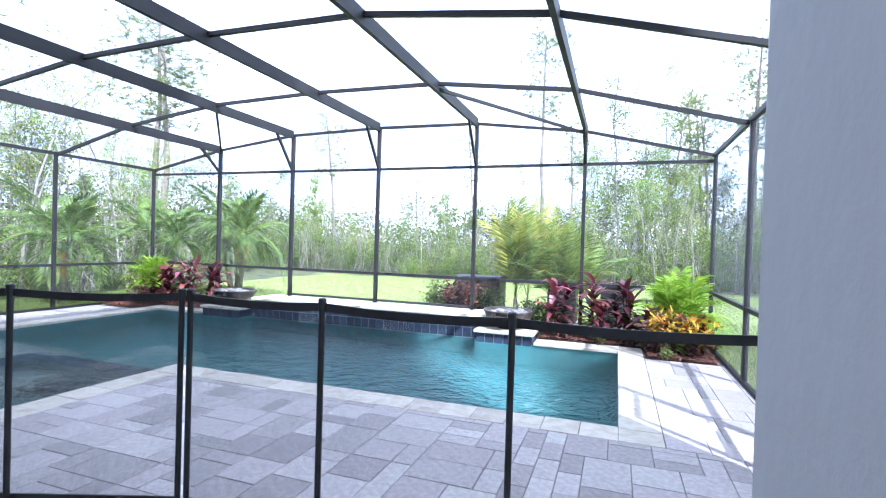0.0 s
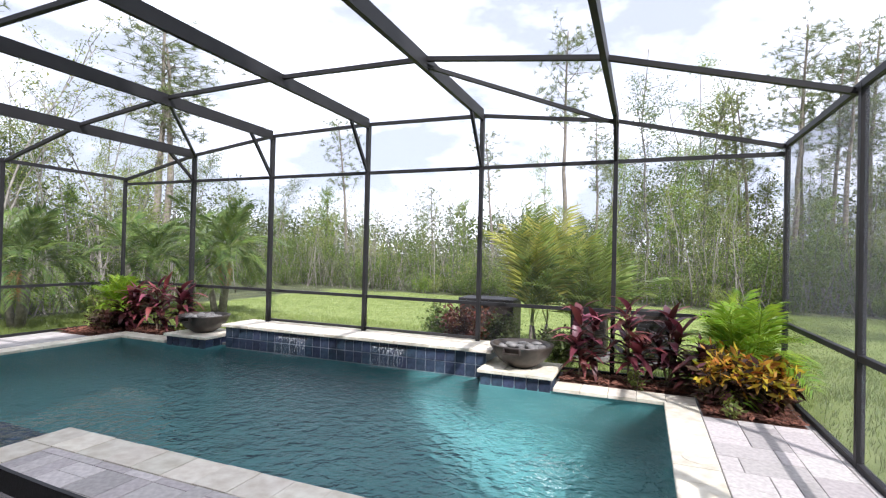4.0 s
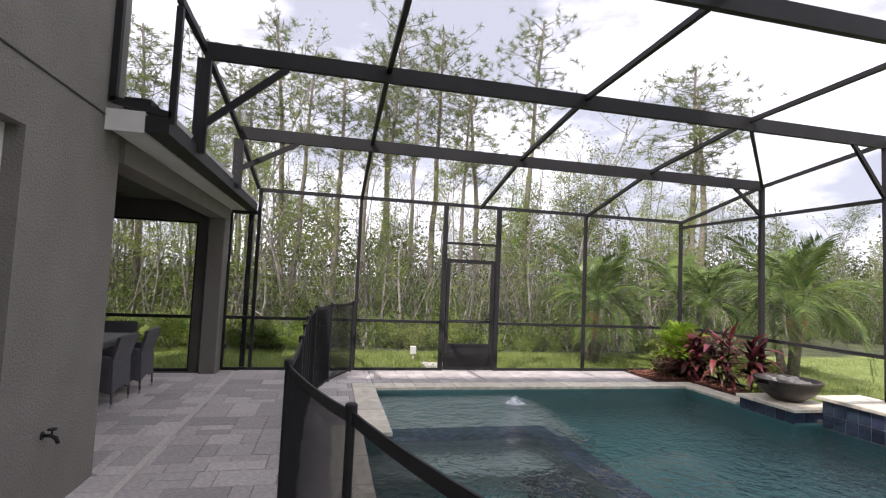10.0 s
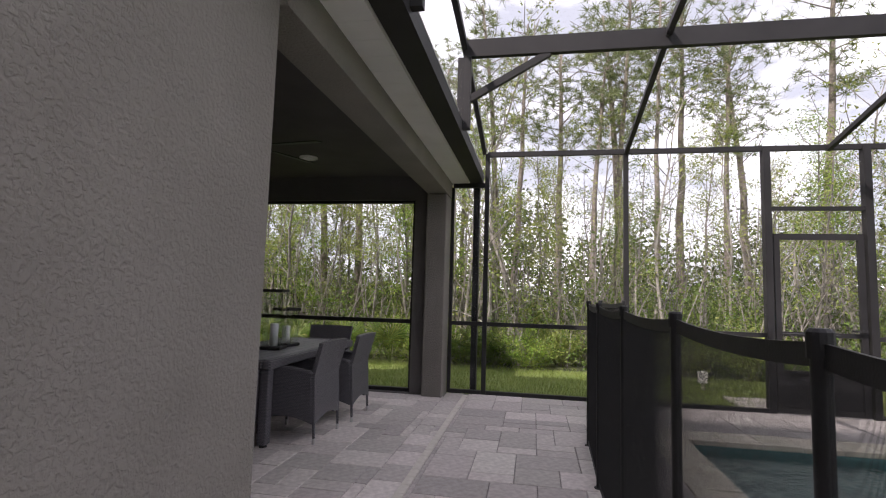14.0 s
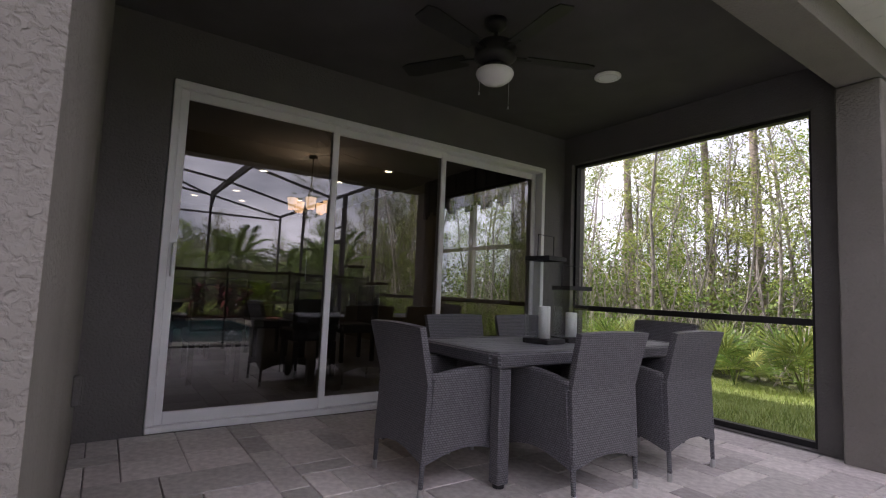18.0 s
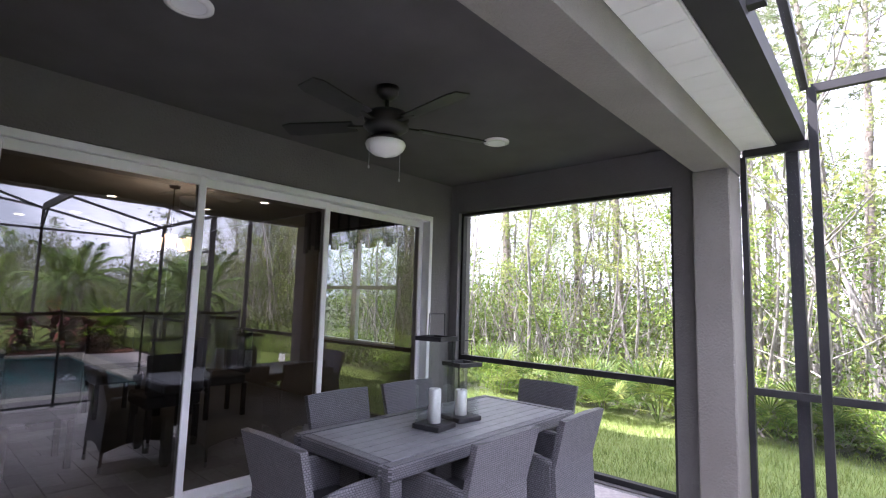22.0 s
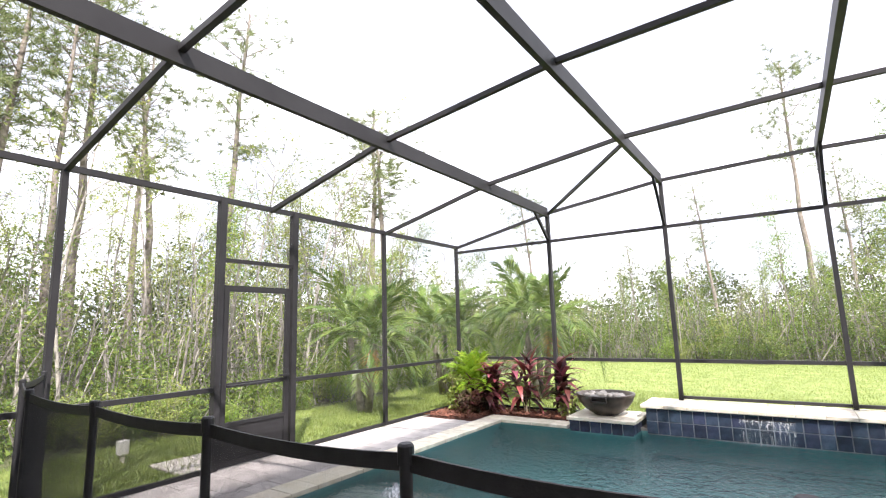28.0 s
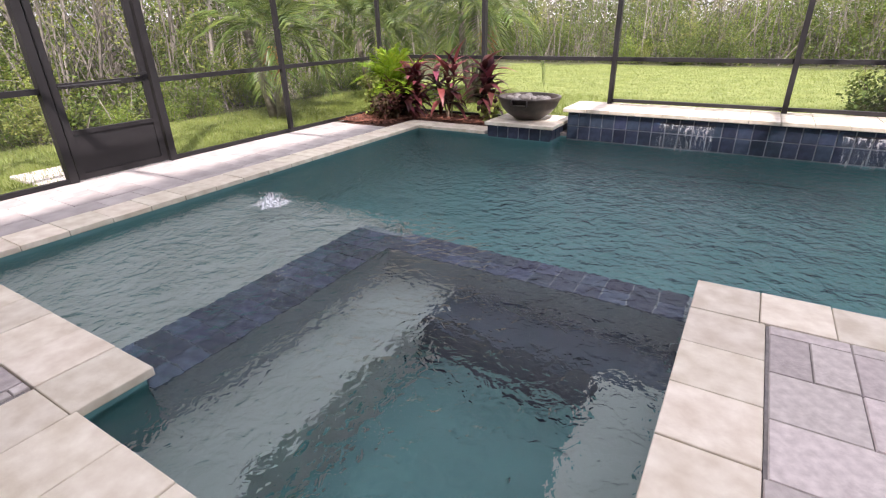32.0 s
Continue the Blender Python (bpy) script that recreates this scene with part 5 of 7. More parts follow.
def build_dining_room():
    r = thing("dining_room", "tan dining room behind the sliding door", "room", kind="structure")
    X0, X1, Y0, Y1, Z = -9.8, -3.2, -11.0, YS - 0.205, 2.72
    boxpart("floor", (X0, X1, Y0, Y1, -0.05, 0.0), M["room_floor"], r)
    boxpart("ceiling", (X0, X1, Y0, Y1, Z, Z + 0.1), M["room_ceiling"], r)
    boxpart("back_wall", (X0, X1, Y0 - 0.12, Y0 - 0.002, 0, Z), M["room_wall"], r)
    boxpart("side_wall", (X1 + 0.002, X1 + 0.12, Y0, Y1, 0, Z), M["room_wall"], r)
    boxpart("front_wall", (-5.43, X1, Y1 + 0.003, Y1 + 0.1, 0, Z), M["room_wall"], r)
    a, b = -5.05, -3.28
    for d in ((X0 - 0.15, X0 - 0.002, b, Y1, 0, Z), (X0 - 0.15, X0 - 0.002, Y0, a, 0, Z), (X0 - 0.15, X0 - 0.002, a, b, 0, 0.85), (X0 - 0.15, X0 - 0.002, a, b, 2.34, Z)):
        boxpart("window_wall", d, M["room_wall"], r)
    w = thing("window_dining", "white double window looking on the wood", "window", kind="structure")
    xx = X0 - 0.09
    for d in ((a, a + 0.05), (b - 0.05, b), ((a + b) / 2 - 0.05, (a + b) / 2 + 0.05)):
        boxpart("mullion", (xx, xx + 0.06, d[0], d[1], 0.85, 2.34), M["white_frame"], w)
    for z in (0.85, 1.57, 2.29):
        boxpart("rail", (xx, xx + 0.06, a, b, z, z + 0.05), M["white_frame"], w)
    v = thing("valance", "dark swagged valance above the dining window", "curtain", (X0 + 0.05, 0, 0))
    bm = bmesh.new()
    n = 28
    for k in range(n):
        y = a - 0.2 + (b - a + 0.4) * k / n
        y2 = a - 0.2 + (b - a + 0.4) * (k + 1) / n
        z = 2.16 - 0.06 * math.cos(k * 1.3)
        box(bm, 0.02 + 0.015 * math.sin(k * 2.1), 0.06 + 0.015 * math.sin(k * 2.1), y, y2 - 0.002, z, 2.70)
    part("cloth", bm, M["dark_cloth"], v)
    # ceiling downlights
    for x, y in ((-8.92, -5.05), (-7.46, -6.4), (-8.65, -6.3), (-7.5, -8.5), (-7.85, -9.6), (-8.75, -8.6), (-6.95, -9.7), (-6.0, -6.4), (-6.0, -4.2)):
        d = thing("downlight", "small lit round ceiling downlight", "light", (x, y, Z), group="downlights of the dining room")
        bm = bmesh.new()
        lathe(bm, [(0.055, -0.004), (0.0, -0.004)], 16)
        part("lens", bm, M["lamp_warm"], d)
        bm = bmesh.new()
        lathe(bm, [(0.085, 0.0), (0.085, -0.008), (0.056, -0.006)], 16)
        part("trim", bm, M["white_frame"], d)
    # chandelier
    c = thing("chandelier", "hanging lamp with five small warm shades", "light", (-7.75, -5.0, 0.22))
    bm = bmesh.new()
    tube(bm, [(0, 0, 1.75), (0, 0, Z - 0.22)], 0.008, 6)
    lathe(bm, [(0.06, Z - 0.25), (0.06, Z - 0.22), (0, Z - 0.22)], 12)
    part("rod", bm, M["dark_wood"], c)
    for k in range(5):
        an = 2 * math.pi * k / 5
        x, y = 0.24 * math.cos(an), 0.24 * math.sin(an)
        bm = bmesh.new()
        tube(bm, [(0, 0, 1.78), (x * 0.6, y * 0.6, 1.68), (x, y, 1.74)], 0.008, 6)
        part("arm", bm, M["dark_wood"], c)
        bm = bmesh.new()
        lathe(bm, [(0.05, 0.0), (0.07, 0.15), (0.068, 0.15), (0.0, 0.03)], 14, (x, y, 1.74))
        part("shade", bm, M["shade_warm"], c, smooth=True)
    ld = bpy.data.lights.new("chandelier_light", "POINT")
    ld.energy, ld.color, ld.shadow_soft_size = 5, (1.0, 0.76, 0.48), 0.3
    new("chandelier_light", ld).location = (-7.75, -5.0, 2.35)
    # table and chairs
    t = thing("dining_table", "dark wooden dining table", "table", (-7.0, -4.9, 0))
    boxpart("tabletop", (-0.95, 0.95, -0.5, 0.5, 0.70, 0.75), M["dark_wood"], t, bev=0.005)
    for x in (-0.85, 0.85):
        for y in (-0.4, 0.4):
            boxpart("leg", (x - 0.04, x + 0.04, y - 0.04, y + 0.04, 0, 0.699), M["dark_wood"], t)
    first = None
    for x, y, a in ((-7.5, -4.05, 0), (-6.5, -4.05, 0), (-7.5, -5.75, 180), (-6.5, -5.75, 180), (-8.4, -4.9, 90), (-5.6, -4.9, -90)):
        if first is None:
            first = c = thing("upholstered_chair", "upholstered dining chair with dark wooden legs", "chair", (x, y, 0, 0, 0, a), group="chairs round the dining table")
            boxpart("seat", (-0.25, 0.25, -0.27, 0.22, 0.38, 0.50), M["chair_cloth"], c, bev=0.02)
            boxpart("backrest", (-0.25, 0.25, 0.18, 0.28, 0.501, 1.02), M["chair_cloth"], c, bev=0.02)
            for lx in (-0.21, 0.21):
                for ly in (-0.22, 0.22):
                    boxpart("leg", (lx - 0.022, lx + 0.022, ly - 0.022, ly + 0.022, 0, 0.379), M["dark_wood"], c)
        else:
            copy_thing(first, pose(x, y, 0, 0, 0, a))


build_dining_room()


# ---- porch ----
def wicker_mat():
    m, nt, b = node_mat("grey_wicker")
    N, L = nt.nodes, nt.links
    tc = N.new("ShaderNodeTexCoord")
    sx = N.new("ShaderNodeSeparateXYZ")
    L.new(tc.outputs["Object"], sx.inputs[0])
    ad = N.new("ShaderNodeMath")
    L.new(sx.outputs[0], ad.inputs[0])
    L.new(sx.outputs[1], ad.inputs[1])
    cb = N.new("ShaderNodeCombineXYZ")
    L.new(ad.outputs[0], cb.inputs[0])
    L.new(sx.outputs[2], cb.inputs[1])
    br = N.new("ShaderNodeTexBrick")
    br.inputs["Scale"].default_value = 1.0
    br.inputs["Brick Width"].default_value, br.inputs["Row Height"].default_value, br.inputs["Mortar Size"].default_value = 0.016, 0.011, 0.0022
    br.inputs["Mortar Smooth"].default_value = 0.6
    br.inputs["Color1"].default_value, br.inputs["Color2"].default_value, br.inputs["Mortar"].default_value = (0.125, 0.122, 0.132, 1), (0.165, 0.16, 0.172, 1), (0.045, 0.044, 0.05, 1)
    L.new(cb.outputs[0], br.inputs["Vector"])
    L.new(br.outputs["Color"], b.inputs["Base Color"])
    b.inputs["Roughness"].default_value = 0.5
    bp = N.new("ShaderNodeBump")
    bp.inputs["Strength"].default_value, bp.inputs["Distance"].default_value = 0.8, 0.003
    bp.invert = True
    L.new(br.outputs["Fac"], bp.inputs["Height"])
    L.new(bp.outputs[0], b.inputs["Normal"])
    return m


M["wicker"] = wicker_mat()
M["cushion"] = paint("charcoal_cushion", (0.016, 0.016, 0.018), (0.03, 0.03, 0.033), 30, 0.95, 0.4, 250)
M["slat"] = paint("grey_composite", (0.15, 0.148, 0.158), (0.20, 0.198, 0.21), 14, 0.42, 0.25, 60, per=0.06)
M["metal"] = paint("brushed_metal", (0.55, 0.55, 0.55), (0.65, 0.65, 0.65), 20, 0.35, metal=1.0)
M["candle"] = paint("white_wax", (0.80, 0.79, 0.76), (0.86, 0.85, 0.82), 10, 0.5)
M["fan_dark"] = paint("fan_dark_bronze", (0.012, 0.011, 0.011), (0.022, 0.02, 0.019), 8, 0.5)
M["opal"] = paint("opal_glass", (0.78, 0.77, 0.75), (0.84, 0.83, 0.81), 5, 0.25)


def curved_panel(bm, pts_bottom, pts_top, th, normal):
    """A woven panel between two rows of points, th thick."""
    n = Vector(normal).normalized() * th
    rows = [[bm.verts.new(Vector(p) + o) for p in row] for o in (Vector(), n) for row in (pts_bottom, pts_top)]
    fb, ft, bb, bt = rows
    k = len(fb)
    for i in range(k - 1):
        bm.faces.new((fb[i], fb[i + 1], ft[i + 1], ft[i]))
        bm.faces.new((bb[i + 1], bb[i], bt[i], bt[i + 1]))
        bm.faces.new((ft[i], ft[i + 1], bt[i + 1], bt[i]))
        bm.faces.new((fb[i + 1], fb[i], bb[i], bb[i + 1]))
    for i in (0, k - 1):
        bm.faces.new((fb[i], ft[i], bt[i], bb[i]) if i else (fb[i], bb[i], bt[i], ft[i]))


def build_wicker_chair(at):
    """Faces -y at its own origin, which lies between the rear feet."""
    c = thing("wicker_armchair", "grey woven wicker armchair with a charcoal seat cushion", "chair", at, group="wicker chairs round the patio table")
    W = M["wicker"]
    hw = 0.245

    def arch(n, a, b, h, base):
        return [base + h * math.sin(math.pi * k / n) for k in range(n + 1)]

    n = 10
    # back: a reclined panel from the floor skirt up
    bot = [(-hw + 2 * hw * k / n, 0.02, z) for k, z in enumerate(arch(n, 0, 1, 0.05, 0.155))]
    mid = [(-hw + 2 * hw * k / n, 0.0, 0.525) for k in range(n + 1)]
    top = [(-hw - 0.015 + (2 * hw + 0.03) * k / n, 0.07, 0.80 + 0.008 * math.sin(math.pi * k / n)) for k in range(n + 1)]
    bm = bmesh.new()
    curved_panel(bm, bot, mid, 0.03, (0, -1, 0))
    part("back_skirt", bm, W, c)
    bm = bmesh.new()
    curved_panel(bm, [(x, y, z + 0.001) for x, y, z in mid], top, 0.035, (0, -1, 0.15))
    part("backrest", bm, W, c)
    for s in (-1, 1):
        bm = bmesh.new()
        bot = [(s * hw, -0.01 - 0.47 * k / n, z) for k, z in enumerate(arch(n, 0, 1, 0.05, 0.155))]
        top = [(s * (hw + 0.012), -0.03 - 0.47 * k / n, 0.545 + 0.03 * math.sin(math.pi * k / n * 0.9)) for k in range(n + 1)]
        curved_panel(bm, bot, top, 0.045, (-s, 0, 0))
        part("arm_panel", bm, W, c)
        bm = bmesh.new()
        tube(bm, [(s * (hw - 0.01), -0.02 - 0.49 * k / n, 0.55 + 0.03 * math.sin(math.pi * k / n * 0.9)) for k in range(n + 1)], 0.024, 8)
        part("armrest", bm, W, c, smooth=True)
    bm = bmesh.new()
    bot = [(-hw + 0.05 + (2 * hw - 0.1) * k / n, -0.49, z) for k, z in enumerate(arch(n, 0, 1, 0.04, 0.17))]
    top = [(-hw + 0.05 + (2 * hw - 0.1) * k / n, -0.49, 0.37) for k in range(n + 1)]
    curved_panel(bm, bot, top, 0.03, (0, 1, 0))
    part("front_skirt", bm, W, c)
    boxpart("seat", (-hw + 0.047, hw - 0.047, -0.458, -0.032, 0.33, 0.37), W, c)
    bm = bmesh.new()
    box(bm, -hw + 0.05, hw - 0.05, -0.47, -0.04, 0.371, 0.44)
    bevel(bm, 0.022, 3)
    part("cushion", bm, M["cushion"], c, "charcoal fabric seat cushion", True)
    for x in (-hw + 0.01, hw - 0.01):
        for y, dy in ((0.0, 0.012), (-0.47, -0.012)):
            bm = bmesh.new()
            tube(bm, [(x, y, 0.30), (x, y + dy, 0.045)], [0.015, 0.012], 8)
            leg = part("leg", bm, W, c)
            bm = bmesh.new()
            lathe(bm, [(0.014, 0.0), (0.014, 0.045), (0.0, 0.046)], 10, (x, y + dy, 0))
            part("foot_cap", bm, M["metal"], leg, "brushed metal foot")
    return c


chair = build_wicker_chair((-7.687, -0.215, 0, 0, 0, -1))
for x, y, a in ((-8.407, -0.175, 1), (-7.75, -1.575, 182), (-8.42, -1.575, 177), (-6.87, -0.85, -90), (-9.25, -0.87, 92)):
    copy_thing(chair, pose(x, y, 0, 0, 0, a))


def build_patio_table():
    t = thing("patio_table", "grey wicker patio table with a slatted composite top", "table", (-8.12, -0.90, 0))
    lx, ly, dz = 0.905, 0.41, -0.055
    for d in ((-lx, lx, -ly, -ly + 0.07), (-lx, lx, ly - 0.07, ly), (-lx, -lx + 0.07, -ly + 0.071, ly - 0.071), (lx - 0.07, lx, -ly + 0.071, ly - 0.071)):
        boxpart("rim", (*d, 0.655 + dz, 0.73 + dz), M["wicker"], t, bev=0.012)
    n = 8
    w = (2 * ly - 0.144) / n
    for k in range(n):
        a = -ly + 0.072 + k * w
        boxpart("slat", (-lx + 0.072, lx - 0.072, a + 0.002, a + w - 0.002, 0.70 + dz, 0.728 + dz), M["slat"], t, bev=0.002)
    for x in (-lx + 0.07, lx - 0.07):
        for y in (-ly + 0.06, ly - 0.06):
            leg = boxpart("leg", (x - 0.038, x + 0.038, y - 0.038, y + 0.038, 0.02, 0.656 + dz), M["wicker"], t, bev=0.008)
            bm = bmesh.new()
            lathe(bm, [(0.03, 0), (0.03, 0.02), (0, 0.02)], 10, (x, y, 0))
            part("foot", bm, M["fence_black"], leg)


build_patio_table()


def build_lantern(x, y, h, rot):
    l = thing("lantern", "tall glass lantern with black metal rims and a white candle", "lantern", (x, y, 0.675, 0, 0, rot), group="lanterns on the patio table")
    a = 0.085
    boxpart("base", (-a - 0.012, a + 0.012, -a - 0.012, a + 0.012, 0.0, 0.03), M["fence_black"], l, bev=0.004)
    for d in ((-a, a, -a, -a + 0.004), (-a, a, a - 0.004, a), (-a, -a + 0.004, -a + 0.005, a - 0.005), (a - 0.004, a, -a + 0.005, a - 0.005)):
        x0, x1, y0, y1 = d
        pts = ((x0, y0, 0.031), (x1, y0, 0.031), (x1, y0, h), (x0, y0, h)) if x1 - x0 > y1 - y0 else ((x0, y0, 0.031), (x0, y1, 0.031), (x0, y1, h), (x0, y0, h))
        sheet("glass_panel", pts, M["clear_glass"], l)
    for d in ((-a - 0.01, a + 0.01, -a - 0.01, -a + 0.012), (-a - 0.01, a + 0.01, a - 0.012, a + 0.01), (-a - 0.01, -a + 0.012, -a + 0.013, a - 0.013), (a - 0.012, a + 0.01, -a + 0.013, a - 0.013)):
        boxpart("rim", (*d, h - 0.005, h + 0.022), M["fence_black"], l)
    bm = bmesh.new()
    tube(bm, [(-a, 0, h + 0.02), (-a, 0, h + 0.16), (a, 0, h + 0.16), (a, 0, h + 0.02)], 0.0035, 6)
    part("handle", bm, M["fence_black"], l)
    bm = bmesh.new()
    ch = 0.20 if h > 0.45 else 0.16
    lathe(bm, [(0.0, 0.031), (0.038, 0.031), (0.038, ch + 0.03), (0.033, ch + 0.034), (0.0, ch + 0.028)], 18)
    cd = part("candle", bm, M["candle"], l, "white pillar candle", True)
    bm = bmesh.new()
    tube(bm, [(0, 0, ch + 0.027), (0.002, 0, ch + 0.045)], 0.0015, 5)
    part("wick", bm, M["fence_black"], cd)


build_lantern(-7.90, -0.85, 0.53, 8)
build_lantern(-8.19, -0.88, 0.35, -10)


def build_fan():
    f = thing("ceiling_fan", "dark bronze five-blade ceiling fan with an opal bowl light", "fan", (-7.47, -0.91, 2.70))
    D = M["fan_dark"]
    bm = bmesh.new()
    lathe(bm, [(0.0, 0.0), (0.07, 0.0), (0.065, -0.04), (0.03, -0.075), (0.0, -0.075)], 20)
    part("canopy", bm, D, f, smooth=True)
    bm = bmesh.new()
    lathe(bm, [(0.013, -0.07), (0.013, -0.15)], 10)
    part("downrod", bm, D, f)
    bm = bmesh.new()
    lathe(bm, [(0.0, -0.13), (0.05, -0.135), (0.125, -0.165), (0.135, -0.20), (0.12, -0.225), (0.135, -0.245), (0.10, -0.275), (0.06, -0.30), (0.0, -0.30)], 28)
    part("motor", bm, D, f, smooth=True)
    bm = bmesh.new()
    lathe(bm, [(0.0, -0.298), (0.075, -0.30), (0.115, -0.325), (0.118, -0.335), (0.0, -0.336)], 24)
    part("fitter", bm, D, f, smooth=True)
    bm = bmesh.new()
    lathe(bm, [(0.115, -0.337), (0.120, -0.352), (0.108, -0.378), (0.075, -0.405), (0.025, -0.420), (0.0, -0.428)], 28)
    part("light_bowl", bm, M["opal"], f, "opal glass light bowl", True)
    for k in range(5):
        bm = bmesh.new()
        bar(bm, (0.11, 0, 0), (0.24, 0, 0.005), 0.035, 0.008)
        iron = part("blade_arm", bm, D, f)
        iron.matrix_basis = pose(0, 0, -0.235, 0, 0, 72 * k + 12)
        bm = bmesh.new()
        n = 8
        up, lo = [], []
        for i in range(n + 1):
            t = i / n
            x = 0.20 + 0.45 * t
            w = 0.052 + 0.016 * t - (0.02 if i == n else 0)
            up.append((bm.verts.new((x, w, 0.008 + w * 0.2)), bm.verts.new((x, w, 0.0 + w * 0.2))))
            lo.append((bm.verts.new((x, -w, 0.008 - w * 0.2)), bm.verts.new((x, -w, -w * 0.2))))
        for i in range(n):
            bm.faces.new((lo[i][0], lo[i + 1][0], up[i + 1][0], up[i][0]))
            bm.faces.new((lo[i][1], up[i][1], up[i + 1][1], lo[i + 1][1]))
            bm.faces.new((up[i][0], up[i + 1][0], up[i + 1][1], up[i][1]))
            bm.faces.new((lo[i][0], lo[i][1], lo[i + 1][1], lo[i + 1][0]))
        bm.faces.new((lo[n][0], lo[n][1], up[n][1], up[n][0]))
        bm.faces.new((lo[0][1], lo[0][0], up[0][0], up[0][1]))
        bl = part("blade", bm, D, f)
        bl.matrix_basis = pose(0, 0, -0.232, 0, 0, 72 * k + 12)
    for s, L0 in ((-1, 0.20), (1, 0.17)):
        bm = bmesh.new()
        tube(bm, [(s * 0.118, 0, -0.33), (s * 0.119, 0, -0.33 - L0)], 0.0012, 5)
        lathe(bm, [(0.0, 0.0), (0.006, 0.006), (0.004, 0.02), (0.0, 0.022)], 8, (s * 0.119, 0, -0.35 - L0))
        part("pull_chain", bm, M["metal"], f)


build_fan()
for x, y in ((-8.66, -0.97), (-6.35, -0.944)):
    d = thing("recessed_light", "round white recessed ceiling light, unlit", "light", (x, y, 2.70), group="recessed lights of the porch")
    bm = bmesh.new()
    lathe(bm, [(0.10, 0.0), (0.10, -0.012), (0.075, -0.020), (0.07, -0.014)], 28)
    part("trim", bm, M["opal"], d, smooth=True)
    bm = bmesh.new()
    lathe(bm, [(0.07, -0.013), (0.05, -0.006), (0.0, -0.004)], 28)
    part("lens", bm, M["white_frame"], d, smooth=True)


def build_porch_screen():
    s = thing("window_porch_screen", "bronze framed insect screen in the porch side opening", "screen", kind="structure")
    x = -9.72
    y0, y1, z1 = -2.163, 0.028, 2.398
    for d in ((x - 0.03, x + 0.03, y0, y0 + 0.03, 0.002, z1), (x - 0.03, x + 0.03, y1 - 0.03, y1, 0.002, z1), (x - 0.03, x + 0.03, y0 + 0.031, y1 - 0.031, 0.002, 0.045), (x - 0.03, x + 0.03, y0 + 0.031, y1 - 0.031, z1 - 0.03, z1), (x - 0.03, x + 0.03, y0 + 0.031, y1 - 0.031, 0.84, 0.89)):
        boxpart("rail", d, M["bronze"], s)
    for a, b in ((0.046, 0.839), (0.891, z1 - 0.031)):
        bm = bmesh.new()
        bm.faces.new([bm.verts.new(p) for p in ((x, y0 + 0.03, a), (x, y1 - 0.03, a), (x, y1 - 0.03, b), (x, y0 + 0.03, b))])
        part("screen", bm, M["screen"], s)


build_porch_screen()


def build_fittings():
    t = thing("hose_tap", "small brass and grey garden hose tap on the wall", "tap", (-4.70, YH, 0.53))
    bm = bmesh.new()
    tube(bm, [(0, 0, 0), (0, 0.05, 0), (0.0, 0.08, -0.015), (0.0, 0.095, -0.05)], [0.012, 0.012, 0.014, 0.012], 8)
    part("spout", bm, M["bronze"], t, smooth=True)
    bm = bmesh.new()
    tube(bm, [(0, 0.055, 0), (0, 0.055, 0.035)], 0.006, 6)
    lathe(bm, [(0.0, 0.034), (0.028, 0.035), (0.028, 0.043), (0.0, 0.045)], 12, (0, 0.055, 0))
    part("handle", bm, M["bronze"], t)
    bm = bmesh.new()
    tube(bm, [(0, 0.001, 0), (0, 0.006, 0)], 0.026, 12)
    part("flange", bm, M["bronze"], t)
    o = thing("outlet_box", "grey weatherproof outlet cover on the porch wall", "outlet", (XP, -1.62, 0.42))
    boxpart("cover", (-0.035, 0.0, -0.04, 0.04, -0.07, 0.07), M["stucco_shaded"], o, bev=0.006)
    boxpart("lid", (-0.042, -0.036, -0.03, 0.03, -0.055, 0.055), M["stucco_shaded"], o, bev=0.002)
    for x, y in ((0.70, 6.55),):
        l = thing("skimmer_lid", "round cream skimmer lid in the coping", "lid", (x, y, 0.0))
        bm = bmesh.new()
        lathe(bm, [(0.125, 0.001), (0.125, 0.006), (0.115, 0.008), (0.0, 0.008)], 28)
        part("disc", bm, M["travertine"], l)
    u = thing("utility_box", "small pale utility box standing on the lawn", "box", (-11.42, 3.93, -0.06))
    boxpart("post", (-0.02, 0.02, -0.02, 0.02, 0, 0.15), M["drain"], u)
    boxpart("case", (-0.045, 0.045, -0.06, 0.06, 0.10, 0.27), M["soffit"], u, bev=0.01)
    structure("door_slab", (-10.9, XW - 0.04, 4.0, 5.3, -0.1, -0.03), M["paver"], "small concrete slab outside the screen door", "pavement", bev=0.01)


build_fittings()


# ---- water bowls, spills, bubbler ----
M["bowl"] = paint("bowl_dark_bronze", (0.030, 0.024, 0.020), (0.065, 0.052, 0.042), 10, 0.45, 0.3, 40)
M["pebble"] = paint("pale_pebble", (0.08, 0.077, 0.07), (0.24, 0.23, 0.215), 6, 0.6, 0.2, 40, per=0.2)


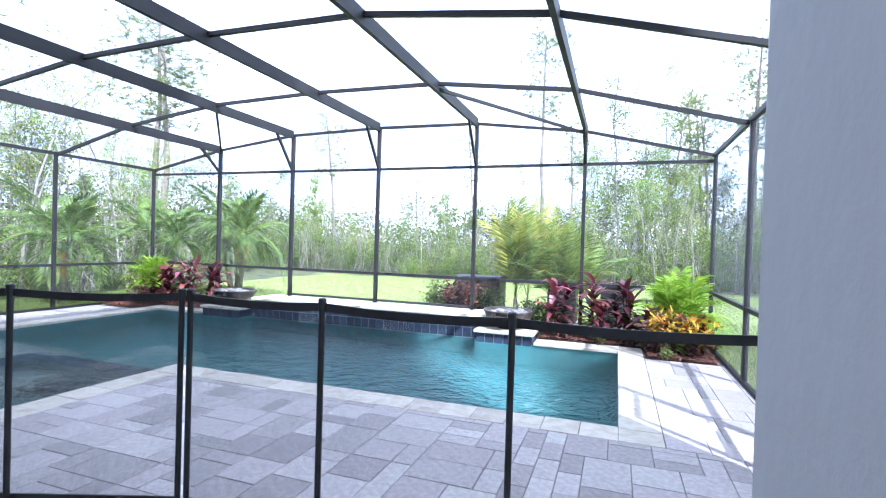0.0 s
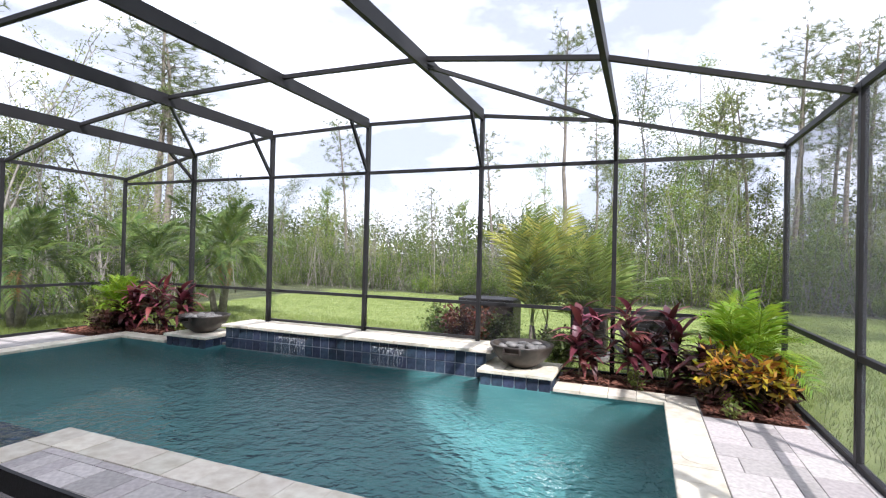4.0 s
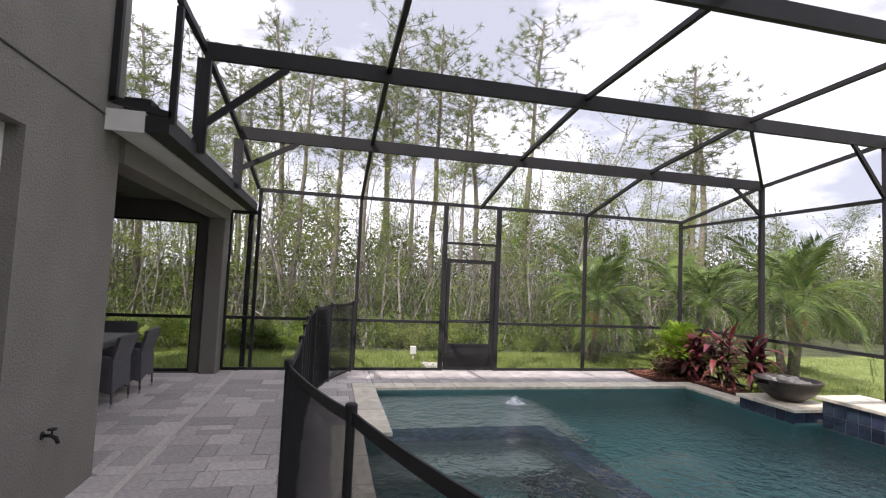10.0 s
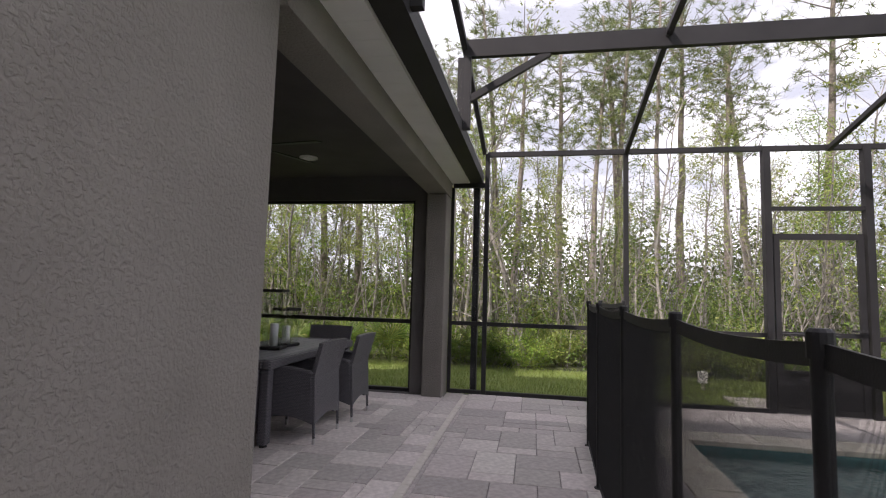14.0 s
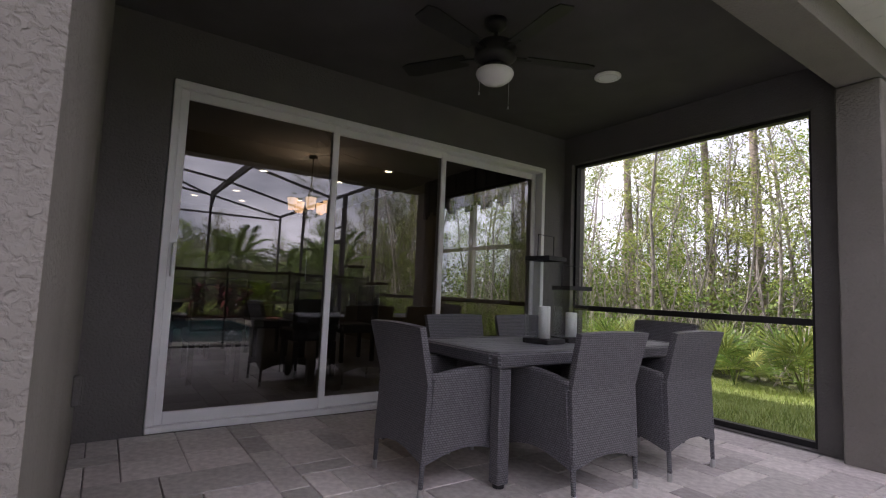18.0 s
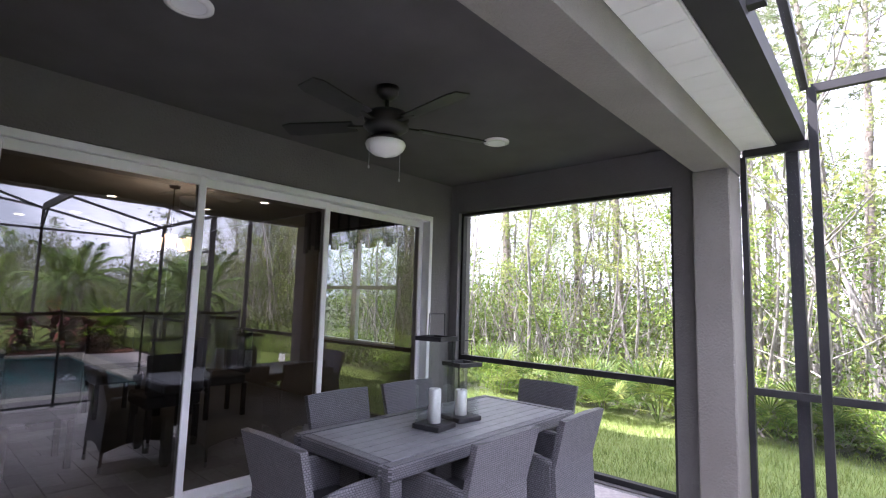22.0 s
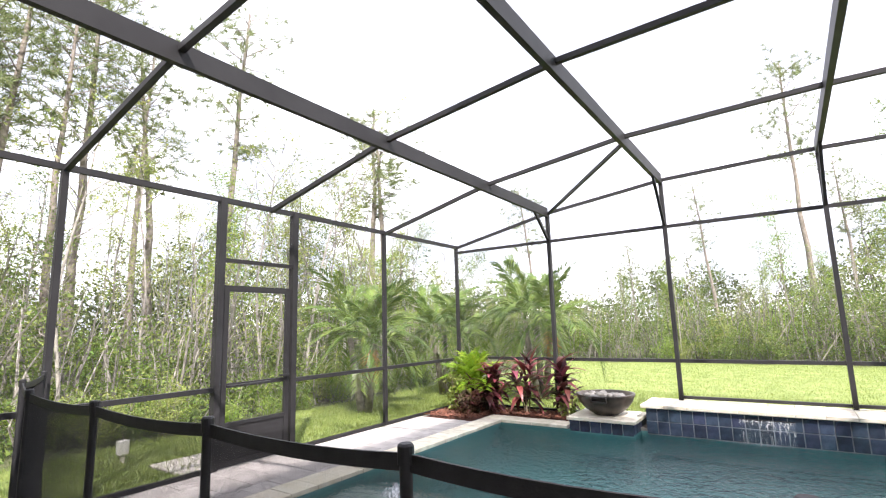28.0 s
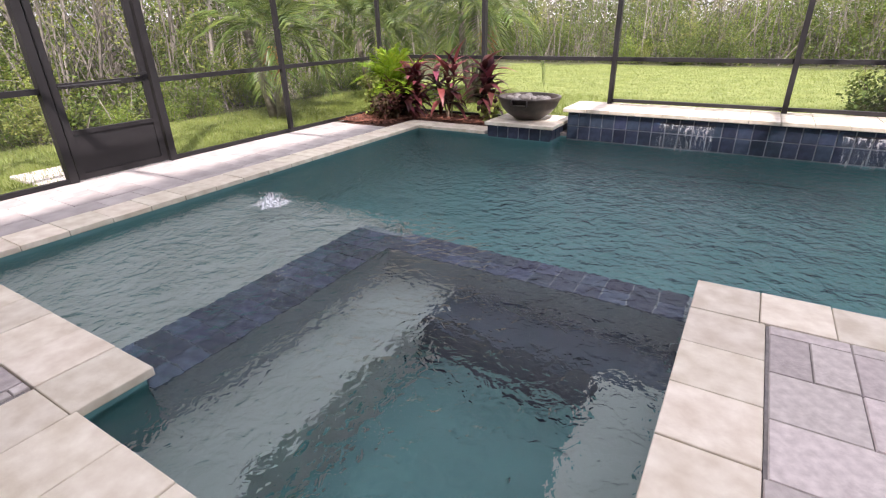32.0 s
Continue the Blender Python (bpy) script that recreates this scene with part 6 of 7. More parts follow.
def foam_mat(name="falling_water", most=0.5, start=0.50):
    m, nt, b = node_mat(name)
    N, L = nt.nodes, nt.links
    b.inputs["Base Color"].default_value = (0.92, 0.95, 0.97, 1)
    b.inputs["Roughness"].default_value = 0.08
    tr = N.new("ShaderNodeBsdfTransparent")
    tr.inputs["Color"].default_value = (0.93, 0.97, 0.98, 1)
    tc = N.new("ShaderNodeTexCoord")
    mp = N.new("ShaderNodeMapping")
    mp.inputs["Scale"].default_value = (42, 42, 2.5)
    L.new(tc.outputs["Object"], mp.inputs["Vector"])
    n = N.new("ShaderNodeTexNoise")
    n.inputs["Scale"].default_value = 1.0
    L.new(mp.outputs[0], n.inputs["Vector"])
    mr = N.new("ShaderNodeMapRange")
    mr.inputs["From Min"].default_value, mr.inputs["From Max"].default_value, mr.inputs["To Min"].default_value, mr.inputs["To Max"].default_value = start, start + 0.22, 0.03, most
    L.new(n.outputs["Fac"], mr.inputs["Value"])
    mx = N.new("ShaderNodeMixShader")
    L.new(mr.outputs[0], mx.inputs[0])
    L.new(tr.outputs[0], mx.inputs[1])
    L.new(b.outputs[0], mx.inputs[2])
    L.new(mx.outputs[0], N["Material Output"].inputs["Surface"])
    return m


M["foam"] = foam_mat()
M["splash"] = foam_mat("white_splash", 0.9, 0.36)


def build_bowl(x, y, z, seed, lip):
    b = thing("water_bowl", "round dark bronze water bowl filled with pale pebbles", "bowl", (x, y, z, 0, 0, lip), group="water bowls on the pedestals")
    bm = bmesh.new()
    lathe(bm, [(0.0, 0.0), (0.17, 0.0), (0.19, 0.015), (0.30, 0.09), (0.37, 0.17), (0.405, 0.25), (0.425, 0.285), (0.425, 0.30), (0.385, 0.30), (0.36, 0.25), (0.30, 0.20), (0.0, 0.19)], 40)
    part("shell", bm, M["bowl"], b, smooth=True)
    bm = bmesh.new()
    box(bm, -0.10, 0.10, -0.47, -0.37, 0.215, 0.23)
    box(bm, -0.11, -0.10, -0.47, -0.37, 0.215, 0.285)
    box(bm, 0.10, 0.11, -0.47, -0.37, 0.215, 0.285)
    part("spout", bm, M["bowl"], b)
    rnd = random.Random(seed)
    for k in range(26):
        a, r = rnd.uniform(0, 6.28), 0.30 * math.sqrt(rnd.random())
        s = rnd.uniform(0.035, 0.065)
        bm = bmesh.new()
        bmesh.ops.create_icosphere(bm, subdivisions=2, radius=s)
        for v in bm.verts:
            v.co = Vector((v.co.x * 1.25, v.co.y, v.co.z * 0.7)) * (1 + 0.12 * noise.noise(v.co * 25 + Vector((k, 0, 0))))
        p = part("pebble", bm, M["pebble"], b, smooth=True)
        p.matrix_basis = pose(r * math.cos(a), r * math.sin(a), 0.245 + rnd.uniform(-0.01, 0.03), 0, 0, rnd.uniform(0, 360))


build_bowl(-6.93, 8.60, 0.132, 4, 4)
build_bowl(-1.23, 8.60, 0.132, 9, -4)


def build_spill(x0, x1, seed):
    rnd = random.Random(seed)
    s = thing("water_spill", "thin sheet of water falling from the tiled wall", "water", ((x0 + x1) / 2, 8.52, 0), group="spills of the raised wall")
    w = (x1 - x0) / 2
    bm = bmesh.new()
    n, m = 26, 7
    g = [[bm.verts.new((-w + 2 * w * i / n + 0.01 * rnd.uniform(-1, 1) * j / m, -0.01 - 0.13 * math.sqrt(j / m) + 0.012 * rnd.uniform(-1, 1), 0.205 - 0.285 * (j / m) ** 1.3)) for i in range(n + 1)] for j in range(m + 1)]
    for j in range(m):
        for i in range(n):
            bm.faces.new((g[j][i], g[j][i + 1], g[j + 1][i + 1], g[j + 1][i]))
    part("sheet", bm, M["foam"], s, smooth=True)
    boxpart("spout", (-w, w, -0.012, 0.0, 0.206, 0.216), M["bronze"], s)
    for k in range(6):
        t = -w + 2 * w * (k + 0.5) / 6
        bm = bmesh.new()
        lathe(bm, [(0.0, -0.018), (0.012, -0.01), (0.014, 0.0), (0.008, 0.016), (0.0, 0.022)], 8)
        o = part("drop", bm, M["foam"], s)
        o.matrix_basis = pose(t, -0.03, 0.192)


build_spill(-5.22, -4.63, 1)
build_spill(-3.46, -2.90, 2)


def build_bubbler():
    rnd = random.Random(3)
    b = thing("bubbler_splash", "small white splash of a bubbler on the sun shelf", "water", (-7.82, 4.82, WATER))
    bm = bmesh.new()
    n, m = 20, 6
    rings = []
    for j in range(m + 1):
        t = j / m
        r = 0.02 + 0.13 * t ** 1.5
        rings.append([bm.verts.new((r * math.cos(6.283 * i / n) * rnd.uniform(0.7, 1.3), r * math.sin(6.283 * i / n) * rnd.uniform(0.7, 1.3), max(0.004, (0.085 * (1 - t) ** 1.2) * rnd.uniform(0.6, 1.3)))) for i in range(n)])
    for a, c in zip(rings, rings[1:]):
        for i in range(n):
            bm.faces.new((a[i], a[(i + 1) % n], c[(i + 1) % n], c[i]))
    bm.faces.new(rings[0])
    part("foam", bm, M["splash"], b, smooth=True)
    for k in range(30):
        bm = bmesh.new()
        bmesh.ops.create_icosphere(bm, subdivisions=1, radius=rnd.uniform(0.004, 0.010))
        o = part("droplet", bm, M["splash"], b)
        a, r = rnd.uniform(0, 6.28), rnd.uniform(0.01, 0.13)
        o.location = (r * math.cos(a), r * math.sin(a), rnd.uniform(0.0, 0.10))


build_bubbler()


# ---- garden beds ----
M["ti_red"] = leaf_mat("cordyline_red", (0.13, 0.030, 0.040), (0.28, 0.075, 0.09), 0.2, per=0.4, hue=0.025)
M["ti_dark"] = leaf_mat("cordyline_dark", (0.035, 0.012, 0.014), (0.11, 0.03, 0.035), 0.15, per=0.4, hue=0.03)
M["croton_y"] = leaf_mat("croton_yellow", (0.42, 0.22, 0.02), (0.62, 0.46, 0.04), 0.25, per=0.4, hue=0.05)
M["croton_d"] = leaf_mat("croton_dark", (0.035, 0.03, 0.012), (0.11, 0.045, 0.03), 0.15, per=0.4, hue=0.06)
M["croton_rust"] = leaf_mat("rust_leaf", (0.06, 0.025, 0.012), (0.16, 0.06, 0.03), 0.15, per=0.4, hue=0.03)
M["palm"] = leaf_mat("palm_leaf", (0.065, 0.12, 0.022), (0.18, 0.25, 0.055), 0.3, per=0.2)
M["palm_bright"] = leaf_mat("areca_leaf", (0.16, 0.30, 0.02), (0.32, 0.46, 0.04), 0.4, per=0.2)
M["palm_yellow"] = leaf_mat("palm_yellow_leaf", (0.31, 0.33, 0.05), (0.52, 0.51, 0.12), 0.4, per=0.2)
M["palm_olive"] = leaf_mat("palm_olive_leaf", (0.13, 0.19, 0.035), (0.25, 0.31, 0.075), 0.4, per=0.3)
M["palm_dead"] = leaf_mat("palm_dry_leaf", (0.38, 0.18, 0.05), (0.52, 0.29, 0.10), 0.3)
for k in ("palm", "palm_olive", "palm_yellow", "palm_bright", "ti_red", "ti_dark"):
    M[k].node_tree.nodes["Principled BSDF"].inputs["Roughness"].default_value = 0.36
M["palm_trunk"] = paint("palm_trunk", (0.16, 0.14, 0.11), (0.30, 0.27, 0.22), 14, 0.9, 0.9, 18, dist=0.02)
M["cane"] = paint("plant_cane", (0.14, 0.10, 0.07), (0.24, 0.19, 0.13), 20, 0.85, 0.4, 50)


def blade_mesh(L, W, droop, material, n=7, fold=0.25):
    """A lance-shaped leaf along +x that arches over."""
    vs, fs = [], []
    for i in range(n + 1):
        t = i / n
        x, z = L * (t - 0.12 * droop * t * t), L * (0.35 * t - droop * t * t)
        w = W * math.sin(math.pi * min(0.97, 0.06 + 0.94 * t) ** 0.8) * 0.5 + 0.002
        vs += [(x, -w, z + fold * w), (x, 0, z), (x, w, z + fold * w)]
        if i:
            a, b = 3 * (i - 1), 3 * i
            fs += [(a, a + 1, b + 1, b), (a + 1, a + 2, b + 2, b + 1)]
    me = cloud_mesh(vs, fs, material)
    for p in me.polygons:
        p.use_smooth = True
    return me


def build_ti(x, y, h, seed, dark=0.3, canes=3):
    rnd = random.Random(seed)
    t = thing("cordyline_plant", "red cordyline with lance leaves on thin canes" if dark < 0.6 else "dark maroon cordyline with lance leaves on thin canes", "plant", (x, y, 0.0), group="cordylines of the beds")
    for c in range(canes):
        hh = h * (1.0 if c == 0 else rnd.uniform(0.5, 0.95))
        lean = Vector((rnd.uniform(-0.20, 0.20), rnd.uniform(-0.14, 0.14), hh * 0.82)) if c else Vector((0, 0, hh * 0.82))
        bm = bmesh.new()
        base = Vector((rnd.uniform(-0.08, 0.08), rnd.uniform(-0.06, 0.06), 0))
        tube(bm, [base, base + lean * 0.5, base + lean], [0.013, 0.012, 0.009], 7)
        part("cane", bm, M["cane"], t)
        for k in range(22):
            f = k / 21
            p = base + lean * (0.30 + 0.70 * f)
            me = TI[1 if rnd.random() < (dark + 0.5 * (1 - f)) else 0][rnd.randrange(3)]
            o = part("leaf", me, None, t)
            o.matrix_basis = pose(p.x, p.y, p.z, 0, rnd.uniform(-42, 12) - 18 * f + 22 * (1 - f), k * 137.5 + rnd.uniform(-20, 20)) @ Matrix.Diagonal((1, 1, 1, 1)) @ Matrix.Scale(rnd.uniform(0.75, 1.1), 4)


TI = [[blade_mesh(0.40, 0.105, d, M[m]) for d in (0.25, 0.5, 0.75)] for m in ("ti_red", "ti_dark")]


def frond_mesh(L, droop, leaflets, llen, wid, material, vee=0.5, seed=0, sag=0.6, fwd=0.62):
    """A feather palm frond along +x: a thin rib with two rows of leaflets."""
    rnd = random.Random(seed)
    vs, fs = [], []

    def rib(t):
        return Vector((L * (t - 0.18 * droop * t * t), 0, L * (0.55 * t - droop * t * t)))

    n = 10
    for i in range(n + 1):
        p, r = rib(i / n), 0.012 * (1 - 0.8 * i / n)
        vs += [p + Vector((0, -r, 0)), p + Vector((0, r, 0)), p + Vector((0, 0, r))]
        if i:
            a, b = 3 * (i - 1), 3 * i
            for k in range(3):
                fs.append((a + k, a + (k + 1) % 3, b + (k + 1) % 3, b + k))
    for k in range(leaflets):
        t = 0.16 + 0.84 * k / leaflets
        p = rib(t)
        d = (rib(min(1, t + 0.02)) - rib(t - 0.02)).normalized()
        ln = llen * (0.55 + 0.75 * math.sin(math.pi * (0.15 + 0.80 * t))) * rnd.uniform(0.85, 1.1)
        for s in (-1, 1):
            w = (d * fwd + Vector((0, s, 0)) * 0.8 + Vector((0, 0, vee * rnd.uniform(0.4, 1.0)))).normalized()
            q1 = p + w * ln * 0.45
            q2 = q1 + (w * 0.85 - Vector((0, 0, sag * rnd.uniform(0.6, 1.1)))).normalized() * ln * 0.55
            side = d * wid * 0.5
            b = len(vs)
            vs += [p, q1 + side, q1 - side, q2]
            fs += [(b, b + 1, b + 2), (b + 1, b + 3, b + 2)]
    return cloud_mesh(vs, fs, material)


FR = {"dark": [frond_mesh(1.6, d, 32, 0.52, 0.046, M["palm"], 0.4, seed=i, sag=0.6, fwd=0.95) for i, d in enumerate((0.5, 0.8, 1.1))],
      "areca": [frond_mesh(0.95, d, 22, 0.32, 0.036, M["palm_bright"], seed=5 + i) for i, d in enumerate((0.35, 0.55, 0.8))],
      "yellow": [frond_mesh(2.1, d, 24, 0.62, 0.056, M["palm_yellow"], 0.15, seed=9 + i) for i, d in enumerate((0.10, 0.20, 0.34))],
      "green": [frond_mesh(2.0, d, 24, 0.62, 0.056, M["palm_olive"], 0.15, seed=13 + i) for i, d in enumerate((0.15, 0.3, 0.5))],
      "dead": [frond_mesh(0.8, 1.3, 26, 0.30, 0.03, M["palm_dead"], seed=20)]}


def build_palm(x, y, z, kind, stems, h, fronds, label, seed, scale=1.0, spread=0.25, tilt=(5, 75), dead=0):
    rnd = random.Random(seed)
    p = thing("palm", label, "palm", (x, y, z))
    for s in range(stems):
        a = 6.283 * s / max(1, stems) + rnd.uniform(-0.4, 0.4)
        top = Vector((math.cos(a) * spread * rnd.uniform(0.6, 1.2), math.sin(a) * spread * rnd.uniform(0.6, 1.2), h * rnd.uniform(0.8, 1.05))) if stems > 1 else Vector((0, 0, h))
        base = Vector((top.x * 0.25, top.y * 0.25, 0))
        if h > 0.25:
            bm = bmesh.new()
            r = 0.065 if h > 0.9 else 0.03
            tube(bm, [base, base.lerp(top, 0.5) + Vector((rnd.uniform(-0.03, 0.03), 0, 0)), top], [r * 1.25, r, r * 0.8], 9)
            part("trunk", bm, M["palm_trunk"], p, smooth=True)
        for k in range(fronds):
            f = (k + 0.5) / fronds
            kinds = FR[kind if not isinstance(kind, tuple) else kind[0 if rnd.random() < 0.5 else 1]]
            me = kinds[min(2, int(f * 3))]
            el = tilt[1] + (tilt[0] - tilt[1]) * f
            o = part("frond", me, None, p)
            o.matrix_basis = pose(top.x, top.y, top.z, 0, -(el - 25) + rnd.uniform(-8, 8), k * 137.5 + 60 * s + rnd.uniform(-15, 15)) @ Matrix.Scale(scale * rnd.uniform(0.85, 1.1), 4)
        for k in range(dead if s == 0 else 0):
            o = part("dry_frond", FR["dead"][0], None, p, "dry orange hanging frond")
            o.matrix_basis = pose(top.x, top.y, top.z - 0.1, 0, 30, -70 + 50 * k) @ Matrix.Scale(0.7, 4)


build_palm(-11.25, 8.0, -0.06, "dark", 3, 1.45, 9, "cluster palm with arching dark green fronds and a dry orange frond", 1, 0.84, 0.34, tilt=(15, 84), dead=1)
build_palm(-11.2, 10.6, -0.06, "dark", 3, 1.55, 9, "cluster palm with arching dark green fronds", 2, 0.88, 0.36, tilt=(15, 84))
build_palm(-8.98, 10.9, -0.06, "dark", 3, 1.55, 9, "cluster palm with arching dark green fronds", 3, 0.88, 0.36, tilt=(15, 84), dead=1)
build_palm(-1.45, 10.5, -0.06, ("yellow", "green"), 3, 0.5, 6, "large bushy palm with yellow-green feather fronds", 5, 0.88, 0.20, tilt=(66, 100))
build_palm(-0.55, 10.9, -0.06, "green", 3, 0.4, 8, "bushy palm with green feather fronds", 6, 0.75, 0.22, tilt=(60, 96))
build_palm(-9.35, 8.80, 0.0, "areca", 3, 0.45, 8, "bright green areca palm in the mulched bed", 7, 0.68, 0.10, tilt=(35, 90))
build_palm(1.35, 8.85, 0.0, "areca", 3, 0.40, 11, "bright green areca palm in the mulched bed", 8, 0.85, 0.14, tilt=(20, 88))
for i, (x, y, h, dk) in enumerate(((-8.85, 8.72, 0.95, 0.25), (-8.28, 8.78, 1.02, 0.2), (-7.72, 8.82, 1.0, 0.45), (-0.42, 8.74, 1.08, 0.15), (0.12, 8.80, 1.18, 0.15), (0.62, 8.86, 1.08, 0.8))):
    build_ti(x, y, h, 40 + i, dk)
for i, (x, y, h) in enumerate(((-8.95, 8.60, 0.55), (-9.30, 8.62, 0.5), (0.85, 8.62, 0.6))):
    build_ti(x, y, h, 60 + i, 1.0, 3)


def build_croton(x, y, r, h, seed):
    rnd = random.Random(seed)
    c = thing("croton_shrub", "croton shrub with yellow tops over dark leaves", "shrub", (x, y, 0), group="crotons of the bed")
    bm = bmesh.new()
    tops, lows = [], []
    for k in range(16):
        a, q = rnd.uniform(0, 6.283), r * math.sqrt(rnd.random())
        top = Vector((q * math.cos(a), q * math.sin(a), h * (1 - 0.45 * (q / r) ** 2) * rnd.uniform(0.85, 1.05)))
        tube(bm, [(top.x * 0.3, top.y * 0.3, 0), top * 0.6, top], [0.010, 0.008, 0.005], 5, False)
        for j in range(70):
            f = rnd.uniform(0.2, 1.0)
            p = Vector((top.x * 0.3, top.y * 0.3, 0)).lerp(top, f) + Vector((rnd.gauss(0, 0.05), rnd.gauss(0, 0.05), rnd.gauss(0, 0.03)))
            (tops if f > 0.72 and rnd.random() < 0.75 else lows).append(p)
    part("wood", bm, M["cane"], c)
    for nm, pts, mt in (("upper_foliage", tops, "croton_y"), ("lower_foliage", lows, "croton_d")):
        vs, fs = leaf_quads(pts, rnd, 0.125, elong=3.2)
        part(nm, cloud_mesh(vs, fs, M[mt]), None, c)


for i, (x, y, r, h) in enumerate(((1.08, 8.20, 0.26, 0.62), (1.42, 8.15, 0.26, 0.60), (1.62, 8.45, 0.24, 0.58), (1.2, 8.5, 0.22, 0.6))):
    build_croton(x, y, r, h, 80 + i)


def build_small_shrub(x, y, r, h, seed, mat, label, name="shrub", z=0.0, size=0.07, n=700, elong=2.0):
    rnd = random.Random(seed)
    s = thing(name, label, "shrub", (x, y, z))
    bm = bmesh.new()
    pts = []
    for k in range(9):
        a, q = rnd.uniform(0, 6.283), r * math.sqrt(rnd.random())
        top = Vector((q * math.cos(a), q * math.sin(a), h * rnd.uniform(0.6, 1.0)))
        tube(bm, [(top.x * 0.3, top.y * 0.3, 0), top * 0.55, top], [0.009, 0.007, 0.004], 5, False)
        for j in range(n // 9):
            f = rnd.uniform(0.15, 1.0)
            pts.append(Vector((top.x * 0.3, top.y * 0.3, 0)).lerp(top, f) + Vector((rnd.gauss(0, r * 0.25), rnd.gauss(0, r * 0.25), rnd.gauss(0, 0.04))))
    part("wood", bm, M["cane"], s)
    vs, fs = leaf_quads(pts, rnd, size, elong=elong)
    part("foliage", cloud_mesh(vs, fs, M[mat]), None, s)


build_small_shrub(-9.45, 8.45, 0.22, 0.7, 90, "leaf_light", "loose green and bronze shrub in the mulched bed")
build_small_shrub(-9.15, 8.28, 0.24, 0.45, 96, "croton_d", "loose bronze and brown shrub in the mulched bed", n=420, size=0.09, elong=2.6)
build_small_shrub(-7.55, 8.68, 0.12, 0.38, 91, "leaf_light", "small green shrub in the mulched bed", n=160, size=0.08)
build_small_shrub(0.2, 8.6, 0.10, 0.22, 92, "leaf_light", "small fresh green plant in the mulched bed", n=130, size=0.06)
build_small_shrub(1.1, 7.85, 0.08, 0.16, 93, "leaf_light", "small fresh green plant at the bed's edge", n=90, size=0.06)
# outside the north screen: clipped bush, dark cabinet, grill
build_small_shrub(-3.05, 10.2, 0.30, 0.82, 94, "leaf", "dense dark green clipped bush outside the screen", z=-0.06, size=0.06, n=2600)
build_small_shrub(-2.45, 9.75, 0.34, 0.86, 95, "croton_rust", "rust-red bush outside the screen", z=-0.06, size=0.08, n=2400)
build_small_shrub(-1.98, 10.05, 0.28, 0.70, 97, "leaf_deep", "dark green bush outside the screen", z=-0.06, size=0.06, n=2000)
build_small_shrub(-0.9, 10.0, 0.30, 0.55, 98, "leaf_deep", "dark green bush outside the screen", z=-0.06, size=0.07, n=1500)


def build_outside():
    c = thing("storage_cabinet", "dark brown outdoor equipment cabinet on the lawn", "cabinet", (-2.25, 10.55, -0.06))
    boxpart("body", (-0.48, 0.48, -0.3, 0.3, 0, 0.85), M["bowl"], c, bev=0.01)
    boxpart("lid", (-0.50, 0.50, -0.32, 0.32, 0.851, 0.91), M["bronze"], c, bev=0.012)
    for k in range(3):
        boxpart("slat", (-0.46, 0.46, -0.312, -0.301, 0.12 + 0.24 * k, 0.32 + 0.24 * k), M["bowl"], c, bev=0.004)
    for x in (-0.55, 0.45):
        g = thing("pool_pump_unit", "grey pool equipment unit behind the bed", "pump", (x, 10.6, -0.06))
        boxpart("pad", (-0.32, 0.32, -0.3, 0.3, 0, 0.08), M["joint"], g)
        boxpart("case", (-0.28, 0.28, -0.25, 0.25, 0.081, 0.80), M["bowl"], g, bev=0.02)
        for k in range(9):
            boxpart("louvre", (-0.25, 0.25, -0.262, -0.251, 0.16 + 0.065 * k, 0.20 + 0.065 * k), M["fan_dark"], g)
        boxpart("top", (-0.29, 0.29, -0.26, 0.26, 0.801, 0.84), M["bronze"], g, bev=0.01)


build_outside()


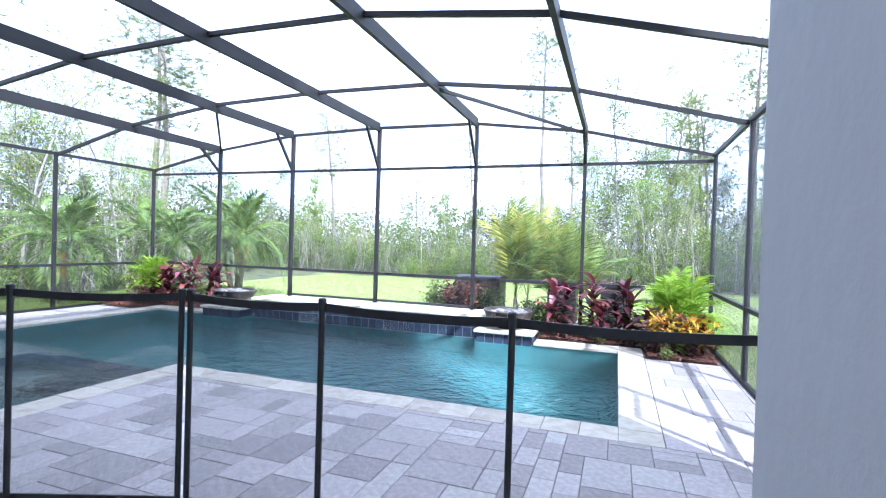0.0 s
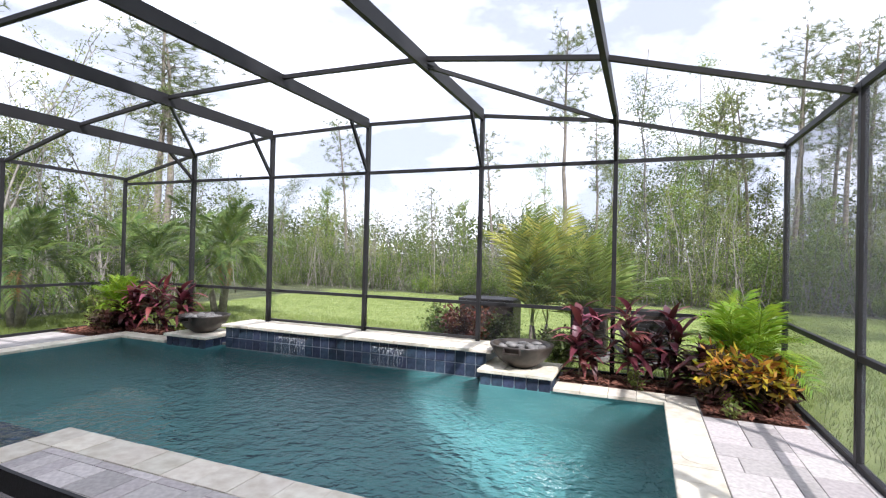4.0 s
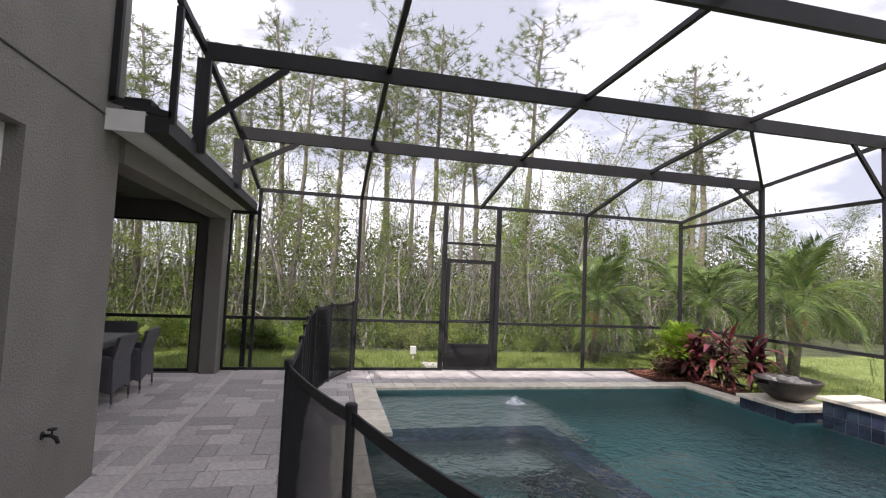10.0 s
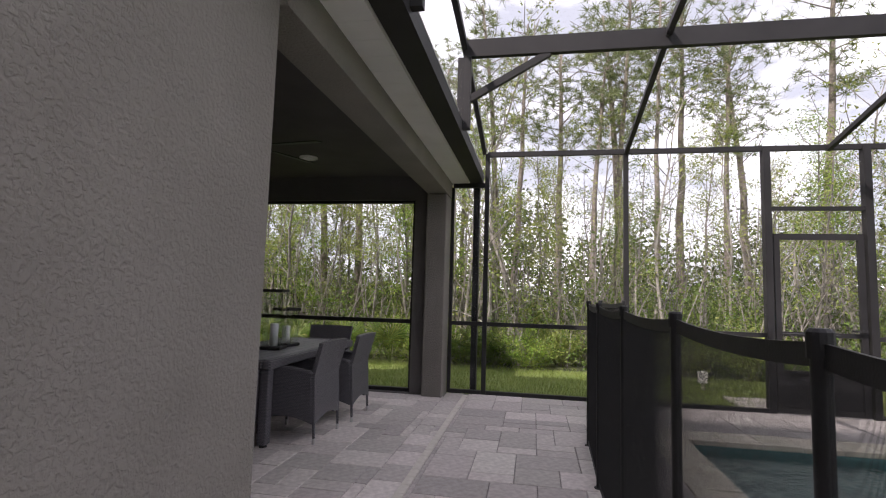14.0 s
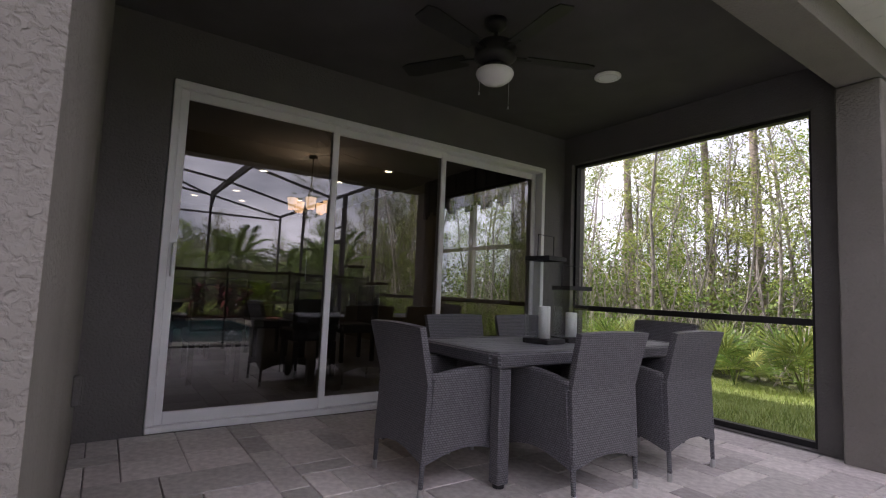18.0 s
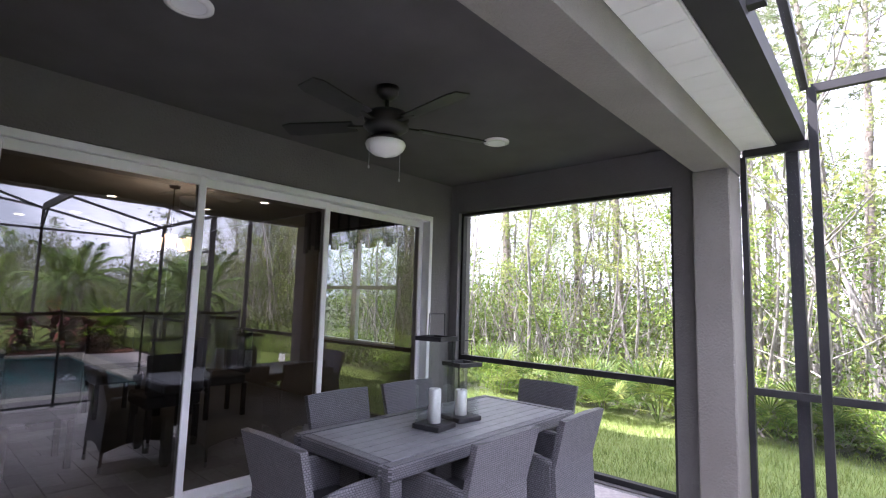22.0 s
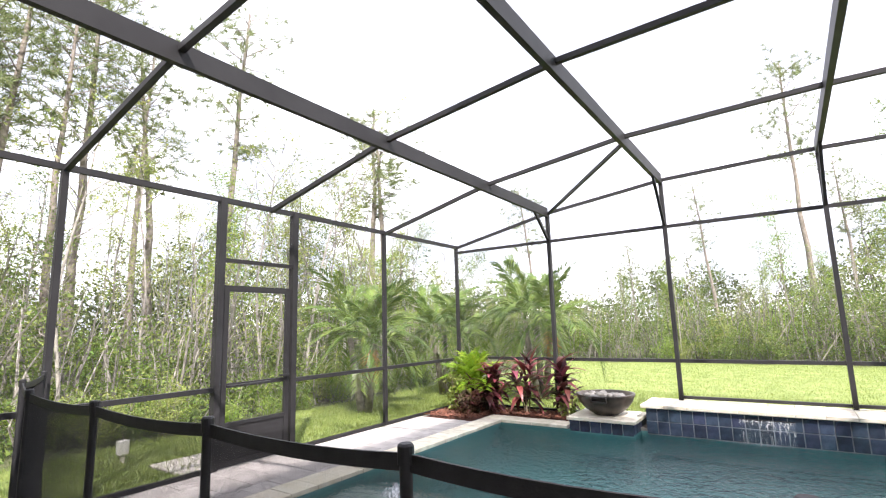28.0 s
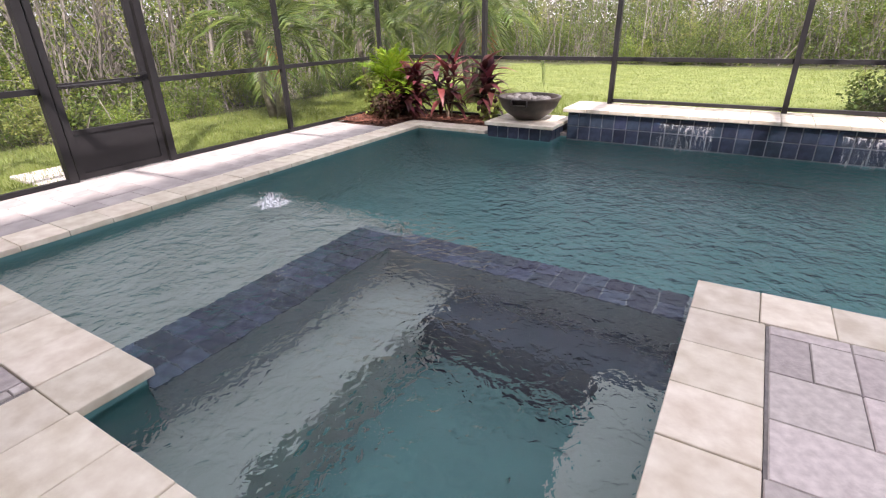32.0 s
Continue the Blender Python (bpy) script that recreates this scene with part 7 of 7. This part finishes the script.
def build_mulch():
    rnd = random.Random(5)
    for nm, rects in (("mulch_bed_west", ((-9.78, -7.4, 8.505, 9.08), (-9.78, -8.84, 7.86, 8.503))), ("mulch_bed_east", ((-0.73, 1.76, 8.535, 9.08), (0.862, 1.76, 7.80, 8.533)))):
        b = thing(nm, "planting bed of red-brown bark mulch", "mulch", kind="structure")
        for r in rects:
            nx, ny = 30, 12
            vs, fs = [], []
            for i in range(nx + 1):
                for j in range(ny + 1):
                    x, y = r[0] + (r[1] - r[0]) * i / nx, r[2] + (r[3] - r[2]) * j / ny
                    edge = min(i, nx - i, j * 2, (ny - j) * 2) > 0
                    vs.append((x, y, -0.008 + (0.03 * abs(noise.noise(Vector((x * 4, y * 4, 0)))) if edge else 0)))
            for i in range(nx):
                for j in range(ny):
                    k = i * (ny + 1) + j
                    fs.append((k, k + ny + 1, k + ny + 2, k + 1))
            part("soil", cloud_mesh(vs, fs, M["mulch"]), None, b)
            vs, fs = [], []
            for k in range(int(900 * (r[1] - r[0]) * (r[3] - r[2]))):
                x, y = rnd.uniform(r[0] + 0.02, r[1] - 0.02), rnd.uniform(r[2] + 0.02, r[3] - 0.02)
                a, L, w = rnd.uniform(0, 3.14), rnd.uniform(0.02, 0.06), rnd.uniform(0.006, 0.014)
                d, s = Vector((math.cos(a) * L, math.sin(a) * L, rnd.uniform(-0.015, 0.015))), Vector((-math.sin(a) * w, math.cos(a) * w, rnd.uniform(-0.006, 0.006)))
                p = Vector((x, y, 0.022 + 0.02 * rnd.random()))
                q = len(vs)
                vs += [p - d - s, p + d - s, p + d + s, p - d + s, p + Vector((0, 0, 0.008))]
                fs += [(q, q + 1, q + 4), (q + 1, q + 2, q + 4), (q + 2, q + 3, q + 4), (q + 3, q, q + 4)]
            tagged(part("bark_chips", cloud_mesh(vs, fs, M["mulch_chip"]), None, b), kind="stuff")


M["mulch_chip"] = paint("bark_chip", (0.09, 0.032, 0.02), (0.22, 0.09, 0.055), 30, 0.9, per=0.45)
build_mulch()


# ---- grass ----
def build_grass():
    m = leaf_mat("grass_blade", (0.16, 0.22, 0.045), (0.28, 0.34, 0.095), 0.3, per=0.3, hue=0.02)
    rng = np.random.default_rng(8)
    vs, n_all = [], 0
    for x0, x1, y0, y1, den, h, w in ((-12.4, XW - 0.07, -5, 13, 1500, 0.075, 0.006), (-12.2, XE + 3, YN + 0.08, 12.5, 900, 0.07, 0.008), (XE + 0.08, 6, 0.5, 10, 350, 0.08, 0.012), (-12, 8, 12.5, 20.8, 500, 0.035, 0.009)):
        n = int((x1 - x0) * (y1 - y0) * den)
        x, y = rng.uniform(x0, x1, n), rng.uniform(y0, y1, n)
        a, L = rng.uniform(0, 2 * np.pi, n), h * rng.uniform(0.6, 1.35, n)
        lx, ly = rng.normal(0, 0.35, n) * L, rng.normal(0, 0.35, n) * L
        base = np.stack([x, y, np.full(n, -0.062)], 1)
        s = np.stack([np.cos(a), np.sin(a), np.zeros(n)], 1) * (w / 2)
        tip = base + np.stack([lx, ly, L], 1)
        vs.append(np.stack([base - s, base + s, tip], 1).reshape(-1, 3))
        n_all += n
    v = np.concatenate(vs)
    me = bpy.data.meshes.new("mesh")
    me.vertices.add(len(v))
    me.vertices.foreach_set("co", v.astype(np.float32).ravel())
    me.loops.add(len(v))
    me.loops.foreach_set("vertex_index", np.arange(len(v), dtype=np.int32))
    me.polygons.add(n_all)
    me.polygons.foreach_set("loop_start", np.arange(0, len(v), 3, dtype=np.int32))
    me.update(calc_edges=True)
    me.materials.append(m)
    tagged(new("grass", me), "short green lawn grass", "grass", kind="stuff")


build_grass()


# ---- pavers, last ----
HOLES = [(-8.803, -6.64, 2.545, 4.9), (-6.66, -6.30, 2.24, 4.9), (-6.35, -4.057, 2.243, 4.9), (-9.9, XE, 0.683, 0.747)]
pave("floor_patio_west", XW + 0.03, -5.44, 0.47, 2.87, "weathered grey concrete pavers in a random pattern", HOLES + [(-8.8, -6.64, 2.545, 3)], near=(-6, 1.2), seed=1)
pave("floor_patio_middle", -5.44, -1.9, YH, 4.545, "weathered grey concrete pavers in a random pattern", HOLES + [(-4.5, -4.057, 2.24, 4.9)], near=(-3.2, 2.6), seed=2)
pave("floor_patio_east", -1.9, XE - 0.03, 0.585, 4.545, "weathered grey concrete pavers in a random pattern", HOLES + [], near=(-0.3, 3.4), seed=3)
pave("floor_recess", -0.298, 0.468, -0.995, 0.583, "weathered grey concrete pavers in a random pattern", [(-1.0, -0.3, 0, 0.6)], seed=4)
pave("floor_porch", -9.576, XP, YS + 0.02, 0.468, "weathered grey concrete pavers in a random pattern", [], near=(-7, -0.3), seed=5)
pave("floor_walk_west", XW + 0.03, -8.803, 2.872, 7.855, "pale cream concrete pavers along the screen", [], mat="paver_pale", seed=6)
pave("floor_walk_east", 0.845, XE - 0.03, 4.548, 7.795, "pale grey concrete pavers along the screen", [], seed=7)
